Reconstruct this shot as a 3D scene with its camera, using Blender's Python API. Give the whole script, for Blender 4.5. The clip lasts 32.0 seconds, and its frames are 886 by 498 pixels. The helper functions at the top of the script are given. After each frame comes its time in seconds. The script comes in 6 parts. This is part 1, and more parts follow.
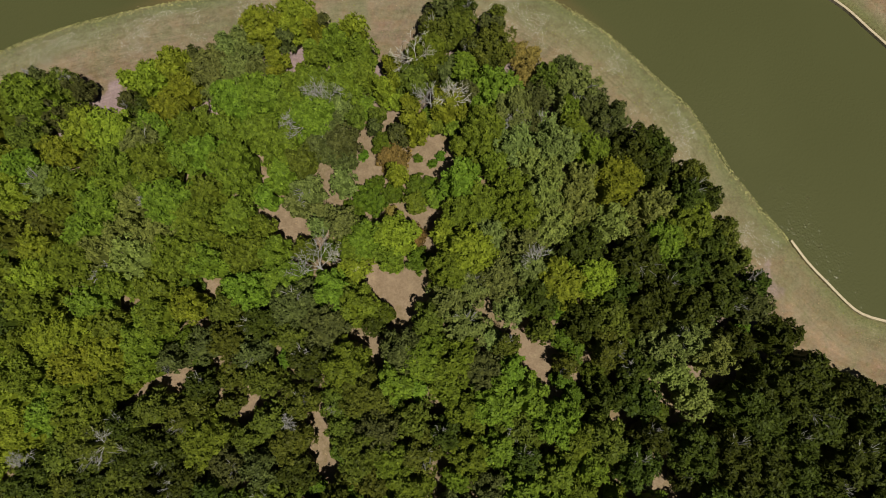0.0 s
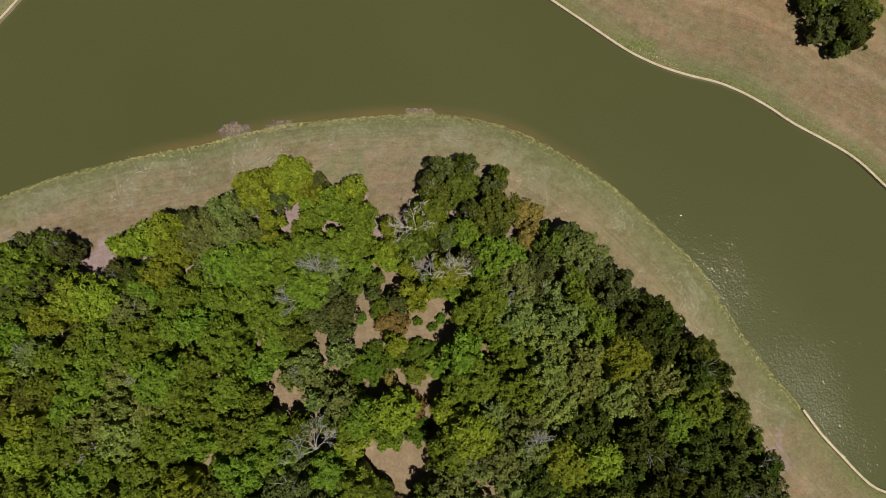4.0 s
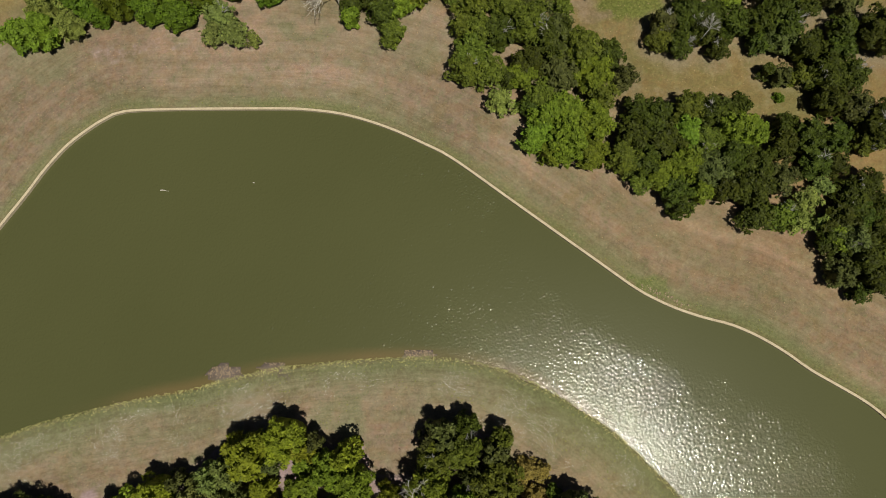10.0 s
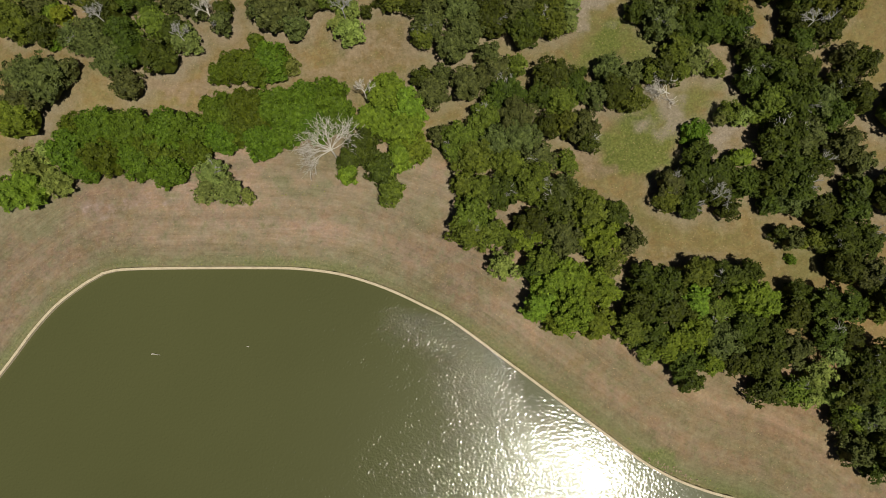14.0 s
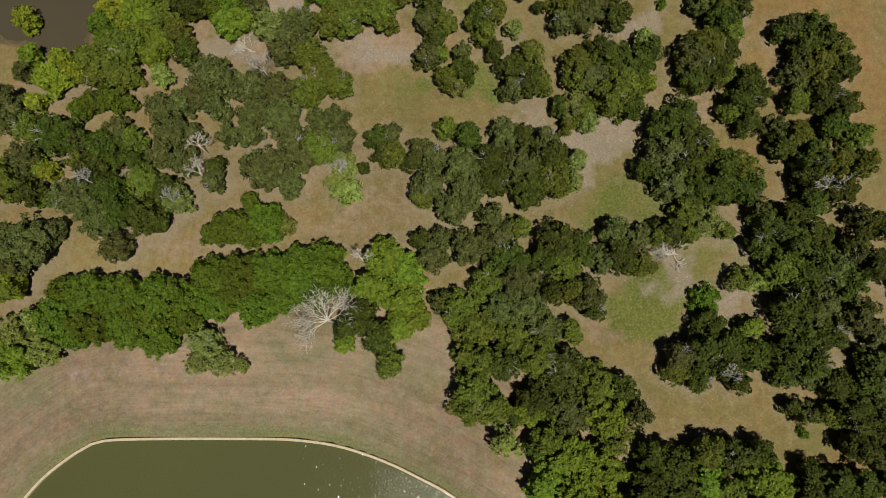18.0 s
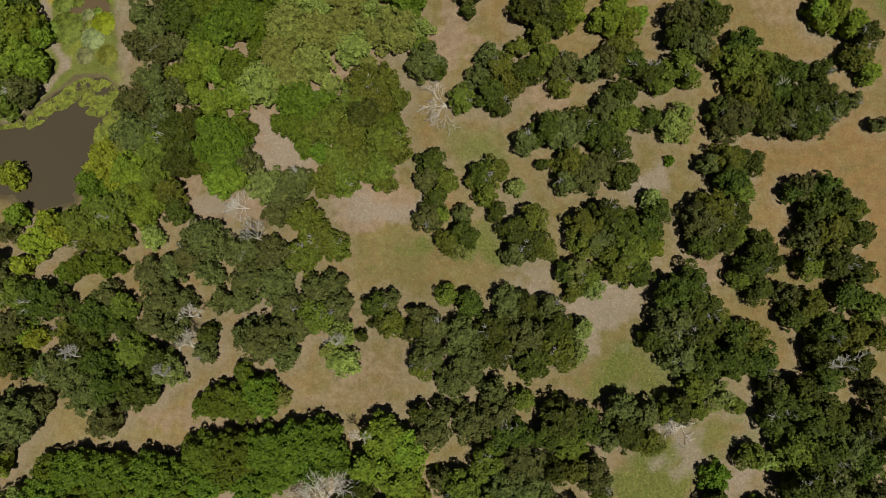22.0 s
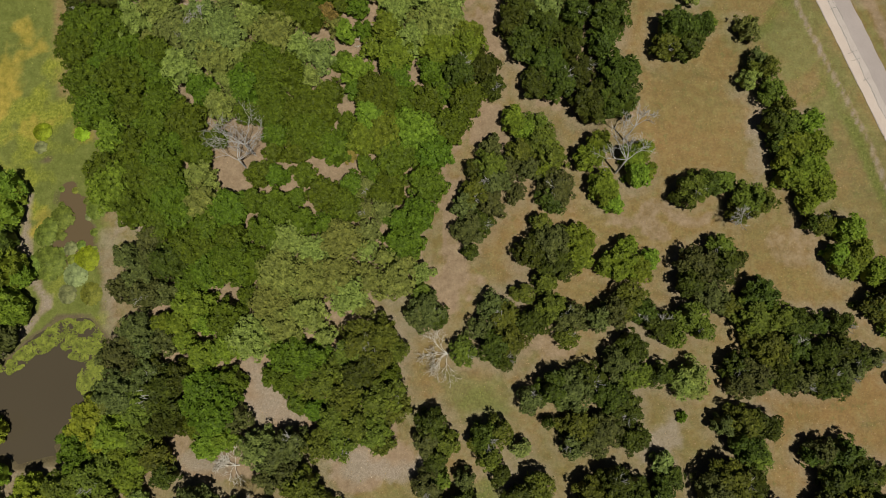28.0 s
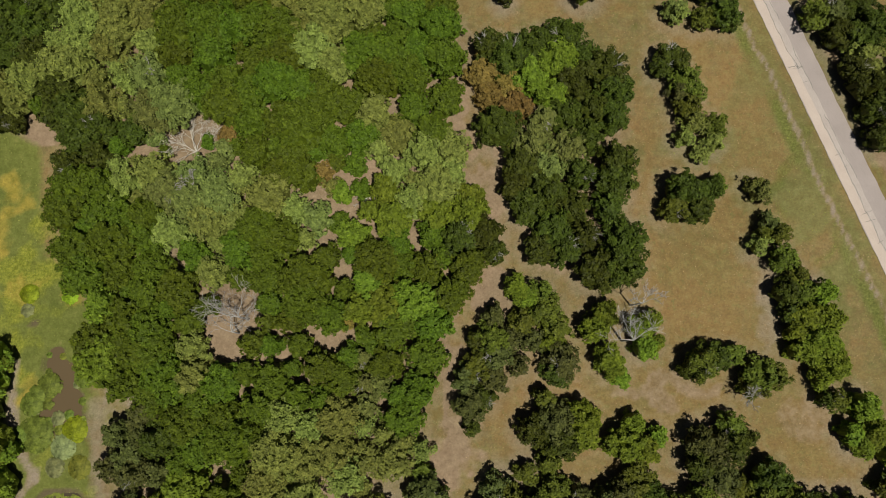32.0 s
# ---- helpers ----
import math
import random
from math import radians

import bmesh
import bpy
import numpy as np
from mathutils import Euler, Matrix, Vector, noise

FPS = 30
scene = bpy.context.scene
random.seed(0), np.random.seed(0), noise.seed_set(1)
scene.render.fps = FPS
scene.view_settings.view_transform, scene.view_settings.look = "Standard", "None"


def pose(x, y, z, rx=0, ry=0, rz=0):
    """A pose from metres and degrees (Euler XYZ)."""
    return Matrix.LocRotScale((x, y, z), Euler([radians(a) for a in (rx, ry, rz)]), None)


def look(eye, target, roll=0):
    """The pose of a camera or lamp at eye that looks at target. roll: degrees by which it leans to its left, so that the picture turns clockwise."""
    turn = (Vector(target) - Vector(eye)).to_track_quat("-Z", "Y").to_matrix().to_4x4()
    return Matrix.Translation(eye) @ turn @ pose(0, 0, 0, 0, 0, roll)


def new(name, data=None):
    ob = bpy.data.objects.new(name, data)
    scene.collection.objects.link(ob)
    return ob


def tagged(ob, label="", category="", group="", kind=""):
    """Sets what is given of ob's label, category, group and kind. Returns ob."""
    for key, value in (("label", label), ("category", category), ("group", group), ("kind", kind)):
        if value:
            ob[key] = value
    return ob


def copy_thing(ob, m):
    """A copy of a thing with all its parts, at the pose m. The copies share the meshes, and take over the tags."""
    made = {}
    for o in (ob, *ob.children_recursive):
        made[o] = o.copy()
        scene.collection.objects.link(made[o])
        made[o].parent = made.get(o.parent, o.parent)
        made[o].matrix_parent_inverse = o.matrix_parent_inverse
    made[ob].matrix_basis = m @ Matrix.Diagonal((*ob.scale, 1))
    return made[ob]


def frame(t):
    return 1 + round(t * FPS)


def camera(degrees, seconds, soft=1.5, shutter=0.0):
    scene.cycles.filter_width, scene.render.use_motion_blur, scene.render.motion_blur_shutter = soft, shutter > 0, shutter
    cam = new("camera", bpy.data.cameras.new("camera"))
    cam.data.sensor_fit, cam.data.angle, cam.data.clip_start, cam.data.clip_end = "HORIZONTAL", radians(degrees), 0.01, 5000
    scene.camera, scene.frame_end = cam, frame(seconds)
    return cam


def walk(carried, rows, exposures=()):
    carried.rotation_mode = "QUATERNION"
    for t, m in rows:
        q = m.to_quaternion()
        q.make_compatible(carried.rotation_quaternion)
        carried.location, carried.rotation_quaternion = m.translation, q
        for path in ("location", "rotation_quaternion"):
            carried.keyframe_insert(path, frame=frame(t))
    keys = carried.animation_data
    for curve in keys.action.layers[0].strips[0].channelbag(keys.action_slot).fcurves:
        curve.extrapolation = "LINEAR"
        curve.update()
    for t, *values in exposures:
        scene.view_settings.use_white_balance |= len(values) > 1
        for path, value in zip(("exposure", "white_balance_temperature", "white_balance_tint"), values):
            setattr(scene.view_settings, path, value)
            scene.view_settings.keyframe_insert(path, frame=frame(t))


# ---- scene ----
# A drone flies north over a wooded spit, a lake, a mown bank, oak savanna and a thicket.
cam = camera(73.7, 32.0, soft=0.7)
PATH = [(t, pose(0, 100 + 6.2936 * (t - 16) + 0.0025 * (t - 16) ** 2, 89, 6.82, 0.82, -0.13)) for t in np.arange(0, 32.01, 0.5)]
walk(cam, PATH)

# ---- light ----
SUN_FROM = Vector((0.225, -0.275, 1.0)).normalized()
world = bpy.data.worlds.new("sky")
scene.world = world
world.use_nodes = True
wn = world.node_tree
sky = wn.nodes.new("ShaderNodeTexSky")
sky.sky_type, sky.sun_disc = "NISHITA", False
sky.sun_elevation = math.asin(SUN_FROM.z)
sky.sun_rotation = math.atan2(SUN_FROM.x, SUN_FROM.y)
wn.links.new(sky.outputs[0], wn.nodes["Background"].inputs[0])
wn.nodes["Background"].inputs[1].default_value = 0.016
sun_data = bpy.data.lights.new("sun", "SUN")
sun_data.energy, sun_data.angle, sun_data.color = 4.9, radians(0.53), (1.0, 0.965, 0.82)
sun = new("sun", sun_data)
sun.matrix_world = look(SUN_FROM * 300, (0, 0, 0))


# ---- materials ----
def material(name):
    m = bpy.data.materials.new(name)
    m.use_nodes = True
    n = m.node_tree
    return m, n, n.nodes["Principled BSDF"]


def node(n, kind, **values):
    k = n.nodes.new(kind)
    for key, v in values.items():
        k.inputs[key].default_value = v
    return k


def noise_of(n, scale, detail=4.0, rough=0.55, coords=None):
    k = node(n, "ShaderNodeTexNoise", Scale=scale, Detail=detail, Roughness=rough)
    if coords is None:
        coords = n.nodes.new("ShaderNodeTexCoord").outputs["Object"]
    n.links.new(coords, k.inputs["Vector"])
    return k.outputs[0]


def ramp(n, fac, stops):
    k = n.nodes.new("ShaderNodeValToRGB")
    el = k.color_ramp.elements
    while len(el) < len(stops):
        el.new(0.5)
    for e, (p, c) in zip(el, stops):
        e.position, e.color = p, (*c, 1)
    n.links.new(fac, k.inputs[0])
    return k.outputs[0]


def blend(n, fac, a, b, mode="MIX"):
    k = n.nodes.new("ShaderNodeMix")
    k.data_type, k.blend_type = "RGBA", mode
    for socket, v in ((k.inputs[0], fac), (k.inputs[6], a), (k.inputs[7], b)):
        if isinstance(v, (int, float)):
            socket.default_value = v
        elif isinstance(v, tuple):
            socket.default_value = (*v, 1)
        else:
            n.links.new(v, socket)
    return k.outputs[2]


def maths(n, op, a, b=0.0):
    k = n.nodes.new("ShaderNodeMath")
    k.operation = op
    for socket, v in ((k.inputs[0], a), (k.inputs[1], b)):
        if isinstance(v, (int, float)):
            socket.default_value = v
        else:
            n.links.new(v, socket)
    return k.outputs[0]


def bumped(n, bsdf, height, distance, strength=1.0):
    k = node(n, "ShaderNodeBump", Strength=strength, Distance=distance)
    n.links.new(height, k.inputs["Height"])
    n.links.new(k.outputs[0], bsdf.inputs["Normal"])


def leaf_material(name, dark, light, back=0.25):
    """Leaves: each spray its own shade, each tree its own cast, light coming through."""
    m, n, bsdf = material(name)
    island = n.nodes.new("ShaderNodeNewGeometry").outputs["Random Per Island"]
    middle = tuple((a + b) / 2 for a, b in zip(dark, light))
    colour = ramp(n, island, [(0.0, tuple((a + b) / 2 for a, b in zip(dark, middle))), (0.6, middle), (1.0, light)])
    clump = ramp(n, noise_of(n, 1.5, 2), [(0.3, (0.58, 0.58, 0.58)), (0.5, (1.0, 1.0, 1.0)), (0.7, (1.5, 1.46, 1.4))])
    patchy = noise_of(n, 0.55, 3)
    colour = blend(n, maths(n, "MULTIPLY", patchy, 0.5), colour, light)
    colour = blend(n, 1.0, colour, clump, "MULTIPLY")
    tree = n.nodes.new("ShaderNodeObjectInfo").outputs["Random"]
    hsv = n.nodes.new("ShaderNodeHueSaturation")
    n.links.new(colour, hsv.inputs["Color"])
    n.links.new(maths(n, "ADD", maths(n, "MULTIPLY", tree, 0.042), 0.480), hsv.inputs["Hue"])
    n.links.new(maths(n, "ADD", maths(n, "MULTIPLY", tree, 0.45), 0.78), hsv.inputs["Value"])
    n.links.new(hsv.outputs[0], bsdf.inputs["Base Color"])
    bsdf.inputs["Roughness"].default_value = 0.6
    bsdf.inputs["Specular IOR Level"].default_value = 0.12
    thin = n.nodes.new("ShaderNodeBsdfTranslucent")
    n.links.new(hsv.outputs[0], thin.inputs["Color"])
    mix = n.nodes.new("ShaderNodeMixShader")
    mix.inputs[0].default_value = back
    n.links.new(bsdf.outputs[0], mix.inputs[1])
    n.links.new(thin.outputs[0], mix.inputs[2])
    n.links.new(mix.outputs[0], n.nodes["Material Output"].inputs[0])
    return m


def plain_material(name, a, b, scale, rough=0.9, relief=0.01, fine=None):
    m, n, bsdf = material(name)
    big = noise_of(n, scale, 5)
    small = noise_of(n, fine or scale * 9, 3)
    colour = ramp(n, big, [(0.3, a), (0.7, b)])
    colour = blend(n, 0.35, colour, ramp(n, small, [(0.3, tuple(v * 0.6 for v in a)), (0.7, tuple(min(1, v * 1.25) for v in b))]))
    n.links.new(colour, bsdf.inputs["Base Color"])
    bsdf.inputs["Roughness"].default_value = rough
    bumped(n, bsdf, small, relief)
    return m


LEAF = {
    "O": leaf_material("live_oak_leaves", (0.012, 0.020, 0.0025), (0.059, 0.074, 0.009), 0.06),
    "K": leaf_material("grey_oak_leaves", (0.027, 0.034, 0.008), (0.090, 0.101, 0.027), 0.08),
    "Q": leaf_material("post_oak_leaves", (0.028, 0.040, 0.004), (0.106, 0.124, 0.016), 0.10),
    "B": leaf_material("elm_leaves", (0.056, 0.090, 0.008), (0.156, 0.206, 0.020), 0.24),
    "Y": leaf_material("yellow_green_leaves", (0.096, 0.128, 0.008), (0.232, 0.264, 0.025), 0.3),
    "C": leaf_material("cedar_needles", (0.026, 0.046, 0.003), (0.089, 0.124, 0.010), 0.12),
    "P": leaf_material("pale_thin_leaves", (0.105, 0.132, 0.025), (0.215, 0.244, 0.058), 0.28),
    "G": leaf_material("grey_green_leaves", (0.066, 0.086, 0.020), (0.165, 0.190, 0.050), 0.18),
    "R": leaf_material("rust_brown_leaves", (0.130, 0.090, 0.020), (0.215, 0.155, 0.045)),
    "S": leaf_material("fresh_green_leaves", (0.040, 0.080, 0.006), (0.110, 0.165, 0.014), 0.3),
}
MARSH_LEAF = {
    "G": leaf_material("grey_marsh_leaves", (0.13, 0.15, 0.06), (0.21, 0.23, 0.10)),
    "Y": leaf_material("lime_marsh_leaves", (0.125, 0.175, 0.008), (0.215, 0.275, 0.018)),
    "S": leaf_material("green_marsh_leaves", (0.080, 0.115, 0.018), (0.145, 0.185, 0.034)),
    "B": leaf_material("olive_marsh_leaves", (0.105, 0.125, 0.018), (0.185, 0.20, 0.036)),
}
BARK = plain_material("oak_bark", (0.07, 0.055, 0.042), (0.16, 0.13, 0.10), 2.0, relief=0.03)
DEADWOOD = plain_material("bleached_deadwood", (0.30, 0.27, 0.23), (0.52, 0.48, 0.43), 3.0, relief=0.02)
GREYWOOD = plain_material("grey_deadwood", (0.20, 0.19, 0.18), (0.36, 0.34, 0.33), 3.0, relief=0.02)
CONCRETE = plain_material("weathered_concrete", (0.36, 0.29, 0.20), (0.50, 0.42, 0.30), 0.8, relief=0.006)
STONE = plain_material("shore_stone", (0.15, 0.10, 0.065), (0.36, 0.27, 0.18), 1.5, relief=0.02)
ASPHALT = plain_material("worn_asphalt", (0.255, 0.218, 0.212), (0.315, 0.270, 0.264), 0.25, relief=0.004, fine=18)
PALE_ROAD = plain_material("pale_chip_seal", (0.385, 0.315, 0.285), (0.455, 0.380, 0.345), 0.3, relief=0.004, fine=18)
GREY_ROAD = plain_material("old_grey_asphalt", (0.320, 0.275, 0.260), (0.390, 0.340, 0.325), 0.5, relief=0.005, fine=14)
TAR = plain_material("crack_tar", (0.10, 0.095, 0.09), (0.19, 0.18, 0.17), 2.0, 0.6, 0.002)
GRASS_DRY = leaf_material("dry_grass", (0.20, 0.145, 0.075), (0.36, 0.27, 0.155))
GRASS_GREEN = leaf_material("green_grass", (0.105, 0.125, 0.024), (0.21, 0.22, 0.06))
BANK_GREEN = leaf_material("bank_grass_blades", (0.14, 0.135, 0.045), (0.31, 0.28, 0.13))
PETAL = plain_material("white_petals", (0.45, 0.43, 0.40), (0.66, 0.64, 0.60), 2.0, relief=0.001)
LITTER = leaf_material("twigs_and_litter", (0.16, 0.12, 0.09), (0.34, 0.28, 0.23))


def ground_material():
    """Dry turf, with lush, bare, pale, marsh and yellow weed areas named by the sheet's own attributes."""
    m, n, bsdf = material("turf_and_soil")
    coords = n.nodes.new("ShaderNodeTexCoord").outputs["Object"]
    big, mid, fine = noise_of(n, 0.06, 5, 0.6, coords), noise_of(n, 0.7, 6, 0.65, coords), noise_of(n, 7.0, 4, 0.7, coords)

    move = n.nodes.new("ShaderNodeMapping")
    move.inputs["Location"].default_value = (37.0, 61.0, 0.0)
    n.links.new(coords, move.inputs["Vector"])
    shifted = move.outputs[0]

    def kind(name, soft=0.22):
        k = n.nodes.new("ShaderNodeAttribute")
        k.attribute_name = name
        a = maths(n, "ADD", k.outputs["Fac"], maths(n, "MULTIPLY", maths(n, "SUBTRACT", mid, 0.5), 0.9))
        r = n.nodes.new("ShaderNodeMapRange")
        n.links.new(a, r.inputs[0])
        r.inputs[1].default_value, r.inputs[2].default_value = 0.5 - soft, 0.5 + soft
        return r.outputs[0]

    straw = ramp(n, mid, [(0.25, (0.155, 0.112, 0.062)), (0.5, (0.192, 0.140, 0.079)), (0.75, (0.238, 0.177, 0.106))])
    straw = blend(n, 0.8, straw, ramp(n, noise_of(n, 0.19, 4, 0.6, coords), [(0.3, (0.80, 0.90, 0.72)), (0.5, (1, 1, 1)), (0.7, (1.16, 1.06, 1.10))]), "MULTIPLY")
    straw = blend(n, 0.85, straw, ramp(n, noise_of(n, 0.42, 5, 0.65, shifted), [(0.3, (0.72, 0.86, 0.62)), (0.45, (1, 1, 1)), (0.58, (1.06, 0.97, 0.84)), (0.7, (1.18, 1.10, 1.18))]), "MULTIPLY")
    straw = blend(n, maths(n, "MULTIPLY", kind("rusty", 0.5), 0.75), straw, ramp(n, mid, [(0.3, (0.192, 0.112, 0.052)), (0.7, (0.272, 0.166, 0.084))]))
    track = n.nodes.new("ShaderNodeCombineXYZ")
    for axis, (attr, factor) in enumerate((("off_shore", 2.4), ("along", 0.22))):
        k = n.nodes.new("ShaderNodeAttribute")
        k.attribute_name = attr
        n.links.new(maths(n, "MULTIPLY", k.outputs["Fac"], factor), track.inputs[axis])
    lines = noise_of(n, 1.0, 3, 0.6, track.outputs[0])
    speck = noise_of(n, 2.6, 3, 0.7, coords)
    mower = n.nodes.new("ShaderNodeAttribute")
    mower.attribute_name = "mown"
    straw = blend(n, 1.0, straw, ramp(n, mower.outputs["Fac"], [(0.2, (0.88, 0.88, 0.86)), (0.5, (1.0, 1.0, 1.0)), (0.85, (1.30, 1.30, 1.36))]), "MULTIPLY")
    olive = ramp(n, mid, [(0.25, (0.110, 0.110, 0.042)), (0.75, (0.195, 0.180, 0.085))])
    colour = blend(n, kind("lush", 0.5), straw, olive)
    tufts = ramp(n, noise_of(n, 0.85, 6, 0.7, shifted), [(0.54, (0, 0, 0)), (0.66, (1, 1, 1))])
    colour = blend(n, maths(n, "MULTIPLY", tufts, 0.6), colour, olive)
    vivid = ramp(n, speck, [(0.3, (0.070, 0.092, 0.020)), (0.7, (0.150, 0.162, 0.048))])
    leafy = ramp(n, fine, [(0.25, (0.165, 0.128, 0.108)), (0.75, (0.300, 0.242, 0.215))])
    colour = blend(n, maths(n, "MULTIPLY", kind("litter", 0.4), 0.95), colour, leafy)
    colour = blend(n, maths(n, "MULTIPLY", kind("vivid", 0.45), 0.85), colour, vivid)
    soil = ramp(n, mid, [(0.25, (0.190, 0.130, 0.098)), (0.75, (0.292, 0.212, 0.168))])
    colour = blend(n, kind("bare"), colour, soil)
    marsh = ramp(n, mid, [(0.25, (0.090, 0.105, 0.026)), (0.75, (0.165, 0.175, 0.055))])
    colour = blend(n, kind("marsh", 0.3), colour, marsh)
    weed = ramp(n, speck, [(0.3, (0.120, 0.135, 0.020)), (0.7, (0.235, 0.240, 0.045))])
    colour = blend(n, kind("weed", 0.25), colour, weed)
    pale = ramp(n, fine, [(0.25, (0.185, 0.145, 0.128)), (0.75, (0.310, 0.252, 0.230))])
    colour = blend(n, kind("pale", 0.4), colour, pale)
    yellow = ramp(n, mid, [(0.25, (0.20, 0.165, 0.03)), (0.75, (0.36, 0.27, 0.07))])
    colour = blend(n, kind("yellow", 0.4), colour, yellow)
    mud = ramp(n, mid, [(0.25, (0.085, 0.066, 0.042)), (0.75, (0.14, 0.11, 0.075))])
    colour = blend(n, kind("mud", 0.3), colour, mud)
    colour = blend(n, 0.5, colour, ramp(n, speck, [(0.28, (0.66, 0.64, 0.60)), (0.5, (1, 1, 1)), (0.72, (1.34, 1.32, 1.30))]), "MULTIPLY")
    cut = n.nodes.new("ShaderNodeAttribute")
    cut.attribute_name = "cut"
    colour = blend(n, cut.outputs["Fac"], colour, ramp(n, lines, [(0.3, (0.98, 0.99, 1.42)), (0.5, (1.13, 1.13, 1.72)), (0.7, (1.26, 1.25, 1.95))]), "MULTIPLY")
    grain = ramp(n, fine, [(0.2, (0.62, 0.62, 0.62)), (0.5, (1, 1, 1)), (0.85, (1.3, 1.28, 1.22))])
    colour = blend(n, 0.65, colour, grain, "MULTIPLY")
    drift = ramp(n, big, [(0.3, (0.77, 0.81, 0.67)), (0.7, (1.00, 1.00, 0.88))])
    colour = blend(n, 1.0, colour, drift, "MULTIPLY")
    n.links.new(colour, bsdf.inputs["Base Color"])
    bsdf.inputs["Roughness"].default_value = 0.95
    bsdf.inputs["Specular IOR Level"].default_value = 0.1
    bumped(n, bsdf, maths(n, "ADD", fine, maths(n, "MULTIPLY", mid, 2.0)), 0.06)
    return m


def water_material(name, shallow, deep, ripple):
    m, n, bsdf = material(name)
    coords = n.nodes.new("ShaderNodeTexCoord").outputs["Object"]
    bed = n.nodes.new("ShaderNodeAttribute")
    bed.attribute_name = "shallow"
    tint = ramp(n, noise_of(n, 0.025, 3, 0.5, coords), [(0.3, deep), (0.7, shallow)])
    n.links.new(blend(n, bed.outputs["Fac"], tint, (0.135, 0.095, 0.042)), bsdf.inputs["Base Color"])
    bsdf.inputs["Roughness"].default_value = 0.085
    bsdf.inputs["IOR"].default_value = 1.33
    bsdf.inputs["Coat Weight"].default_value = 0.26
    bsdf.inputs["Coat Roughness"].default_value = 0.33
    bsdf.inputs["Coat IOR"].default_value = 1.33
    wind = n.nodes.new("ShaderNodeAttribute")
    wind.attribute_name = "ripple"
    gust = maths(n, "ADD", maths(n, "MULTIPLY", noise_of(n, 0.06, 3, 0.5, coords), 1.3), 0.2)
    gust = maths(n, "MULTIPLY", gust, maths(n, "ADD", wind.outputs["Fac"], 1.0))
    waves = maths(n, "MULTIPLY", noise_of(n, 3.0, 0.8, 0.45, coords), gust)
    bumped(n, bsdf, waves, ripple)
    return m


GROUND = ground_material()
LAKE = water_material("green_lake_water", (0.070, 0.072, 0.029), (0.062, 0.064, 0.025), 0.076)
CHANNEL = water_material("muddy_channel_water", (0.110, 0.080, 0.045), (0.090, 0.064, 0.036), 0.006)
POND = water_material("brown_pond_water", (0.064, 0.051, 0.034), (0.054, 0.043, 0.029), 0.008)


# ---- building helpers ----
def part(name, data, mat, parent=None, label="", smooth=False):
    """Links a bmesh or a mesh as one object under its thing."""
    if isinstance(data, bmesh.types.BMesh):
        me = bpy.data.meshes.new(name)
        data.to_mesh(me)
        data.free()
    else:
        me = data
    if not me.materials:
        me.materials.append(mat)
    if smooth:
        me.shade_smooth()
    ob = new(name, me)
    if parent is not None:
        ob.parent = parent
    if label:
        ob["label"] = label
    return ob


def mesh_of(name, verts, faces):
    me = bpy.data.meshes.new(name)
    me.from_pydata([tuple(v) for v in verts], [], [tuple(f) for f in faces])
    me.update()
    return me


def smooth_line(points, step=2.0, closed=False):
    """A Catmull-Rom curve through the points."""
    p = np.array(points, float)
    n = len(p)
    out = []
    for i in range(n if closed else n - 1):
        if closed:
            a, b, c, d = p[(i - 1) % n], p[i], p[(i + 1) % n], p[(i + 2) % n]
        else:
            a, b, c, d = p[max(i - 1, 0)], p[i], p[i + 1], p[min(i + 2, n - 1)]
        k = max(1, int(np.hypot(*(c - b)) / step))
        for u in np.arange(k) / k:
            out.append(0.5 * (2 * b + (c - a) * u + (2 * a - 5 * b + 4 * c - d) * u * u + (3 * b - a - 3 * c + d) * u ** 3))
    if not closed:
        out.append(p[-1])
    return np.array(out)


def inside(poly, x, y):
    x, y = np.asarray(x, float), np.asarray(y, float)
    hit = np.zeros(x.shape, bool)
    for (ax, ay), (bx, by) in zip(poly, np.roll(poly, -1, axis=0)):
        if ay != by:
            hit ^= ((ay > y) != (by > y)) & (x < (bx - ax) * (y - ay) / (by - ay) + ax)
    return hit


def distance_to(line, x, y, closed=False):
    best = np.full(np.shape(x), 1e9)
    ends = np.roll(line, -1, axis=0) if closed else line[1:]
    for (ax, ay), (bx, by) in zip(line, ends):
        dx, dy = bx - ax, by - ay
        u = np.clip(((x - ax) * dx + (y - ay) * dy) / (dx * dx + dy * dy + 1e-9), 0, 1)
        best = np.minimum(best, (x - ax - u * dx) ** 2 + (y - ay - u * dy) ** 2)
    return np.sqrt(best)


def value_noise(x, y, size, seed=0):
    """Smooth noise between 0 and 1 with cells of that size."""
    rng = np.random.RandomState(seed)
    table = rng.rand(256, 256)
    u, v = x / size, y / size
    i, j = np.floor(u).astype(int), np.floor(v).astype(int)
    f, g = u - i, v - j
    f, g = f * f * (3 - 2 * f), g * g * (3 - 2 * g)
    at = lambda a, b: table[a % 256, b % 256]
    return (at(i, j) * (1 - f) + at(i + 1, j) * f) * (1 - g) + (at(i, j + 1) * (1 - f) + at(i + 1, j + 1) * f) * g


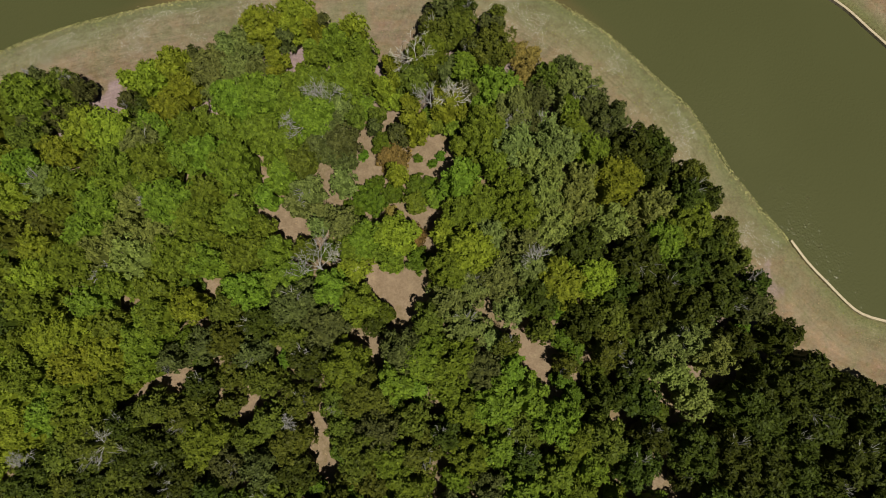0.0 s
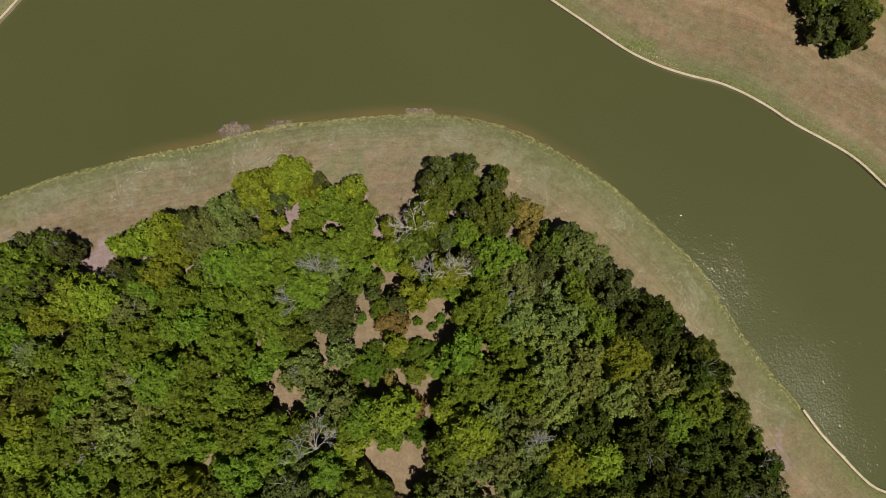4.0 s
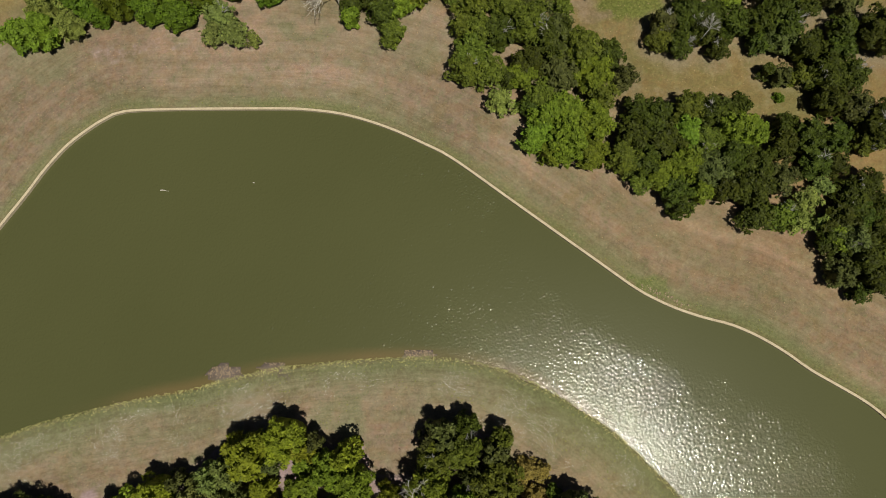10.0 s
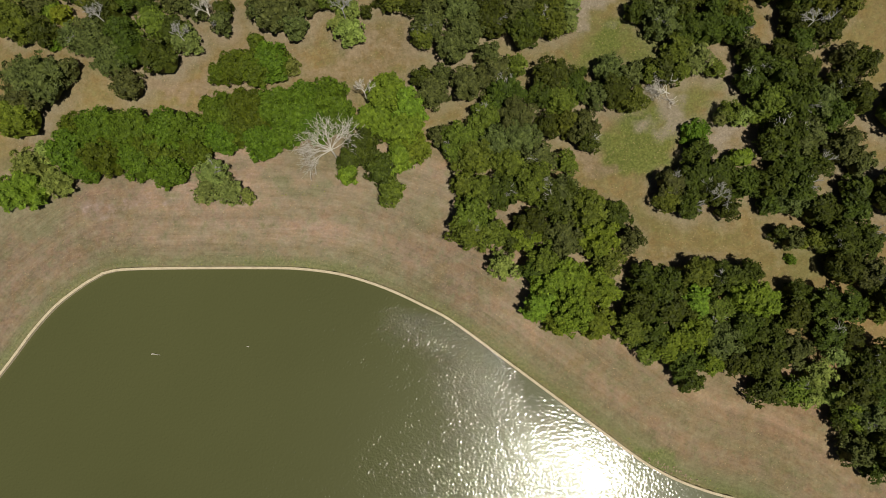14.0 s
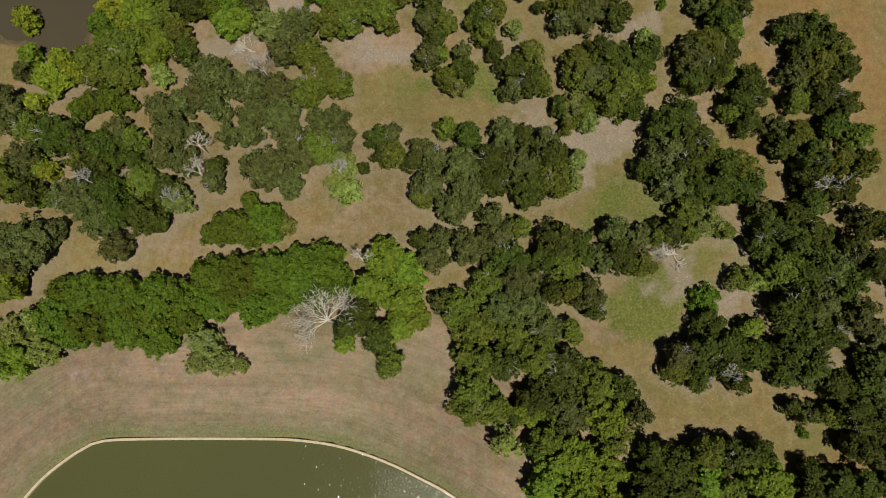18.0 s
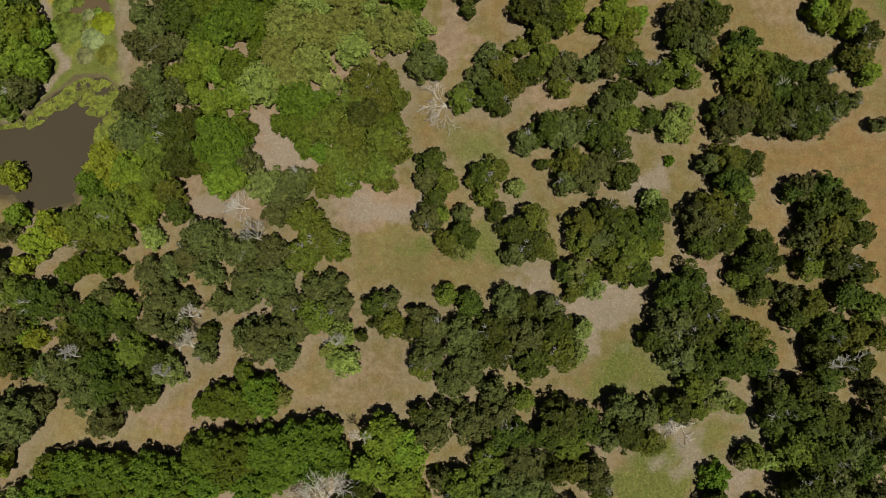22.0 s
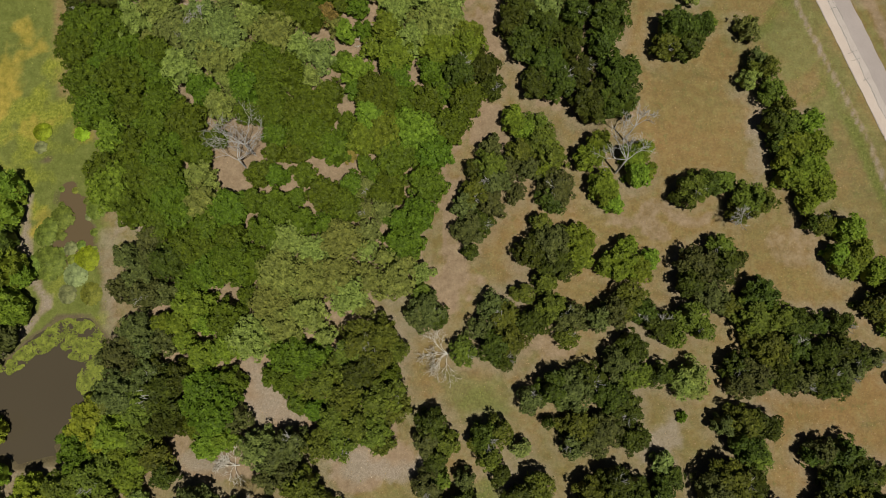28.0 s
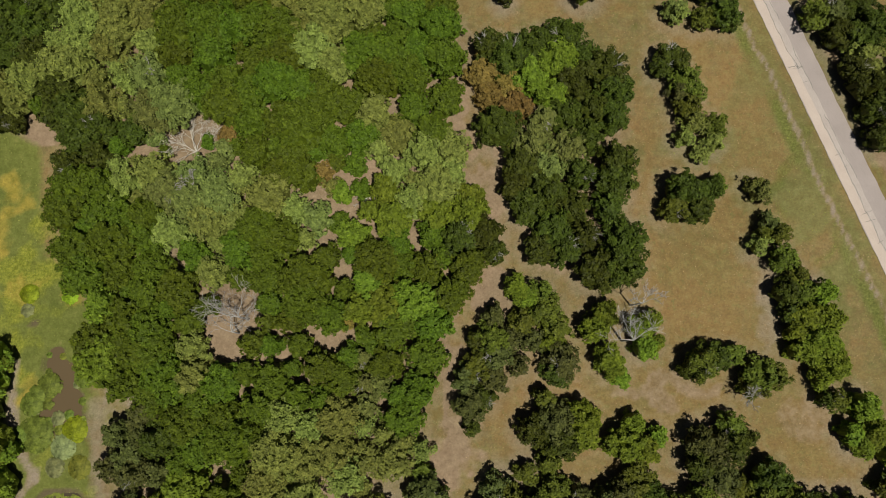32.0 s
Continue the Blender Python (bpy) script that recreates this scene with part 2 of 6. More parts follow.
def tube(bm, points, radii, sides=6):
    """A tapered limb through the points."""
    rings = []
    for i, p in enumerate(points):
        d = (points[min(i + 1, len(points) - 1)] - points[max(i - 1, 0)]).normalized()
        a = d.orthogonal().normalized()
        b = d.cross(a)
        rings.append([bm.verts.new(p + (a * math.cos(w) + b * math.sin(w)) * radii[i]) for w in [k * math.tau / sides for k in range(sides)]])
    for r, s in zip(rings, rings[1:]):
        for k in range(sides):
            bm.faces.new((r[k], r[(k + 1) % sides], s[(k + 1) % sides], s[k]))
    bm.faces.new(rings[-1])


# ---- the shores ----
SPIT_SHORE = [
    (-114.7, 20.9), (-89.4, 34.5), (-72.0, 43.0), (-61.8, 46.9), (-53.0, 49.2), (-44.2, 51.1), (-39.4, 51.9),
    (-36.4, 52.7), (-32.6, 53.7), (-27.4, 54.9), (-22.3, 55.6), (-17.1, 56.1), (-11.1, 56.5), (-5.0, 56.7),
    (0.1, 56.5), (4.4, 55.8), (9.2, 54.3), (13.9, 52.1), (18.9, 49.3), (23.5, 46.1), (28.0, 42.0),
    (32.8, 37.1), (37.2, 32.6), (40.6, 27.0), (43.4, 22.2), (46.9, 17.2), (51.2, 11.7),
]
SPIT_KERB = [
    (51.2, 11.7), (53.5, 8.3), (56.2, 5.2), (58.8, 2.3), (60.8, 0.7), (64.2, -0.4), (70.1, -1.4),
    (83.1, -3.0), (147.2, -6.4),
]
NORTH_KERB = [
    (147.2, 12.3), (84.7, 29.8), (73.7, 37.2), (66.6, 44.3), (61.2, 49.7), (52.9, 54.8), (49.5, 57.3),
    (45.6, 59.7), (41.6, 61.5), (37.5, 62.6), (33.4, 64.0), (30.2, 65.5), (27.3, 67.2), (22.0, 71.1),
    (17.1, 74.7), (8.7, 80.9), (0.1, 87.2), (-4.6, 89.7), (-8.6, 91.6), (-12.9, 93.2), (-17.3, 94.4),
    (-22.6, 95.1), (-27.9, 95.3), (-43.0, 95.3), (-51.3, 95.0), (-54.2, 93.9), (-56.7, 92.3), (-60.0, 89.6),
    (-63.2, 85.8), (-65.5, 82.4), (-67.8, 79.2), (-72.4, 73.2), (-79.3, 65.9), (-102.4, 51.7), (-133.1, 28.8),
]
shore = smooth_line(SPIT_SHORE, 1.5)
spit_kerb = smooth_line(SPIT_KERB, 1.2)
north_kerb = smooth_line(NORTH_KERB, 1.2)
lake_edge = np.concatenate([shore, spit_kerb[1:], north_kerb])
POND_EDGE = [
    (-72.7, 168.0), (-70.2, 168.6), (-67.7, 169.4), (-65.3, 171.5), (-62.8, 173.3), (-60.4, 175.3), (-57.9, 176.3),
    (-54.4, 175.5), (-52.1, 173.1), (-52.0, 169.8), (-51.6, 166.5), (-52.8, 164.0), (-54.3, 162.0), (-56.9, 159.9),
    (-57.9, 158.3), (-58.1, 155.8), (-62.7, 154.3), (-64.9, 154.5), (-66.8, 155.5), (-69.0, 156.4), (-72.6, 157.5),
    (-75.5, 160.1), (-76.1, 164.5),
]
OPEN_WATER = [
    (-75.1, 166.8), (-70.9, 167.3), (-67.5, 167.9), (-63.4, 169.7), (-61.0, 171.2), (-59.3, 172.0), (-57.1, 170.8),
    (-55.2, 169.6), (-55.6, 167.7), (-55.9, 165.7), (-54.5, 164.3), (-51.8, 161.6), (-52.7, 150.4), (-84.4, 150.3),
    (-86.1, 165.7),
]
CHANNEL_EDGE = [
    (-60.4, 196.0), (-59.1, 196.7), (-58.4, 194.9), (-56.8, 194.2), (-56.4, 191.7), (-55.4, 189.3), (-55.0, 187.0),
    (-56.1, 186.7), (-57.4, 187.5), (-57.7, 185.5), (-58.7, 185.1), (-59.4, 186.8), (-62.0, 186.6), (-62.1, 187.6),
    (-60.1, 188.2), (-59.2, 190.3), (-59.6, 193.0), (-60.7, 194.6),
]
pond_edge = smooth_line(POND_EDGE, 1.0, True)
open_water = smooth_line(OPEN_WATER, 1.0, True)
channel_edge = smooth_line(CHANNEL_EDGE, 0.7, True)
ROAD_AXIS = np.array([(53.1, 245.1), (58.5, 231.1), (63.7, 217.6)])
road_dir = (ROAD_AXIS[2] - ROAD_AXIS[0]) / np.hypot(*(ROAD_AXIS[2] - ROAD_AXIS[0]))
road_left = np.array((road_dir[1], -road_dir[0]))
if road_left[0] > 0:
    road_left = -road_left
ROAD_MID = ROAD_AXIS[1]

# ---- the woods: outlines, clearings and casts ----
SPIT_WOOD = [
    (-83.5, 32.0), (-68.1, 33.9), (-63.1, 35.9), (-55.3, 35.2), (-53.8, 33.6), (-54.2, 30.0), (-50.8, 29.9),
    (-50.3, 34.4), (-43.4, 38.4), (-39.2, 40.4), (-34.2, 43.7), (-27.3, 45.9), (-22.2, 47.0), (-16.9, 44.0),
    (-12.8, 44.1), (-11.6, 40.3), (-5.1, 40.1), (-4.2, 45.7), (0.3, 47.1), (7.5, 46.0), (8.1, 40.2),
    (17.2, 38.3), (22.1, 33.4), (27.8, 29.9), (32.6, 26.0), (36.8, 20.2), (40.5, 13.5), (42.6, 7.6),
    (43.9, 2.7), (46.7, -2.1), (49.3, -4.8), (55.4, -7.7), (58.3, -9.9), (62.9, -10.7), (74.1, -15.2),
    (71.7, -36.5), (-76.0, -37.1),
]
THICKET = [
    (-84.5, 259.1), (-81.8, 233.4), (-65.9, 228.9), (-58.3, 230.2), (-60.2, 223.7), (-58.5, 213.5), (-57.1, 208.5),
    (-53.0, 203.2), (-53.2, 195.5), (-49.7, 191.6), (-44.8, 190.4), (-47.5, 183.0), (-46.0, 177.6), (-49.3, 172.5),
    (-50.9, 166.1), (-55.3, 159.9), (-55.4, 155.3), (-55.6, 151.5), (-49.8, 149.1), (-45.8, 152.4), (-39.3, 155.8),
    (-38.2, 159.2), (-31.3, 157.8), (-30.2, 161.7), (-27.7, 163.4), (-23.4, 159.1), (-17.4, 155.2), (-13.2, 156.5),
    (-7.8, 159.0), (-7.6, 166.8), (-9.2, 172.9), (-11.4, 176.5), (-10.8, 180.1), (-8.7, 179.0), (-4.4, 182.9),
    (-4.6, 187.5), (-3.2, 192.2), (-1.6, 198.6), (1.7, 202.6), (3.6, 208.4), (6.7, 211.7), (6.8, 215.0),
    (3.7, 221.0), (1.4, 227.9), (1.3, 241.2), (0.3, 258.7),
]
EAST_STRIP = [
    (4.7, 243.4), (13.2, 246.1), (23.9, 243.2), (25.2, 238.3), (26.3, 227.7), (25.9, 218.3), (28.8, 208.3),
    (28.7, 206.6), (17.3, 207.9), (13.3, 209.0), (10.9, 215.0), (8.5, 221.8), (6.1, 227.9), (5.3, 234.0),
    (4.3, 239.4),
]
SPIT_WOOD, THICKET, EAST_STRIP = np.array(SPIT_WOOD), np.array(THICKET), np.array(EAST_STRIP)
clearings = []
clearings.extend([
    (-24.3, 40.7, 2.3, 1.0), (-22.9, 39.5, 1.2, 0.9), (-9.3, 31.8, 1.1, 1.7), (-8.5, 29.4, 1.2, 0.9), (-13.6, 27.7, 0.8, 1.4),
    (-14.2, 25.1, 0.9, 1.9), (-12.0, 25.1, 0.6, 2.1), (-12.7, 23.0, 2.6, 0.8), (-16.9, 21.9, 2.6, 0.7), (-18.2, 19.8, 1.0, 1.4),
    (-19.2, 17.9, 0.7, 1.4), (-2.4, 26.1, 2.6, 1.5), (-5.0, 23.2, 5.1, 0.9), (-0.7, 23.8, 2.1, 1.2), (1.0, 39.7, 0.7, 1.0),
    (-31.3, 18.2, 0.8, 0.8), (-26.1, 15.4, 1.2, 1.5), (-24.8, 13.3, 1.3, 1.2), (-21.8, 12.1, 2.7, 1.0), (-11.7, 16.2, 0.8, 0.8),
])
clearings.extend([
    (-5.4, 15.4, 2.1, 0.7), (-3.7, 15.8, 0.8, 1.5), (-3.1, 13.3, 0.8, 2.3), (-9.2, 14.8, 1.3, 0.6), (-54.0, 33.1, 1.7, 2.1),
    (-6.9, 4.7, 3.6, 2.0), (-5.0, 2.6, 1.7, 1.2), (-11.8, 5.6, 1.4, 0.7), (-10.5, -2.9, 0.8, 1.2), (12.2, -5.0, 3.0, 1.8),
    (10.6, -2.9, 1.2, 1.3), (-18.3, -12.3, 1.0, 1.8), (-17.6, -15.6, 0.7, 1.3), (-17.1, -20.8, 0.4, 2.1), (-28.8, -11.1, 1.2, 1.8),
    (-30.0, -13.5, 0.8, 1.5), (-32.2, -10.3, 0.8, 0.7), (-41.2, -8.2, 0.8, 1.3), (-56.7, -6.1, 1.2, 1.2), (-56.9, 4.0, 0.9, 1.4),
])
clearings.extend([
    (-46.5, -11.5, 0.8, 0.8), (-34.9, 3.1, 0.9, 1.3), (-63.0, -21.6, 1.2, 1.7), (-2.0, -21.2, 0.7, 1.3), (-1.2, -23.1, 0.7, 1.1),
    (29.4, -21.5, 1.3, 1.1), (54.7, -23.8, 1.8, 1.1), (39.6, -6.3, 1.0, 1.0), (-33.1, 205.9, 1.8, 0.9), (-30.0, 205.6, 1.1, 0.7),
    (-34.7, 201.9, 1.6, 0.9), (-31.2, 202.3, 3.3, 2.6), (-32.8, 197.9, 2.4, 2.1), (-27.5, 195.3, 1.7, 1.0), (-35.4, 198.8, 0.9, 1.0),
    (-25.5, 202.3, 0.9, 0.7), (-17.4, 213.0, 1.4, 1.4), (-19.7, 214.4, 1.1, 0.7), (-14.3, 208.5, 0.9, 1.6), (-11.1, 214.4, 0.9, 1.1),
])
clearings.extend([
    (-5.5, 213.4, 1.2, 2.3), (-13.1, 220.8, 0.9, 2.2), (-15.7, 218.1, 1.8, 0.5), (-14.8, 204.6, 0.7, 0.7), (-16.3, 198.4, 1.7, 0.4),
    (-9.9, 189.8, 0.9, 1.8), (-10.8, 187.1, 0.9, 1.1), (-11.6, 184.4, 0.8, 0.9), (-20.5, 189.5, 0.7, 0.7), (-42.7, 181.7, 1.0, 0.5),
    (-32.1, 179.7, 0.9, 0.5), (-33.8, 178.8, 0.7, 0.4), (-43.7, 176.6, 0.7, 2.3), (-40.4, 170.5, 2.1, 1.3), (-37.0, 173.1, 1.0, 0.5),
    (-29.5, 168.3, 2.6, 1.7), (-31.7, 169.6, 1.4, 0.9), (-41.2, 177.9, 0.7, 0.7), (-16.2, 169.1, 0.7, 1.2), (-17.5, 170.8, 0.8, 1.4),
])
clearings.extend([
    (-15.0, 176.5, 0.9, 0.5), (-34.6, 154.8, 4.2, 1.6), (-28.5, 154.4, 2.1, 1.4), (-25.3, 163.7, 2.3, 1.9), (-28.9, 166.4, 1.9, 1.9),
    (-22.5, 161.0, 3.0, 1.6), (-10.2, 156.5, 3.5, 1.9), (-13.7, 153.9, 2.9, 2.1), (-45.6, 227.3, 4.0, 1.2), (-39.5, 229.6, 3.5, 1.8),
    (-36.9, 230.4, 1.8, 1.1), (-41.1, 226.4, 2.2, 1.4), (-32.2, 225.0, 1.2, 0.5), (-53.1, 240.3, 0.9, 1.1), (-48.3, 235.1, 0.7, 1.1),
    (-63.6, 230.2, 2.7, 1.2), (-2.4, 236.6, 1.1, 0.7), (-15.9, 222.7, 1.2, 1.6), (-12.0, 221.8, 0.7, 2.2),
])
casts = []
casts.extend([
    ("O", -60, 33), ("O", -62, 26), ("O", -61, 16), ("O", -60, 8), ("B", -53, 19),
    ("Y", -44, 34), ("O", -47, 29), ("Y", -39, 35), ("G", -32, 38), ("Y", -24, 44),
    ("B", -19, 43), ("B", -14, 42), ("B", -15, 36), ("B", -20, 35), ("B", -29, 29),
    ("B", -31, 23), ("B", -28, 19), ("B", -38, 29), ("B", -38, 19), ("B", -31, 16),
    ("G", -21, 18), ("O", -17, 26), ("O", -17, 30), ("Y", -10, 37), ("Y", -8, 34),
    ("O", -3, 35), ("O", -1, 42), ("O", 6, 43), ("R", 11, 39), ("B", 5, 33),
])
casts.extend([
    ("B", 3, 28), ("G", 12, 31), ("O", 16, 35), ("G", 11, 26), ("P", 13, 21),
    ("P", 19, 16), ("P", 25, 16), ("O", 23, 22), ("B", 23, 27), ("O", 31, 25),
    ("O", 37, 17), ("O", 39, 10), ("B", 32, 12), ("O", 20, 11), ("B", 3, 16),
    ("B", 7, 19), ("O", 3, 11), ("G", 11, 8), ("O", 16, 5), ("O", 24, 5),
    ("O", 32, 4), ("O", 43, 0), ("P", -46, 11), ("B", -36, 9), ("B", -28, 11),
    ("B", -27, 7), ("B", -43, 3), ("B", -48, -1), ("Y", -49, -5), ("O", -38, 1),
])
casts.extend([
    ("O", -26, 0), ("O", -16, 2), ("O", -8, -4), ("B", -10, -6), ("G", 2, 0),
    ("O", 2, -7), ("O", -36, -7), ("O", -44, -9), ("O", -33, -12), ("O", -20, -12),
    ("O", -13, -12), ("B", 0, -11), ("B", 3, -18), ("O", -5, -15), ("B", 11, -11),
    ("O", 10, -15), ("O", 17, -11), ("O", 24, -7), ("P", 33, -7), ("G", 32, -4),
    ("O", 42, -7), ("O", 49, -7), ("O", 23, -15), ("B", 19, -20), ("O", 35, -15),
    ("O", 42, -18), ("O", 54, -15), ("Y", -61, -15), ("B", -55, -12), ("O", -53, -20),
])
casts.extend([
    ("O", -41, -18), ("O", -31, -18), ("O", -22, -18), ("O", -12, -20), ("B", -8, -22),
    ("O", 6, -22), ("O", 23, 2), ("O", -6, -1), ("P", -7, 228), ("P", -4, 224),
    ("P", -0, 222), ("P", -20, 218), ("P", -29, 219), ("P", -35, 213), ("P", -47, 223),
    ("P", -52, 235), ("P", -62, 238), ("P", -19, 244), ("P", -37, 195), ("P", -19, 181),
    ("P", -6, 184), ("P", -16, 183), ("G", -37, 221), ("O", -56, 229), ("O", -52, 229),
    ("G", -47, 235), ("C", -42, 239), ("C", -34, 241), ("C", -25, 239), ("C", -12, 240),
])
casts.extend([
    ("C", -3, 242), ("C", -1, 233), ("C", -23, 230), ("C", -26, 225), ("C", -16, 227),
    ("B", -53, 197), ("C", -17, 194), ("B", -13, 219), ("B", -8, 205), ("O", -43, 186),
    ("O", -45, 183), ("C", -49, 211), ("C", -44, 203), ("C", -40, 208), ("C", -28, 211),
    ("C", -20, 207), ("C", -22, 199), ("C", -8, 199), ("C", -4, 202), ("C", -3, 194),
    ("O", -61, 234), ("C", -55, 218), ("C", -51, 217), ("C", -37, 191), ("C", -30, 189),
    ("G", -14, 192), ("C", 0, 211), ("B", 2, 218), ("O", 4, 214), ("O", -65, 244),
])
casts.extend([
    ("P", -58, 244), ("P", -46, 244), ("C", -39, 245), ("C", -45, 196), ("C", -6, 208),
    ("C", -29, 197), ("O", 9, 243), ("O", 13, 244), ("B", 14, 238), ("O", 22, 240),
    ("O", 23, 234), ("R", 6, 235), ("O", 7, 229), ("O", 21, 228), ("O", 20, 220),
    ("O", 11, 221), ("O", 16, 215), ("O", 21, 213), ("O", 23, 207), ("O", 26, 209),
    ("G", 17, 225), ("K", -44, 184), ("K", -45, 179), ("K", -46, 170), ("B", -38, 176),
    ("P", -26, 176), ("P", -22, 184), ("P", -17, 180), ("P", -6, 183), ("C", -23, 169),
])
casts.extend([
    ("O", -13, 170), ("O", -13, 163), ("O", -11, 160), ("C", -34, 180), ("B", -33, 160),
    ("B", -47, 159), ("B", -43, 155), ("O", -42, 165), ("C", -35, 165), ("O", -30, 162),
    ("O", -51, 152), ("Y", -48, 158), ("P", -15, 178), ("O", -26, 159),
])

# ---- ground sheet ----
patches = []
patches.extend([
    ("vivid", 29.1, 114.6, 5.1, 6.3, 0, 1.0), ("vivid", 24.2, 130.5, 4.2, 2.8, 20, 0.95), ("vivid", 5.6, 147.9, 2.7, 1.8, 0, 0.95), ("vivid", -4.2, 149.1, 1.6, 1.1, 0, 0.8), ("vivid", 38.8, 120.6, 4.3, 2.6, 0, 0.5),
    ("lush", 38.0, 122.4, 7.8, 5.2, 0, 0.6), ("lush", -60.5, 126.5, 5.3, 2.6, 0, 0.4), ("pale", 32.8, 119.8, 3.9, 3.4, 30, 0.8), ("pale", 24.9, 139.6, 3.5, 5.3, 0, 0.8), ("pale", 40.2, 114.6, 3.4, 2.6, 0, 0.8),
    ("lush", -8.7, 148.2, 8.1, 4.5, 0, 0.6), ("lush", 33.6, 101.1, 6.7, 2.5, 0, 0.4), ("lush", -23.8, 108.4, 5.1, 1.9, 0, 0.7), ("lush", -5.0, 104.5, 3.4, 2.5, 0, 0.5),
])
patches.extend([
    ("bare", -9.5, 130.7, 9.6, 3.5, 0, 0.5), ("bare", -51.2, 105.5, 10.3, 2.1, 0, 0.35), ("bare", 22.2, 110.4, 4.2, 2.5, 0, 0.6), ("lush", 53.1, 96.1, 3.3, 5.0, 0, 0.6), ("vivid", 30.7, 130.0, 1.6, 3.5, 0, 0.7),
    ("bare", -40.9, 122.8, 10.5, 1.3, -10, 0.6), ("rusty", 62.2, 145.7, 7.1, 10.6, 0, 1.0), ("rusty", -65.2, 129.3, 3.5, 2.6, 0, 0.6), ("lush", -65.7, 103.8, 6.0, 5.1, 0, 0.6), ("bare", 36.5, 93.7, 9.9, 3.3, 0, 0.3),
    ("pale", -11.2, 155.0, 5.7, 2.6, 0, 0.9), ("vivid", -12.4, 154.1, 0.8, 0.7, 0, 1.0), ("pale", -23.8, 163.9, 4.5, 3.6, 30, 0.7), ("pale", -35.2, 155.7, 5.3, 1.8, 0, 0.7),
])
patches.extend([
    ("rusty", 57.6, 165.0, 10.6, 7.9, 0, 1.0), ("rusty", 63.7, 145.2, 5.2, 10.3, 0, 0.9), ("rusty", 50.4, 150.6, 5.2, 5.2, 0, 0.7), ("pale", 29.2, 158.8, 3.5, 2.6, 0, 0.8), ("lush", 3.8, 163.6, 5.3, 4.4, 0, 0.8),
    ("vivid", 4.5, 147.3, 3.0, 1.9, 0, 0.9), ("vivid", 6.3, 150.9, 1.7, 1.7, 0, 0.8), ("rusty", -8.5, 147.4, 9.6, 3.5, 0, 0.6), ("pale", 22.4, 138.4, 4.3, 4.7, 0, 0.9), ("pale", 13.1, 142.8, 3.5, 3.5, 40, 0.7),
    ("bare", -16.0, 125.8, 10.2, 2.5, 0, 0.5), ("bare", 39.0, 146.2, 4.3, 1.9, 30, 0.6), ("lush", -55.7, 143.2, 4.4, 1.6, 0, 0.4), ("bare", 13.7, 172.0, 4.5, 2.7, 0, 0.6),
])
patches.extend([
    ("rusty", 17.7, 155.3, 2.6, 3.5, 0, 0.4), ("bare", 1.0, 184.8, 3.9, 6.1, 0, 0.8), ("lush", 2.6, 163.9, 7.6, 3.4, 0, 0.75), ("vivid", 4.3, 163.0, 3.4, 1.7, 0, 0.5), ("rusty", -3.3, 170.8, 5.1, 3.4, 0, 0.6),
    ("rusty", 51.7, 179.2, 7.7, 5.2, 0, 0.5), ("bare", 51.4, 187.2, 6.1, 3.5, 0, 0.5), ("rusty", 9.0, 190.6, 5.3, 5.3, 0, 0.6), ("bare", -32.7, 196.9, 3.6, 3.6, 0, 0.8), ("pale", -26.4, 164.8, 3.8, 3.8, 40, 0.8),
    ("bare", -40.5, 171.8, 2.6, 2.6, 0, 0.8), ("pale", -35.4, 154.7, 5.1, 1.5, 0, 0.8), ("rusty", 54.7, 162.1, 7.6, 3.4, 0, 0.8), ("bare", -47.7, 134.5, 2.5, 3.3, 0, 0.6),
])
patches.extend([
    ("bare", 2.8, 233.3, 1.6, 10.6, 0, 0.9), ("bare", 7.1, 221.6, 1.9, 6.1, -30, 0.9), ("bare", 4.3, 206.9, 2.6, 4.3, 30, 0.9), ("bare", -0.8, 194.4, 1.8, 7.5, 15, 0.9), ("bare", -0.8, 179.8, 2.9, 4.9, 0, 0.9),
    ("rusty", 39.1, 240.4, 5.3, 8.0, 20, 1.0), ("rusty", 18.2, 250.0, 10.8, 2.2, 0, 0.9), ("rusty", 30.5, 225.0, 2.6, 8.7, 0, 0.8), ("lush", 38.2, 208.5, 5.1, 5.1, 0, 0.35), ("rusty", 36.5, 206.8, 7.6, 13.5, 0, 0.7),
    ("rusty", 31.3, 187.0, 13.2, 4.9, 0, 0.6), ("rusty", 36.1, 200.1, 5.0, 3.4, 0, 0.5), ("pale", 47.0, 201.7, 2.1, 5.0, -20, 0.5), ("lush", 53.4, 219.6, 3.4, 6.9, -26, 0.9),
])
patches.extend([
    ("lush", 59.2, 208.4, 3.4, 10.1, -26, 0.9), ("bare", 29.9, 191.1, 9.9, 1.8, 0, 0.6), ("rusty", 10.9, 195.2, 3.3, 1.7, 0, 0.6), ("bare", -40.4, 229.5, 5.3, 3.1, 0, 0.9), ("lush", -35.9, 228.2, 2.6, 1.2, 0, 0.6),
    ("bare", -15.5, 221.8, 2.2, 1.7, 0, 0.7), ("bare", -17.1, 213.0, 2.4, 1.7, 0, 0.7), ("lush", -14.0, 209.1, 1.7, 1.9, 0, 0.8), ("bare", -5.5, 213.4, 1.2, 2.7, 0, 0.8), ("lush", 39.3, 227.7, 5.2, 3.5, 0, 0.8),
    ("rusty", 43.4, 183.8, 9.8, 4.9, 0, 0.5), ("lush", 53.5, 245.8, 0.9, 5.3, -26, 0.5), ("rusty", 65.6, 224.0, 2.6, 6.9, -26, 0.8), ("lush", 44.1, 221.4, 3.4, 5.2, 0, 0.6),
])
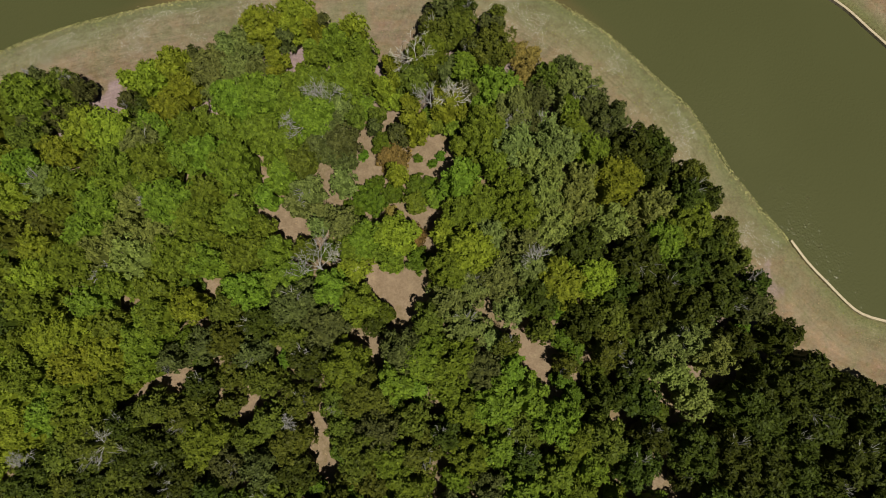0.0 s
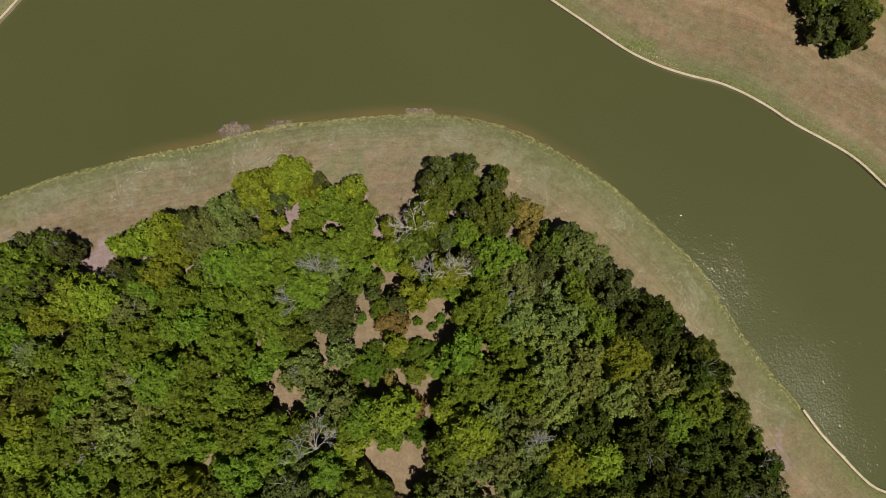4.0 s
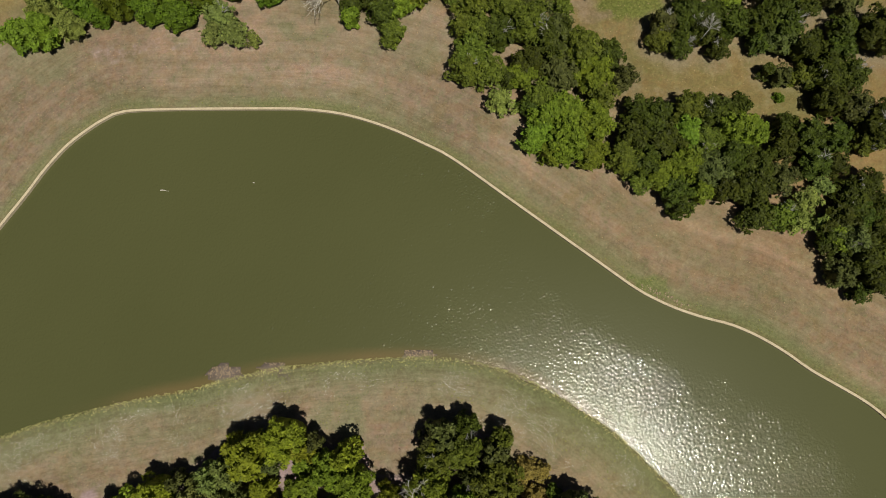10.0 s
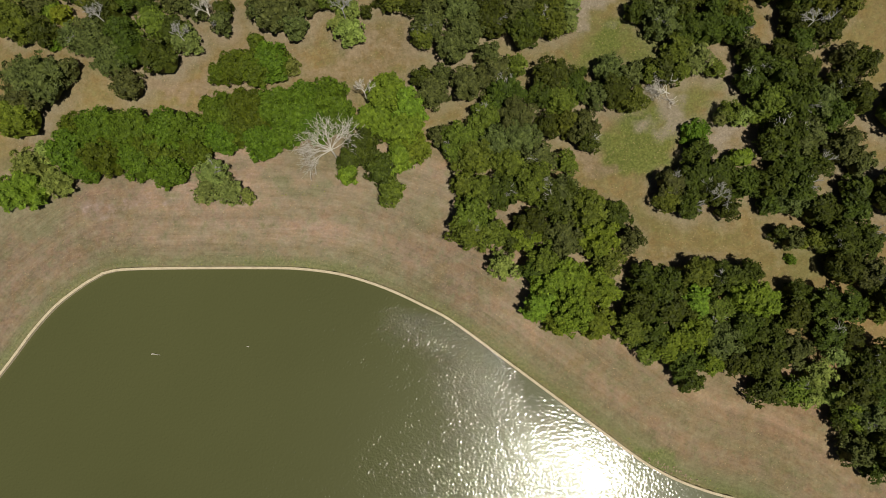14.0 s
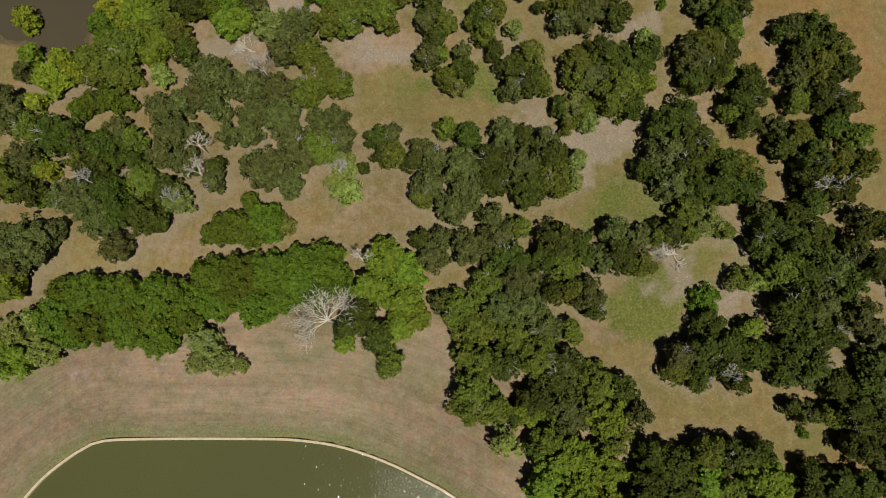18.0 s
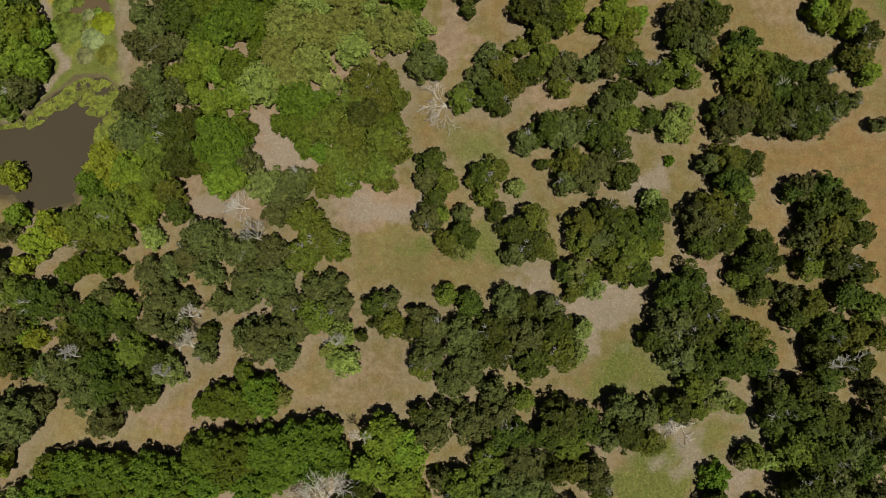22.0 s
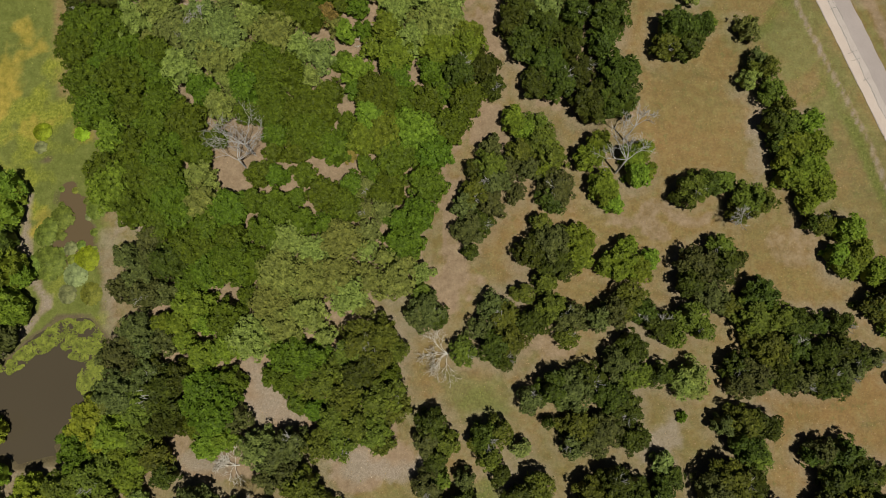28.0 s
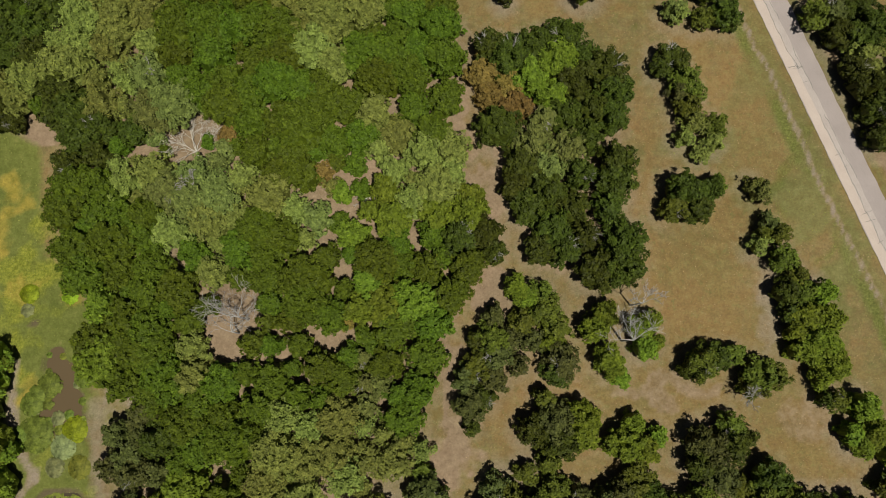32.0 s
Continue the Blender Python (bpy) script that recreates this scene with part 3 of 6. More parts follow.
patches.extend([
    ("rusty", 36.0, 198.4, 9.2, 16.7, 0, 0.9), ("rusty", 16.5, 187.0, 16.5, 5.0, 0, 0.7), ("rusty", 50.8, 185.4, 8.2, 7.4, 0, 0.8), ("lush", 47.0, 240.3, 2.6, 10.6, -26, 0.6), ("vivid", 52.0, 224.0, 1.2, 7.8, -26, 0.6),
    ("vivid", 57.1, 213.5, 1.2, 5.1, -26, 0.6), ("lush", 45.4, 215.3, 2.6, 5.1, 0, 0.6), ("bare", -8.6, 23.0, 12.2, 5.2, 0, 0.9), ("bare", -22.3, 12.5, 5.2, 3.4, 0, 0.9), ("bare", -6.7, 5.5, 6.0, 3.8, 0, 0.9),
    ("bare", 11.4, -5.2, 5.0, 3.8, 0, 1.0), ("lush", -37.7, 48.2, 5.4, 2.3, 0, 0.5), ("lush", -15.1, 48.4, 4.5, 2.7, 0, 0.8), ("bare", -54.8, 34.2, 2.2, 3.6, 0, 0.8),
])
patches.extend([
    ("lush", -54.0, 45.5, 14.5, 1.8, -14, 0.4), ("lush", 50.0, 7.1, 3.4, 5.1, 30, 0.6), ("bare", 45.0, 7.9, 1.5, 5.1, 30, 0.6), ("mud", -33.9, 54.6, 3.4, 1.4, 10, 0.9), ("bare", -33.7, 54.6, 1.6, 0.6, 10, 0.5),
    ("mud", -4.6, 57.4, 2.8, 0.9, 0, 0.8), ("mud", -26.6, 55.4, 2.9, 0.8, 8, 0.8), ("vivid", 29.4, 66.5, 3.4, 0.7, -25, 0.75), ("vivid", 27.0, 68.2, 1.8, 0.7, -35, 1.0), ("lush", -51.0, 189.4, 3.5, 1.7, 0, 0.5),
    ("bare", -51.2, 178.2, 1.5, 5.1, 0, 0.6), ("pale", -49.1, 190.1, 1.6, 0.9, 0, 0.8), ("lush", -51.8, 188.6, 2.6, 1.7, 0, 0.7), ("yellow", -64.0, 189.5, 2.6, 2.6, 0, 0.95),
])
patches.extend([
    ("yellow", -69.6, 217.3, 2.3, 3.6, 0, 0.85), ("yellow", -65.2, 219.6, 2.0, 1.6, 0, 0.85), ("yellow", -70.6, 213.1, 1.4, 4.5, 0, 0.9), ("weed", -55.2, 174.4, 4.3, 1.7, 0, 0.9), ("weed", -51.7, 166.5, 1.2, 4.2, 0, 0.8),
    ("weed", -59.9, 179.9, 2.6, 3.4, 0, 0.5), ("weed", -62.6, 203.8, 5.3, 2.7, 0, 0.5), ("weed", -65.4, 183.4, 2.6, 3.4, 0, 0.5), ("weed", -69.3, 208.4, 5.3, 3.6, 0, 0.6), ("yellow", -63.7, 205.6, 1.4, 1.6, 0, 0.6),
    ("yellow", -57.8, 205.6, 1.4, 1.2, 0, 0.5), ("mud", -63.5, 201.8, 1.4, 1.1, 0, 0.9), ("yellow", -67.1, 203.8, 1.9, 0.7, 0, 0.5), ("yellow", -69.4, 251.8, 3.1, 2.4, 0, 0.8),
])
patches.extend([
    ("yellow", -66.8, 220.3, 2.3, 2.1, 0, 0.8), ("yellow", -65.0, 204.6, 2.1, 1.7, 0, 0.5), ("vivid", -64.8, 212.3, 3.5, 3.5, 0, 0.5), ("yellow", -65.2, 250.8, 1.5, 1.3, 0, 0.4),
])
patches.extend([
    ("weed", -64.5, 207.0, 4.5, 8.0, 0, 0.75), ("weed", -67.0, 197.5, 4.0, 5.0, 0, 0.7), ("weed", -62.5, 215.0, 2.2, 4.0, 0, 0.6), ("yellow", -69.5, 222.5, 2.4, 1.8, 0, 0.8), ("rusty", 49.0, 228.0, 5.0, 15.0, 20, 1.0),
    ("rusty", 40.5, 222.0, 5.0, 14.0, 0, 0.9), ("rusty", 67.0, 222.0, 1.6, 12.0, 22, 0.9), ("rusty", 47.0, 243.0, 5.0, 9.0, 20, 1.0),
])
MARSH = [
    (-79.6, 266.7), (-64.9, 258.6), (-66.7, 247.0), (-62.6, 241.3), (-69.0, 231.1), (-64.3, 228.3), (-62.8, 214.1),
    (-59.2, 208.0), (-54.5, 202.0), (-53.7, 191.1), (-52.4, 190.3), (-52.8, 183.4), (-51.1, 176.5), (-51.6, 171.5),
    (-52.7, 173.4), (-52.1, 164.3), (-54.1, 161.7), (-56.6, 171.6), (-61.0, 171.2), (-68.0, 168.5), (-70.4, 166.2),
    (-74.5, 161.8), (-78.8, 169.0), (-78.1, 181.1), (-83.5, 198.5), (-78.3, 198.6), (-77.3, 214.1), (-84.6, 234.0),
    (-83.6, 251.0),
]
marsh_edge = smooth_line(MARSH, 2.0, True)
WEST_PATH = [
    (-66.1, 194.8), (-65.6, 189.8), (-64.8, 184.1), (-63.3, 181.3), (-61.7, 179.1), (-62.3, 177.0), (-64.2, 174.8),
    (-66.2, 172.6), (-68.7, 170.1), (-72.1, 167.6), (-76.3, 164.9),
]
EAST_PATH = [
    (-52.8, 188.7), (-52.6, 185.0), (-52.2, 182.1), (-52.2, 179.8), (-51.7, 176.1), (-51.3, 173.4),
]
WET_RIM = [
    (-56.7, 176.2), (-59.5, 176.1), (-60.9, 175.5), (-62.9, 173.5), (-65.1, 171.2), (-67.4, 169.4), (-70.2, 167.1),
    (-74.4, 164.5),
]
west_path, east_path, wet_rim = (smooth_line(p, 1.0) for p in (WEST_PATH, EAST_PATH, WET_RIM))


def steps(lo, a, b, hi, fine):
    """Fine steps from a to b and growing ones out to lo and hi."""
    out, d, left, right = [], fine, [], []
    x = a
    while x > lo:
        d *= 1.13
        x -= d
        left.append(x)
    x, d = b, fine
    while x < hi:
        d *= 1.13
        x += d
        right.append(x)
    return np.array(left[::-1] + list(np.arange(a, b + 0.01, fine)) + right)


gx, gy = steps(-2400, -88, 88, 2400, 0.6), steps(-2400, -34, 254, 2600, 0.6)
X, Y = np.meshgrid(gx, gy)
X, Y = X.ravel(), Y.ravel()


def soft(v, lo, hi):
    u = np.clip((v - lo) / (hi - lo), 0, 1)
    return u * u * (3 - 2 * u)


in_lake = inside(lake_edge, X, Y)
d_shore = distance_to(shore, X, Y)
d_kerb = np.minimum(distance_to(spit_kerb, X, Y), distance_to(north_kerb, X, Y))
d_lake = np.minimum(d_shore, d_kerb)
s_lake = np.where(in_lake, -d_lake, d_lake)
roll_z = 0.25 * (value_noise(X, Y, 14, 1) - 0.5) + 0.08 * (value_noise(X, Y, 2.5, 2) - 0.5)
Z = roll_z * soft(s_lake, 0.5, 5)
natural = d_shore < d_kerb
wobble = np.where(natural, 0.5 * (value_noise(X, Y, 1.3, 3) - 0.5) + 0.5 * (value_noise(X, Y, 5, 4) - 0.5), 0)
s_nat = s_lake + wobble
Z = np.where(natural, Z - 0.38 * (1 - soft(s_nat, 0.0, 2.6)) - 1.3 * (1 - soft(s_nat, -1.6, 0.35)), Z - 1.5 * (1 - soft(s_lake, -0.32, 0.22)))
for (cx, cy), ra, rb in (((-33.9, 54.6), 3.2, 1.3), ((-4.6, 57.5), 2.8, 0.8), ((-26.6, 55.4), 2.6, 0.7)):
    q = ((X - cx) / ra) ** 2 + ((Y - cy) / rb) ** 2 + 0.8 * (value_noise(X, Y, 0.9, 72) - 0.5)
    Z = np.where(q < 1, np.maximum(Z, -0.455), Z)
s_pond = np.where(inside(pond_edge, X, Y), -1, 1) * distance_to(pond_edge, X, Y, True)
s_chan = np.where(inside(channel_edge, X, Y), -1, 1) * distance_to(channel_edge, X, Y, True)
s_marsh = np.where(inside(marsh_edge, X, Y), -1, 1) * distance_to(marsh_edge, X, Y, True)
Z = Z - 0.32 * (1 - soft(s_marsh, -3, 2))
low = np.minimum(s_pond, s_chan) + 0.9 * (value_noise(X, Y, 1.1, 5) - 0.5)
Z = Z - 0.10 * (1 - soft(low, -0.2, 1.2)) - 0.7 * (1 - soft(low, -1.5, 0.2))

tone = {k: np.zeros(len(X)) for k in ("lush", "vivid", "bare", "pale", "marsh", "weed", "yellow", "mud", "rusty", "mown", "off_shore", "along", "cut")}
tone["off_shore"] += np.clip(s_lake, -5, 40)
tone["along"] += X * 0.8 + Y * 0.6
tone["cut"] += (0.74 + 0.36 * (1 - soft(X, -10, 22))) * (1 - soft(s_lake, 18, 27))
run = X * 0.045 + Y * 0.03
tone["mown"] += (0.5 * value_noise(s_lake, run, 1.6, 61) + 0.3 * value_noise(s_lake + 40, run * 1.6, 0.9, 62) + 0.4 * value_noise(X, Y, 9, 63) - 0.02) * (1 - soft(s_lake, 24, 36)) + 0.5 * soft(s_lake, 24, 36)
bank = soft(s_lake, 0.0, 1.0) * (1 - soft(s_lake, 1.2, 5.0))
stripes = value_noise(s_lake * 1.0, X * 0.06 + Y * 0.05, 1.4, 6)
tone["lush"] += 0.16 + 0.46 * bank + 0.42 * (value_noise(X, Y, 12, 7) - 0.5) + 0.3 * (value_noise(X, Y, 30, 17) - 0.5) + 0.5 * (stripes - 0.5) * (1 - soft(s_lake, 14, 22))
tone["vivid"] += np.where(natural, 0.5, 0.66) * soft(s_nat, -0.6, -0.1) * (1 - soft(s_lake, 0.6, 2.6)) * (0.5 + 0.7 * value_noise(X, Y, 7, 8))
tone["lush"] += np.where(natural & (Y < 60), 0.28 * (1 - soft(s_lake, 4, 9)), 0)
tone["bare"] += np.where(inside(SPIT_WOOD, X, Y) | inside(THICKET, X, Y) | inside(EAST_STRIP, X, Y), 0.62, 0.12)
tone["mud"] += np.where(natural, 0.85 * (1 - soft(s_nat, -0.7, -0.1)), 0.0) + 0.8 * (1 - soft(low, 0.0, 1.4))
tone["marsh"] += (1 - soft(s_marsh, -1.5, 1.5)) * 0.95
tone["rusty"] += soft(X, 20, 60) * soft(Y, 60, 75) * (1 - soft(Y, 95, 110)) * 0.6 + 0.35 * soft(value_noise(X, Y, 18, 9), 0.4, 0.8) * soft(Y, 100, 120)
warp_x = 4.5 * (value_noise(X, Y, 4, 10) - 0.5) + 2 * (value_noise(X, Y, 1.4, 20) - 0.5)
warp_y = 4.5 * (value_noise(X, Y, 4, 11) - 0.5) + 2 * (value_noise(X, Y, 1.4, 21) - 0.5)
broken = 0.75 * (value_noise(X, Y, 2.3, 22) - 0.5) + 0.35 * (value_noise(X, Y, 0.9, 23) - 0.5)
for kind_, px, py, ra, rb, turn, much in patches:
    c, s = math.cos(radians(turn)), math.sin(radians(turn))
    u, v = X + warp_x - px, Y + warp_y - py
    q = np.sqrt(((c * u + s * v) / (ra * 1.15)) ** 2 + ((c * v - s * u) / (rb * 1.15)) ** 2)
    w = much * (1 - soft(q + broken, 0.45, 1.25))
    tone[kind_] = np.maximum(tone[kind_], w)
    if kind_ in ("lush", "vivid"):
        tone["bare"] *= 1 - 0.8 * w
for px, py, ra, rb in clearings:
    q = np.sqrt(((X + 0.3 * warp_x - px) / (ra + 0.7)) ** 2 + ((Y + 0.3 * warp_y - py) / (rb + 0.7)) ** 2)
    tone["bare"] = np.maximum(tone["bare"], 0.9 * (1 - soft(q, 0.8, 1.3)))
fray = 0.7 * (value_noise(X, Y, 1.3, 98) - 0.5) + 0.8 * (value_noise(X, Y, 3.5, 99) - 0.5)
for line, wide, much in ((west_path, 1.0, 0.85), (east_path, 1.9, 0.5)):
    trodden = much * (1 - soft(distance_to(line, X, Y) + fray, 0.35 * wide, 1.15 * wide))
    tone["pale"] = np.maximum(tone["pale"], trodden)
    tone["marsh"] *= 1 - trodden
tone["mud"] = np.maximum(tone["mud"], 0.85 * (1 - soft(distance_to(wet_rim, X, Y) + fray, 0.3, 1.0)))
off_road = (X - ROAD_MID[0]) * road_left[0] + (Y - ROAD_MID[1]) * road_left[1]
rut = off_road + 0.7 * (value_noise(X, Y, 7, 95) - 0.5) + 0.35 * (value_noise(X, Y, 1.2, 96) - 0.5)
tone["bare"] = np.maximum(tone["bare"], 0.5 * (1 - soft(np.abs(rut - 5.2), 0.2, 1.0)))
tone["pale"] = np.maximum(tone["pale"], 0.95 * (1 - soft(np.abs(rut - 5.3), 0.0, 0.42)) * (0.5 + 0.9 * value_noise(X, Y, 2, 12)))
tone["bare"] = np.maximum(tone["bare"], 0.7 * (1 - soft(np.abs(rut + 5.2), 0.5, 1.6)))
tone["lush"] = np.maximum(tone["lush"], 0.7 * (1 - soft(np.abs(off_road - 5.5), 1.5, 3.5)) * (0.6 + 0.7 * value_noise(X, Y, 5, 92)))
tone["vivid"] = np.maximum(tone["vivid"], 0.8 * (1 - soft(np.abs(rut - 6.6), 0.4, 1.2)) * soft(value_noise(X, Y, 7, 97), 0.35, 0.65))
tone["lush"] = np.maximum(tone["lush"], 0.7 * (1 - soft(np.abs(off_road + 3.4), 0.4, 1.0)))
Z = np.where(np.abs(off_road) < 3.9, Z * soft(np.abs(off_road), 2.6, 3.9), Z)

nx, ny = len(gx), len(gy)
idx = np.arange(nx * ny).reshape(ny, nx)
quads = np.stack([idx[:-1, :-1], idx[:-1, 1:], idx[1:, 1:], idx[1:, :-1]], -1).reshape(-1, 4)
gm = bpy.data.meshes.new("ground")
gm.vertices.add(len(X))
gm.vertices.foreach_set("co", np.stack([X, Y, Z], 1).ravel())
gm.loops.add(quads.size)
gm.loops.foreach_set("vertex_index", quads.ravel().astype(np.int32))
gm.polygons.add(len(quads))
gm.polygons.foreach_set("loop_start", np.arange(0, quads.size, 4, dtype=np.int32))
gm.polygons.foreach_set("loop_total", np.full(len(quads), 4, dtype=np.int32))
gm.update()
for k, v in tone.items():
    gm.attributes.new(k, "FLOAT", "POINT").data.foreach_set("value", v.astype(np.float32))
ground = part("ground", gm, GROUND, smooth=True)
tagged(ground, "dry mown grass, bare soil and green marsh", "ground", kind="structure")


def ground_z(x, y):
    i = min(max(int(np.searchsorted(gx, x)), 1), nx - 1)
    j = min(max(int(np.searchsorted(gy, y)), 1), ny - 1)
    u, v = (x - gx[i - 1]) / (gx[i] - gx[i - 1]), (y - gy[j - 1]) / (gy[j] - gy[j - 1])
    z = Z.reshape(ny, nx)
    return float((z[j - 1, i - 1] * (1 - u) + z[j - 1, i] * u) * (1 - v) + (z[j, i - 1] * (1 - u) + z[j, i] * u) * v)


def sheet(name, poly, z, mat):
    bm = bmesh.new()
    f = bm.faces.new([bm.verts.new((x, y, z)) for x, y in poly])
    if f.normal.z < 0:
        f.normal_flip()
    bmesh.ops.triangulate(bm, faces=bm.faces[:])
    bm.normal_update()
    for f in bm.faces:
        if f.normal.z < 0:
            f.normal_flip()
    return part(name, bm, mat)


# ---- water ----
lx0, lx1 = min(lake_edge[:, 0].min(), -150), max(lake_edge[:, 0].max(), 150)
wx, wy = steps(lx0 - 5, -86, 86, lx1 + 5, 0.7), np.arange(-20, 112.1, 0.7)
WX, WY = np.meshgrid(wx, wy)
WX, WY = WX.ravel(), WY.ravel()
wi = np.arange(len(WX)).reshape(len(wy), len(wx))
wm = mesh_of("lake_water", np.stack([WX, WY, np.full(len(WX), -0.5)], 1), np.stack([wi[:-1, :-1], wi[:-1, 1:], wi[1:, 1:], wi[1:, :-1]], -1).reshape(-1, 4))
far_out = distance_to(shore, WX, WY)
shoal = (1 - soft(far_out, 0.2, 2.2)) * (0.2 + 0.6 * value_noise(WX, WY, 6, 71)) * soft(WX, -60, -40) * (1 - soft(WX, 12, 30))
wm.attributes.new("shallow", "FLOAT", "POINT").data.foreach_set("value", shoal.astype(np.float32))
lee = np.array([(35.5, 40.5), (42.1, 31.5), (50.6, 18.2), (56.0, 5.8)])
ripple = 0.6 * (1 - soft(distance_to(lee, WX, WY), 2.0, 8.0)) * (0.5 + 0.8 * value_noise(WX, WY, 5, 73))
gusty = np.array([(-6.2, 87.2), (-0.8, 87.2), (4.9, 83.2)])
ripple = np.maximum(ripple, 0.8 * (1 - soft(distance_to(gusty, WX, WY), 2.0, 7.0)))
ripple = ripple - 0.6 * (1 - soft(distance_to(north_kerb, WX, WY) + 3 * (value_noise(WX, WY, 4, 74) - 0.5), 5.0, 10.0)) * soft(WX, 6, 13)
wm.attributes.new("ripple", "FLOAT", "POINT").data.foreach_set("value", ripple.astype(np.float32))
water_lake = part("lake_water", wm, LAKE)
tagged(water_lake, "murky olive-green lake water with sun glitter", "water", kind="structure")
split_y = 181.2
west = pond_edge[:, 0].min() - 2
water_pond = sheet("pond_water", [(west, 130), (-40, 130), (-40, split_y), (west, split_y)], -0.47, POND)
water_channel = sheet("channel_water", [(west, split_y), (-40, split_y), (-40, 215), (west, 215)], -0.47, CHANNEL)
tagged(water_channel, "shallow muddy brown channel water in the marsh", "water", kind="structure")
tagged(water_pond, "still brown pond water", "water", kind="structure")


def edging(name, line, label):
    """A cast concrete lip along the lake."""
    bm = bmesh.new()
    tang = np.gradient(line, axis=0)
    tang /= np.hypot(tang[:, 0], tang[:, 1])[:, None]
    nor = np.stack([-tang[:, 1], tang[:, 0]], 1)
    rings = []
    for p, m in zip(line, nor):
        prof = [(-0.19, -1.3), (-0.19, 0.03), (-0.15, 0.07), (0.15, 0.07), (0.19, 0.03), (0.19, -1.3)]
        rings.append([bm.verts.new((p[0] + m[0] * a, p[1] + m[1] * a, h)) for a, h in prof])
    for r, s in zip(rings, rings[1:]):
        for k in range(5):
            bm.faces.new((r[k], r[k + 1], s[k + 1], s[k]))
    for r in (rings[0], rings[-1]):
        bm.faces.new(r)
    bmesh.ops.recalc_face_normals(bm, faces=bm.faces[:])
    return tagged(part(name, bm, CONCRETE), label, "edging", kind="structure")


edging("lake_edging_north", north_kerb, "pale weathered concrete edging along the lake")
edging("lake_edging_south", spit_kerb, "pale concrete edging along the wooded spit")

# ---- road ----
def strip(bm, a, b, u0, u1, z):
    """A flat slab beside the road's axis: offsets a to b, from u0 to u1 along it."""
    n_ = max(1, int((u1 - u0) / 1.5))
    rows_ = []
    for k in range(n_ + 1):
        u = u0 + (u1 - u0) * k / n_
        c = ROAD_MID + road_dir * u
        e = 0.06 * math.sin(u * 1.7) + 0.05 * math.sin(u * 0.61 + a)
        rows_.append([bm.verts.new((*(c + road_left * (a + e)), z)), bm.verts.new((*(c + road_left * (b + e * 0.6)), z))])
    for r, s in zip(rows_, rows_[1:]):
        bm.faces.new((r[0], r[1], s[1], s[0]))


def slab(name, a, b, u0, u1, z, mat, parent=None, label=""):
    bm = bmesh.new()
    strip(bm, a, b, u0, u1, z)
    low_ = bmesh.ops.extrude_face_region(bm, geom=bm.faces[:])
    for v in [g for g in low_["geom"] if isinstance(g, bmesh.types.BMVert)]:
        v.co.z -= 0.12 if parent is None else 0.006
    bmesh.ops.recalc_face_normals(bm, faces=bm.faces[:])
    return part(name, bm, mat, parent, label)


road = tagged(slab("road", -2.5, 2.5, -900, 900, 0.04, ASPHALT), "worn grey asphalt road with a pale shoulder", "road", kind="structure")
slab("lane_overlay", 0.95, 2.4, -900, 900, 0.048, PALE_ROAD, road, "pale sand-coloured road shoulder")
slab("old_strip", 0.0, 1.0, -900, 900, 0.052, GREY_ROAD, road, "light grey strip of old cracked asphalt")
rng = random.Random(5)


def crack(pts):
    """A tar-sealed crack through points given as (offset, way along the road)."""
    bm = bmesh.new()
    for (a0, u0), (a1, u1) in zip(pts, pts[1:]):
        p0, p1 = ROAD_MID + road_dir * u0 + road_left * a0, ROAD_MID + road_dir * u1 + road_left * a1
        d = (p1 - p0) / (np.hypot(*(p1 - p0)) + 1e-6)
        m = np.array((-d[1], d[0])) * rng.uniform(0.02, 0.045)
        bm.faces.new([bm.verts.new((*q, 0.057)) for q in (p0 - m, p1 - m, p1 + m, p0 + m)])
    part("crack", bm, TAR, road)


for line, middle in enumerate((0.92, 0.1)):
    u, a = -48.0, middle
    while u < 40:
        pts = [(a, u)]
        for k in range(8):
            u += rng.uniform(0.25, 0.75)
            a = middle + 0.75 * (a - middle) + rng.uniform(-0.13, 0.13)
            pts.append((a, u))
        if rng.random() < (0.85, 0.5)[line]:
            crack(pts)
for k in range(16):
    u, a = rng.uniform(-46, 38), rng.choice((0.0, 0.1, 0.5))
    crack([(a + 0.2 * i, u + rng.uniform(-0.12, 0.12)) for i in range(rng.choice((4, 6, 9)))])

# ---- trees ----
SHAPE = {  # bough size, sprays per square metre of plan, spray length, height per radius, height to spare, low crown edge, fullness
    "O": (0.58, 45, 0.37, 1.20, 1.8, 0.24, 0.88),
    "K": (0.54, 45, 0.36, 1.20, 1.8, 0.24, 0.86),
    "Q": (0.60, 45, 0.37, 1.20, 1.8, 0.24, 0.88),
    "B": (0.60, 46, 0.38, 1.25, 1.8, 0.20, 0.95),
    "Y": (0.58, 45, 0.37, 1.20, 1.8, 0.20, 0.95),
    "C": (0.46, 50, 0.34, 1.15, 1.5, 0.20, 0.97),
    "P": (0.50, 38, 0.34, 1.15, 1.6, 0.28, 0.80),
    "G": (0.52, 40, 0.34, 1.15, 1.6, 0.26, 0.84),
    "R": (0.48, 54, 0.32, 1.05, 1.0, 0.15, 0.88),
    "S": (0.45, 56, 0.32, 1.00, 0.5, 0.10, 0.90),
}
# D is the live oak of O under a second name: same shape, same leaves
SHAPE["D"] = SHAPE["O"]
LEAF["D"] = LEAF["O"]
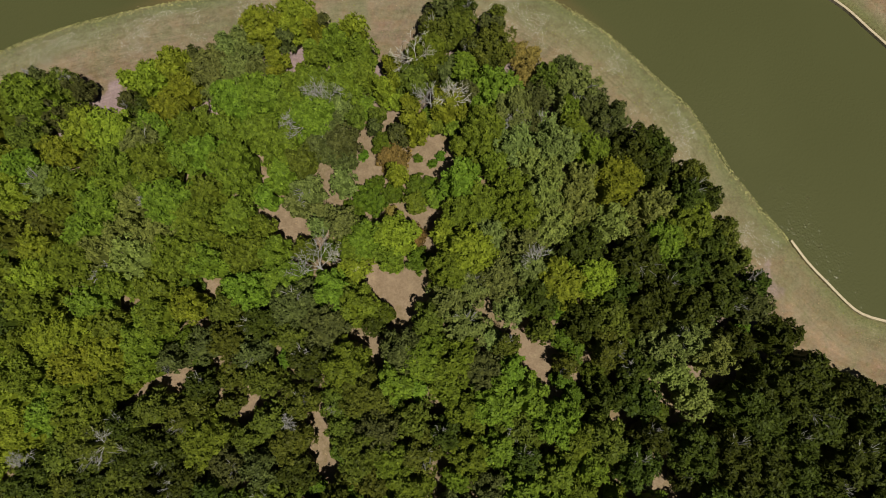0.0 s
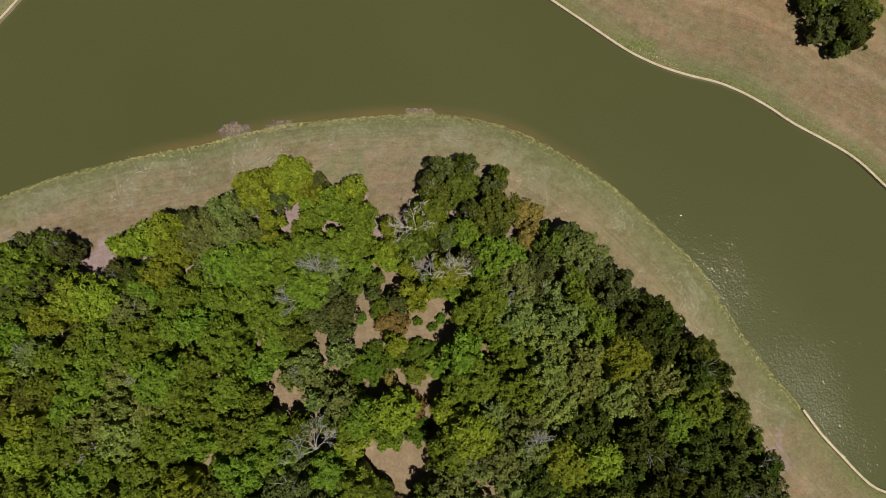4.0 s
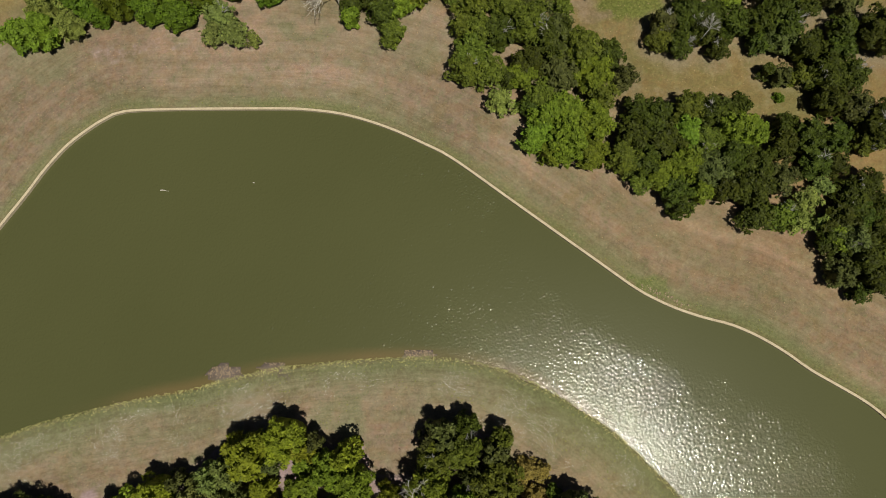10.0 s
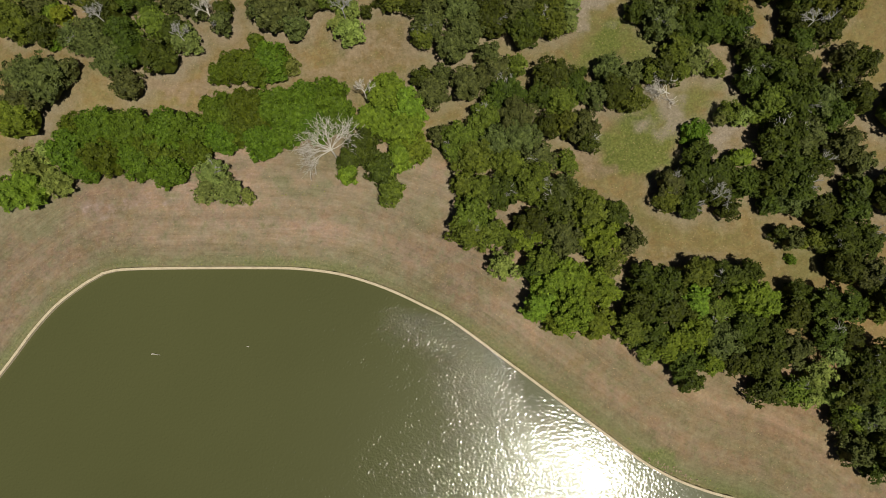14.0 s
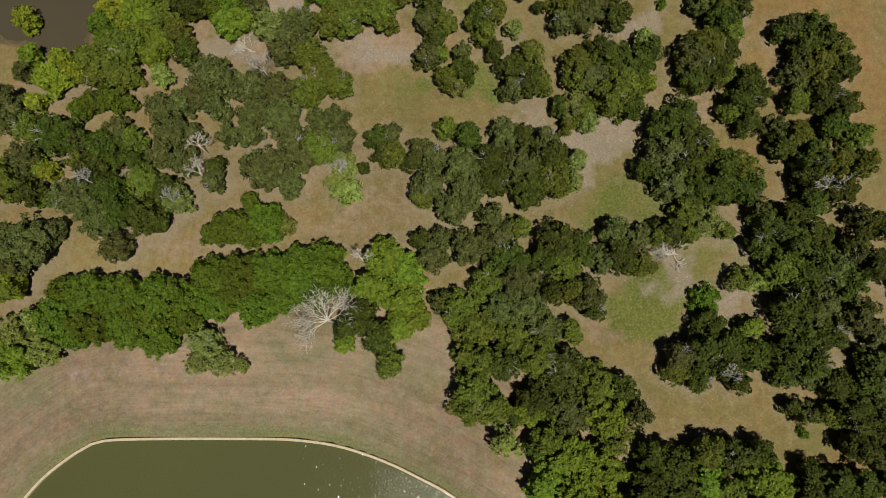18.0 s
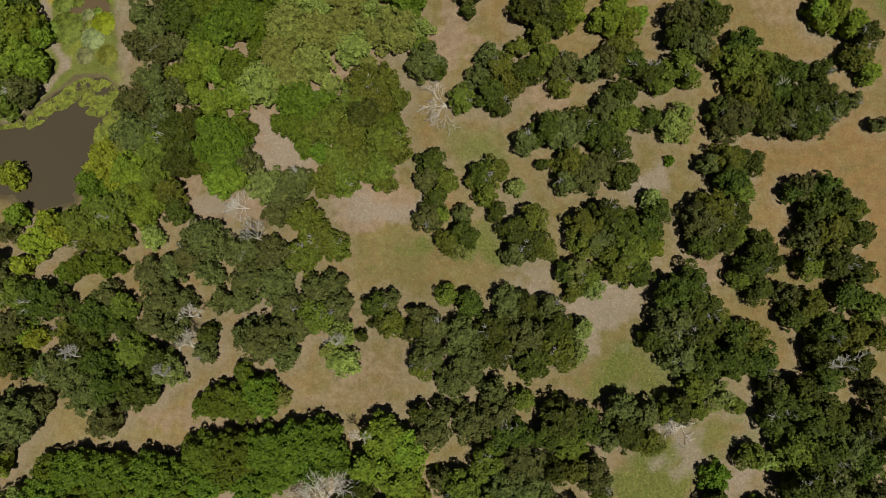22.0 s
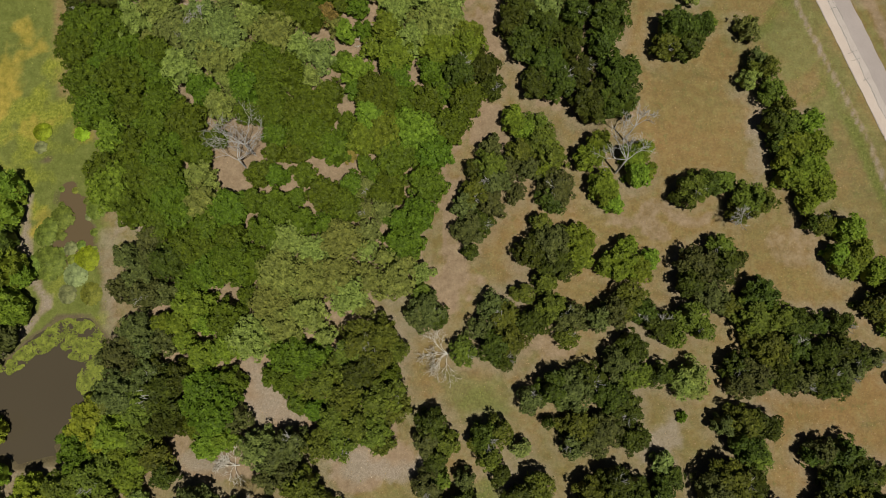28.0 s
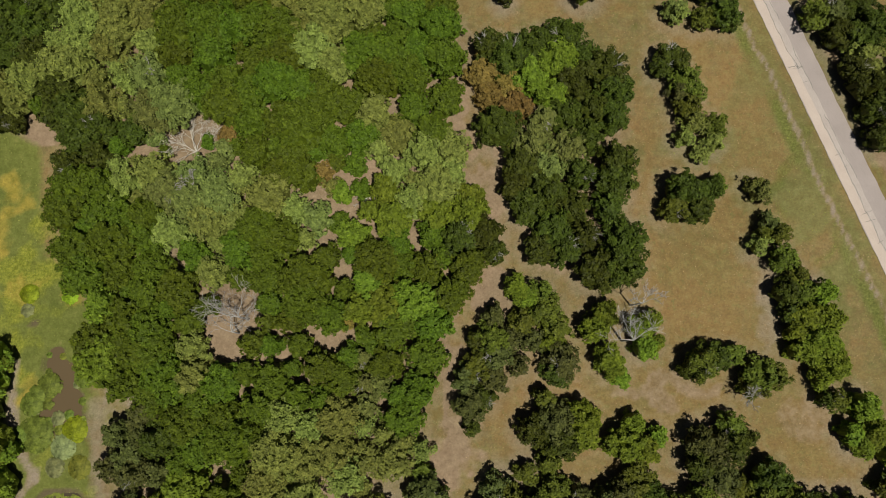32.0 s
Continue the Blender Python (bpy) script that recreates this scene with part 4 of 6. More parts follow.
KINDS = {
    "D": ("water_oak", "dark olive-green oak with a rounded crown", "tree"),
    "O": ("live_oak", "dark green live oak with a clumped crown", "tree"),
    "B": ("elm_tree", "bright green broad-leaved tree with a full crown", "tree"),
    # K is an oak too, with greyer leaves, counted under its own name
    "K": ("cedar_elm", "dark grey-green oak with a dense crown", "tree"),
    "Q": ("post_oak", "olive-green post oak with a clumped crown", "tree"),
    "Y": ("hackberry_tree", "yellow-green broad-leaved tree with a full crown", "tree"),
    "C": ("cedar_tree", "dense fine-leaved cedar with a green crown", "tree"),
    "P": ("mesquite_tree", "pale thin-leaved feathery tree", "tree"),
    "G": ("ash_tree", "grey-green tree with a thin crown", "tree"),
    "R": ("rust_bush", "rust-brown drying bush among green trees", "bush"),
    "S": ("green_shrub", "low fresh green shrub", "shrub"),
}
SIZES = (1.3, 2.1, 2.9, 3.9)  # crown radii of the patterns


def crown_mesh(name, kind_, seed, R):
    """A dome of boughs, each a rounded knot of leaf sprays, over an inner mass of leaves."""
    lump, thick, length, per, spare, edge, full = SHAPE[kind_]
    r = np.random.RandomState(seed)
    H = per * R + spare
    lump = min(lump, R * 0.42)
    n_ = int((R / lump) ** 2 * 0.98) + 4
    ang = np.arange(n_) * 2.39996 + r.rand(n_) * 0.8
    q = np.sqrt((np.arange(n_) + 0.4) / n_) * r.uniform(0.9, 1.08, n_)
    shift = r.rand(4) * 6.283

    def outline(a):
        return 1 + 0.09 * np.sin(2 * a + shift[0]) + 0.075 * np.sin(3 * a + shift[1]) + 0.06 * np.sin(5 * a + shift[2]) + 0.03 * np.sin(8 * a + shift[3])

    def dome(p):
        return H * (edge + (0.97 - edge) * np.clip(1 - (0.9 * p) ** 2.8, 0, 1) ** 0.6)

    keep = r.rand(n_) > (1 - full) * 0.8 + 0.05
    keep[:3] = True
    ang, q, n_ = ang[keep], q[keep], int(keep.sum())
    size = lump * np.exp(r.normal(size=n_) * 0.24)
    rad = np.minimum(q, 1.06) * (R - 0.5 * lump) * outline(ang)
    top = dome(np.minimum(q, 1.03)) + r.uniform(-0.17, 0.05, n_) * H * (0.55 if kind_ in "BYCSR" else 1.0) + (0.3 if kind_ in "BYCSR" else 0.5) * np.sin(3.1 * q * np.cos(ang) * R / 1.6 + shift[0]) * np.sin(3.1 * q * np.sin(ang) * R / 1.6 + shift[1])
    skirt = int(6.283 * R / lump / 3.2)
    a2 = np.arange(skirt) * 6.283 / skirt + r.rand(skirt) * 0.5
    ang, q = np.concatenate([ang, a2]), np.concatenate([q, np.full(skirt, 1.0)])
    rad = np.concatenate([rad, (R - 0.5 * lump) * outline(a2) * r.uniform(0.66, 0.92, skirt)])
    top = np.concatenate([top, H * r.uniform(edge, edge + 0.3, skirt)])
    size = np.concatenate([size, lump * r.uniform(0.6, 1.05, skirt)])
    cen = np.stack([rad * np.cos(ang), rad * np.sin(ang), top - size * 0.7], 1)
    out_ = np.stack([np.cos(ang) * np.minimum(q, 1) ** 2, np.sin(ang) * np.minimum(q, 1) ** 2, 1.15 - 0.75 * np.minimum(q, 1)], 1)
    out_ /= np.linalg.norm(out_, axis=1)[:, None]
    count = int(thick * math.pi * R * R) + 160
    more = int(count * 2.2)
    pick = r.choice(len(size), more, p=size ** 2 / (size ** 2).sum())
    d = r.normal(size=(more, 3)) + out_[pick] * 1.1
    d /= np.linalg.norm(d, axis=1)[:, None]
    flat = np.where(r.rand(more) < 0.13, r.uniform(1.05, 1.4, more), r.uniform(0.84, 1.06, more))
    pos = cen[pick] + d * (size[pick] * flat)[:, None] * np.array([1, 1, 0.85])
    gap = np.linalg.norm(pos[:, None] - cen[None], axis=2) / size[None]
    gap[np.arange(more), pick] = 9
    seen = np.nonzero((gap.min(1) > 0.78) & (pos[:, 2] > 0.08 * H))[0][:count]
    pos, d, pick, count = pos[seen], d[seen], pick[seen], len(seen)
    def mass(x_, y_, p_):
        """Height of the inner mass of leaves over a point of the plan."""
        off = (x_[..., None] - cen[:, 0]) ** 2 + (y_[..., None] - cen[:, 1]) ** 2
        lumps = np.where(off < size ** 2, cen[:, 2] + np.sqrt(np.clip(size ** 2 - off, 0, None)) * 0.85, -9).max(-1)
        return np.maximum(lumps, dome(p_) - 1.3) - 0.42

    more = int(count * 0.3)
    a, p = r.rand(more) * 6.283, np.sqrt(r.rand(more)) * full
    mx, my = p * (R - 0.6 * lump) * outline(a) * np.cos(a), p * (R - 0.6 * lump) * outline(a) * np.sin(a)
    low_ = np.stack([np.cos(a) * p * 0.5, np.sin(a) * p * 0.5, np.full(more, 1.0)], 1)
    pos = np.concatenate([pos, np.stack([mx, my, mass(mx, my, p) + r.uniform(0.02, 0.2, more)], 1)])
    d, lean_ = np.concatenate([d, low_]), np.concatenate([out_[pick], low_])
    count += more
    t1 = d * 0.75 + r.normal(size=(count, 3)) * 0.55
    t1 /= np.linalg.norm(t1, axis=1)[:, None]
    up = d * 0.9 + lean_ * 0.45 + np.array([0, 0, 0.35 if kind_ in "ODK" else 0.6]) + r.normal(size=(count, 3)) * 0.22
    up -= t1 * (up * t1).sum(1)[:, None] * 0.8
    up /= np.linalg.norm(up, axis=1)[:, None]
    t2 = np.cross(up, t1)
    t2 /= np.linalg.norm(t2, axis=1)[:, None]
    t1 = np.cross(t2, up)
    L = (length * r.uniform(0.65, 1.35, count))[:, None]
    w = L * r.uniform(0.32, 0.5, (count, 1))
    v = np.stack([pos - t1 * L * 0.45 - t2 * w, pos + t1 * L * 0.65, pos - t1 * L * 0.3 + t2 * w], 1).reshape(-1, 3)
    rings, segs = 7, 16
    p = (np.arange(rings + 1) / rings)[:, None] * full
    a = (np.arange(segs) * 6.283185 / segs)[None]
    reach = (R - 0.7 * lump) * outline(a)
    hx, hy = p * reach * np.cos(a), p * reach * np.sin(a)
    hz = mass(hx, hy, p + 0 * a)
    hz[-1] = np.minimum(hz[-1], edge * H * 0.9)
    hull = np.stack([hx, hy, hz], -1).reshape(-1, 3)
    i = np.arange(rings)[:, None] * segs + np.arange(segs)[None]
    j = np.arange(rings)[:, None] * segs + (np.arange(segs)[None] + 1) % segs
    quads_ = np.stack([i, i + segs, j + segs, j], -1).reshape(-1, 4) + len(v)
    faces = [tuple(x) for x in np.arange(count)[:, None] * 3 + [0, 1, 2]] + [tuple(x) for x in quads_]
    return mesh_of(name, np.concatenate([v, hull]), faces), cen, H


def make_tree(kind_, seed, R, bare=False):
    """One tree: trunk, limbs and crown on an empty at its foot."""
    name, label, category = KINDS[kind_]
    r = random.Random(seed)
    me, cen, H = crown_mesh("crown", kind_, seed, R)
    root = tagged(new(name), label, category)
    low = H * max(SHAPE[kind_][5] * 0.9, 0.12)
    bm = bmesh.new()
    lean = Vector((r.uniform(-0.3, 0.3), r.uniform(-0.3, 0.3), 0))
    thick = 0.05 * R + 0.06
    fork = Vector((0, 0, low)) + lean
    tube(bm, [Vector((0, 0, -0.3)), Vector((0, 0, 0.15)), fork * 0.55, fork, fork + Vector((lean.x, lean.y, H * 0.3))], [thick * 1.5, thick * 1.15, thick, thick * 0.85, thick * 0.3], 7)
    part("trunk", bm, BARK, root, smooth=True)
    for k in range(2):
        bm = bmesh.new()
        ends = [Vector(c) for c in cen[k::5][:3]]
        first = sum(ends, Vector()) / len(ends)
        mid = fork.lerp(first, 0.5) + Vector((0, 0, -0.3))
        for e in ends:
            tube(bm, [fork - Vector((0, 0, 0.2)), mid, mid.lerp(e, 0.6) + Vector((r.uniform(-0.2, 0.2), r.uniform(-0.2, 0.2), 0)), e], [thick * 0.6, thick * 0.42, thick * 0.25, 0.03], 3)
        part("limb", bm, BARK, root, smooth=True)
    part("crown", me, LEAF[kind_], root)
    if bare:
        # a bleached dead limb that stands out of the leaves
        bm = bmesh.new()
        way = r.uniform(0, 6.28)
        d = Vector((math.cos(way), math.sin(way), 0))
        start = fork.lerp(d * R * 0.3 + Vector((0, 0, H * 0.8)), 0.6)
        for k in range(7):
            a = way + r.uniform(-0.9, 0.9)
            e = Vector((math.cos(a), math.sin(a), 0)) * R * r.uniform(0.45, 0.8) + Vector((0, 0, H * r.uniform(0.86, 1.04)))
            m_ = start.lerp(e, 0.6) + Vector((r.uniform(-0.25, 0.25), r.uniform(-0.25, 0.25), 0.25))
            tube(bm, [start, m_, e], [0.07, 0.05, 0.025], 4)
            for j in range(2):
                tip = m_.lerp(e, 0.5) + Vector((r.uniform(-0.5, 0.5), r.uniform(-0.5, 0.5), r.uniform(0.0, 0.3)))
                tube(bm, [m_, tip], [0.035, 0.018], 3)
        part("dead_limb", bm, GREYWOOD, root, "grey leafless dead limb")
    return root


patterns, standing = {}, []
VARIANTS = {"K": 3, "O": 3, "D": 3, "Q": 4, "B": 4, "Y": 3, "C": 3, "P": 3, "G": 3, "R": 2, "S": 2}
tree_rng = random.Random(11)


def tree(kind_, x, y, r, group):
    """Stands a tree of crown radius r on the ground; the wood of the spit grows taller."""
    R = min(SIZES, key=lambda s_: abs(math.log(s_ / r)))
    variant = (kind_, R, tree_rng.randrange(VARIANTS[kind_]))
    per, spare = SHAPE[kind_][3:5]
    s = r / R
    taller = 2.6 if "spit" in group and kind_ not in "RS" else 0.0
    tall = (per * r + spare + taller) / (per * R + spare) * tree_rng.uniform(0.92, 1.1)
    m = Matrix.LocRotScale((x, y, ground_z(x, y) - 0.03), Euler((0, 0, tree_rng.uniform(0, 6.28))), (s, s, tall))
    if variant not in patterns:
        ob = patterns[variant] = make_tree(kind_, 100 + 17 * len(patterns), R, variant[2] == 0 and kind_ in "ODKGQ" and R > 1.5)
    else:
        ob = copy_thing(patterns[variant], Matrix())
    standing.append((x, y, r))
    ob.matrix_basis = m
    return tagged(ob, group=group)


placed = []


def plant(rows_, group="oaks of the savanna"):
    for kind_, x, y, r in rows_:
        if kind_ == "O":
            kind_ = tree_rng.choice("OODDKQ" if x > 25 else "OODDKKKQQ")
        tree(kind_, x, y, r, group)
        placed.append((x, y, r))



# single trees of the savanna and the bank
plant([
    ("O", 59.3, 66.3, 1.5), ("O", 61.3, 67.9, 2.6), ("O", 56.6, 68.8, 2.2), ("O", 59.8, 70.6, 2.8), ("O", 63.5, 71.3, 2.3),
    ("O", 55.4, 73.1, 1.4), ("O", 58.4, 73.8, 2.8), ("O", 55.5, 74.1, 1.8), ("B", 56.9, 74.3, 2.2), ("O", 61.8, 74.6, 2.8),
    ("O", 57.0, 76.5, 2.9), ("P", 50.8, 76.6, 1.9), ("P", 54.3, 76.6, 1.5), ("O", 60.3, 77.3, 2.6), ("O", 45.1, 77.4, 2.4),
    ("Q", 48.5, 77.4, 2.3), ("O", 58.9, 78.1, 2.5), ("O", 34.1, 78.8, 1.9), ("O", 62.7, 78.9, 2.5), ("P", 52.5, 79.6, 2.3),
    ("O", 59.0, 80.4, 2.3), ("O", 33.3, 81.2, 2.6), ("B", 37.5, 81.2, 1.8), ("O", 44.3, 81.3, 3.2),
])
plant([
    ("O", 40.6, 81.4, 2.3), ("O", 61.0, 81.4, 2.9), ("G", 55.6, 82.0, 1.4), ("Q", 28.7, 82.8, 1.6), ("O", 48.8, 83.0, 2.6),
    ("B", 31.0, 83.8, 2.6), ("O", 38.2, 84.4, 2.9), ("O", 54.5, 85.2, 2.4), ("O", 57.3, 85.2, 1.9), ("O", 28.5, 85.4, 2.9),
    ("B", 35.1, 85.4, 2.6), ("O", 45.5, 85.4, 2.9), ("O", 25.8, 86.2, 2.8), ("O", 42.4, 86.2, 2.8), ("B", 21.3, 87.1, 2.6),
    ("B", 15.3, 87.1, 2.1), ("O", 49.3, 87.8, 2.3), ("O", 62.4, 88.4, 2.0), ("O", 37.6, 88.6, 2.8), ("B", 17.2, 88.7, 3.4),
    ("O", 57.3, 89.2, 2.6), ("O", 53.2, 89.3, 2.9), ("B", 13.1, 89.5, 2.8), ("O", 27.1, 89.5, 2.8),
])
plant([
    ("O", 31.9, 89.5, 3.3), ("B", 45.1, 90.1, 2.5), ("B", 35.3, 90.3, 2.6), ("B", 42.7, 90.9, 2.8), ("O", 64.4, 91.0, 3.9),
    ("O", 50.3, 91.1, 1.9), ("B", 21.4, 91.8, 3.1), ("B", 14.1, 92.6, 2.7), ("O", 30.6, 92.6, 3.0), ("B", 17.4, 93.4, 3.0),
    ("O", 39.6, 93.5, 2.8), ("O", 28.2, 93.6, 2.3), ("O", 35.6, 93.6, 2.8), ("O", 43.0, 93.6, 2.3), ("O", 61.0, 94.1, 2.6),
    ("O", 11.8, 94.5, 1.7), ("O", 57.0, 95.0, 2.6), ("P", 7.6, 95.3, 2.3), ("Q", 23.0, 95.9, 2.3), ("O", 13.4, 96.1, 2.5),
    ("S", 50.6, 96.2, 0.8), ("Q", 52.6, 99.0, 1.6), ("O", 26.8, 99.1, 1.9), ("O", 56.4, 99.1, 3.0),
])
plant([
    ("O", 60.5, 99.1, 2.8), ("O", 8.9, 99.2, 1.7), ("B", 21.7, 99.2, 3.1), ("O", 50.3, 99.2, 1.7), ("O", 16.7, 99.3, 3.0),
    ("B", 11.0, 99.4, 2.2), ("O", 48.7, 100.1, 1.2), ("Q", 2.5, 100.2, 2.8), ("Q", 5.8, 100.2, 2.3), ("O", 12.0, 101.2, 2.8),
    ("Q", 3.3, 102.7, 3.0), ("O", 24.4, 102.7, 2.3), ("O", 54.3, 103.3, 2.8), ("O", 59.5, 103.3, 2.3), ("O", 20.1, 103.4, 3.3),
    ("O", 41.2, 103.7, 1.8), ("O", 35.4, 104.3, 2.2), ("O", 47.2, 104.3, 1.5), ("O", 50.4, 105.0, 2.7), ("O", 15.6, 105.2, 3.2),
    ("O", 32.3, 105.2, 2.0), ("P", -30.9, 105.8, 1.1), ("O", 16.2, 105.8, 3.1), ("O", 65.8, 105.8, 4.0),
])
plant([
    ("B", -67.2, 106.3, 2.4), ("O", 38.2, 106.4, 2.7), ("O", 50.9, 106.4, 3.1), ("O", 60.0, 106.4, 2.3), ("Q", 4.1, 106.5, 2.6),
    ("O", 7.4, 106.5, 2.9), ("G", -37.1, 106.6, 1.6), ("O", -8.9, 106.6, 2.1), ("G", -33.8, 107.0, 2.2), ("B", -64.0, 107.1, 3.0),
    ("O", 32.7, 107.2, 2.3), ("O", 47.1, 107.2, 2.7), ("O", 43.2, 107.2, 2.3), ("O", 12.2, 107.3, 3.4), ("Q", 2.1, 107.4, 2.3),
    ("P", -59.7, 108.2, 2.6), ("O", 35.8, 108.2, 3.1), ("O", 39.9, 108.8, 2.9), ("B", -15.6, 109.0, 1.4), ("G", -35.9, 109.3, 2.8),
    ("O", 50.4, 109.6, 2.9), ("O", -10.6, 109.7, 2.3), ("C", -42.7, 109.9, 2.8), ("C", -55.5, 109.9, 1.8),
])
plant([
    ("O", 54.7, 110.4, 2.3), ("O", 61.2, 110.4, 2.1), ("O", 8.6, 110.6, 2.8), ("Q", 17.5, 110.6, 1.6), ("P", -63.6, 110.8, 2.8),
    ("O", 13.1, 111.4, 2.8), ("B", -8.0, 111.5, 2.3), ("O", -15.4, 111.5, 2.1), ("Q", 3.5, 111.5, 2.9), ("C", -47.3, 111.6, 3.1),
    ("B", 43.5, 111.6, 1.6), ("C", -52.7, 112.0, 3.1), ("O", 37.1, 112.2, 2.1), ("C", -38.8, 112.8, 2.5), ("P", -61.7, 112.8, 2.0),
    ("O", 58.7, 113.0, 2.9), ("B", -5.3, 113.1, 2.3), ("O", -13.1, 113.1, 2.8), ("Q", 0.2, 113.1, 1.8), ("C", -58.1, 113.2, 3.3),
    ("C", -44.8, 113.2, 3.3), ("O", 6.7, 113.9, 2.8), ("O", 20.7, 114.3, 2.0), ("C", -28.8, 114.4, 3.0),
])
plant([
    ("O", 53.2, 114.4, 2.9), ("O", 49.0, 114.6, 3.3), ("Q", 1.7, 114.7, 2.7), ("O", 10.7, 114.7, 3.1), ("C", -34.7, 115.2, 2.8),
    ("K", -1.7, 115.2, 1.7), ("S", 37.2, 115.5, 2.2), ("B", -7.1, 115.6, 3.1), ("C", -43.2, 115.7, 3.6), ("C", -39.6, 115.7, 3.3),
    ("C", -24.7, 116.0, 2.8), ("C", -48.6, 116.1, 3.6), ("C", -32.6, 116.3, 2.9), ("O", 19.9, 116.3, 2.5), ("O", 14.6, 116.4, 1.8),
    ("C", -53.7, 116.5, 3.5), ("S", -2.0, 116.5, 0.7), ("C", -57.5, 116.6, 2.3), ("C", -20.6, 116.8, 2.8), ("O", 17.4, 116.8, 2.1),
    ("B", -11.5, 117.2, 3.0), ("O", 57.6, 117.7, 2.7), ("G", 41.4, 117.8, 1.2), ("P", 44.1, 117.9, 1.5),
])
plant([
    ("O", 5.1, 118.0, 2.5), ("O", 10.0, 118.0, 3.0), ("B", -66.6, 118.1, 3.4), ("C", -16.7, 118.2, 2.7), ("O", 67.8, 118.6, 4.0),
    ("Q", 42.5, 118.8, 1.7), ("C", -30.9, 118.9, 3.5), ("C", -35.2, 119.0, 3.2), ("O", 51.9, 119.3, 3.1), ("O", 47.9, 119.5, 3.0),
    ("C", -26.8, 119.7, 3.3), ("B", -6.4, 119.7, 2.8), ("C", -22.7, 120.1, 3.5), ("O", 55.6, 120.3, 2.8), ("O", 61.1, 120.3, 2.6),
    ("O", 16.7, 120.5, 2.5), ("Q", 27.7, 120.5, 2.0), ("O", -65.9, 120.7, 3.2), ("C", -18.6, 121.0, 3.2), ("O", 13.4, 121.2, 2.0),
    ("O", 21.9, 121.3, 2.0), ("B", -9.4, 121.4, 3.2), ("O", 8.4, 121.7, 2.8), ("O", 25.0, 121.9, 2.7),
])
plant([
    ("K", -2.7, 122.0, 2.5), ("O", 58.8, 122.8, 2.6), ("O", 18.4, 122.9, 2.8), ("K", -49.9, 123.4, 2.5), ("O", 2.6, 123.4, 2.8),
    ("O", 45.5, 123.5, 2.2), ("O", 49.7, 123.6, 3.1), ("O", 15.4, 123.8, 3.3), ("O", -63.2, 124.0, 4.3), ("O", -4.5, 124.4, 1.7),
    ("O", 53.1, 124.5, 3.0), ("O", 27.4, 124.6, 2.2), ("O", 6.8, 124.7, 2.8), ("O", 30.6, 124.7, 1.7), ("O", -1.4, 124.8, 1.7),
    ("O", -61.5, 125.0, 2.0), ("Q", 35.0, 125.1, 1.7), ("O", 24.3, 125.3, 2.5), ("C", -36.1, 125.4, 1.7), ("O", 40.8, 125.5, 1.3),
    ("O", 32.0, 125.5, 2.2), ("O", 62.4, 126.0, 2.3), ("C", -30.1, 126.1, 2.9), ("O", 46.6, 126.2, 2.7),
])
plant([
    ("O", -59.4, 126.3, 1.7), ("C", -33.3, 126.4, 2.7), ("Q", 10.2, 126.4, 1.8), ("P", -24.6, 126.7, 1.2), ("C", -26.3, 127.0, 2.0),
    ("C", -27.7, 127.1, 3.0), ("K", -52.1, 127.3, 3.0), ("G", 37.7, 127.4, 2.3), ("O", 60.4, 127.5, 1.8), ("K", 6.0, 127.7, 2.1),
    ("O", 50.2, 127.7, 2.3), ("O", -44.9, 127.8, 3.0), ("O", 34.5, 128.4, 2.2), ("O", -49.3, 128.7, 2.9), ("O", 45.6, 128.8, 1.7),
    ("O", 0.1, 129.2, 2.7), ("O", 53.6, 129.4, 2.2), ("C", -30.2, 130.1, 1.6), ("K", -54.7, 130.4, 3.4), ("G", -41.2, 130.7, 2.5),
    ("K", -57.7, 131.1, 2.6), ("S", -62.5, 131.1, 1.3), ("O", -4.5, 131.2, 2.0), ("O", 57.6, 131.6, 2.4),
])
plant([
    ("P", -15.5, 131.7, 2.3), ("O", 11.4, 131.7, 2.9), ("O", 2.5, 131.7, 2.8), ("O", 36.6, 131.7, 2.6), ("O", 39.8, 131.7, 2.9),
    ("O", 43.9, 131.7, 2.6), ("O", -63.4, 131.8, 2.3), ("O", -55.8, 131.8, 2.8), ("O", -50.8, 131.8, 2.6), ("O", -42.6, 131.8, 2.5),
    ("O", -3.2, 132.5, 2.6), ("O", 32.6, 132.5, 2.9), ("O", 52.9, 133.2, 2.3), ("P", -17.2, 133.3, 1.6), ("O", 6.6, 133.3, 2.9),
    ("O", 15.5, 133.3, 2.8), ("G", 18.1, 133.3, 1.5), ("K", -24.5, 133.4, 2.6), ("O", -35.8, 133.4, 1.8), ("O", -45.9, 133.4, 2.8),
    ("O", -67.9, 133.6, 3.6), ("O", 10.6, 134.9, 3.1), ("O", 28.7, 134.9, 1.8), ("O", 43.3, 134.9, 2.4),
])
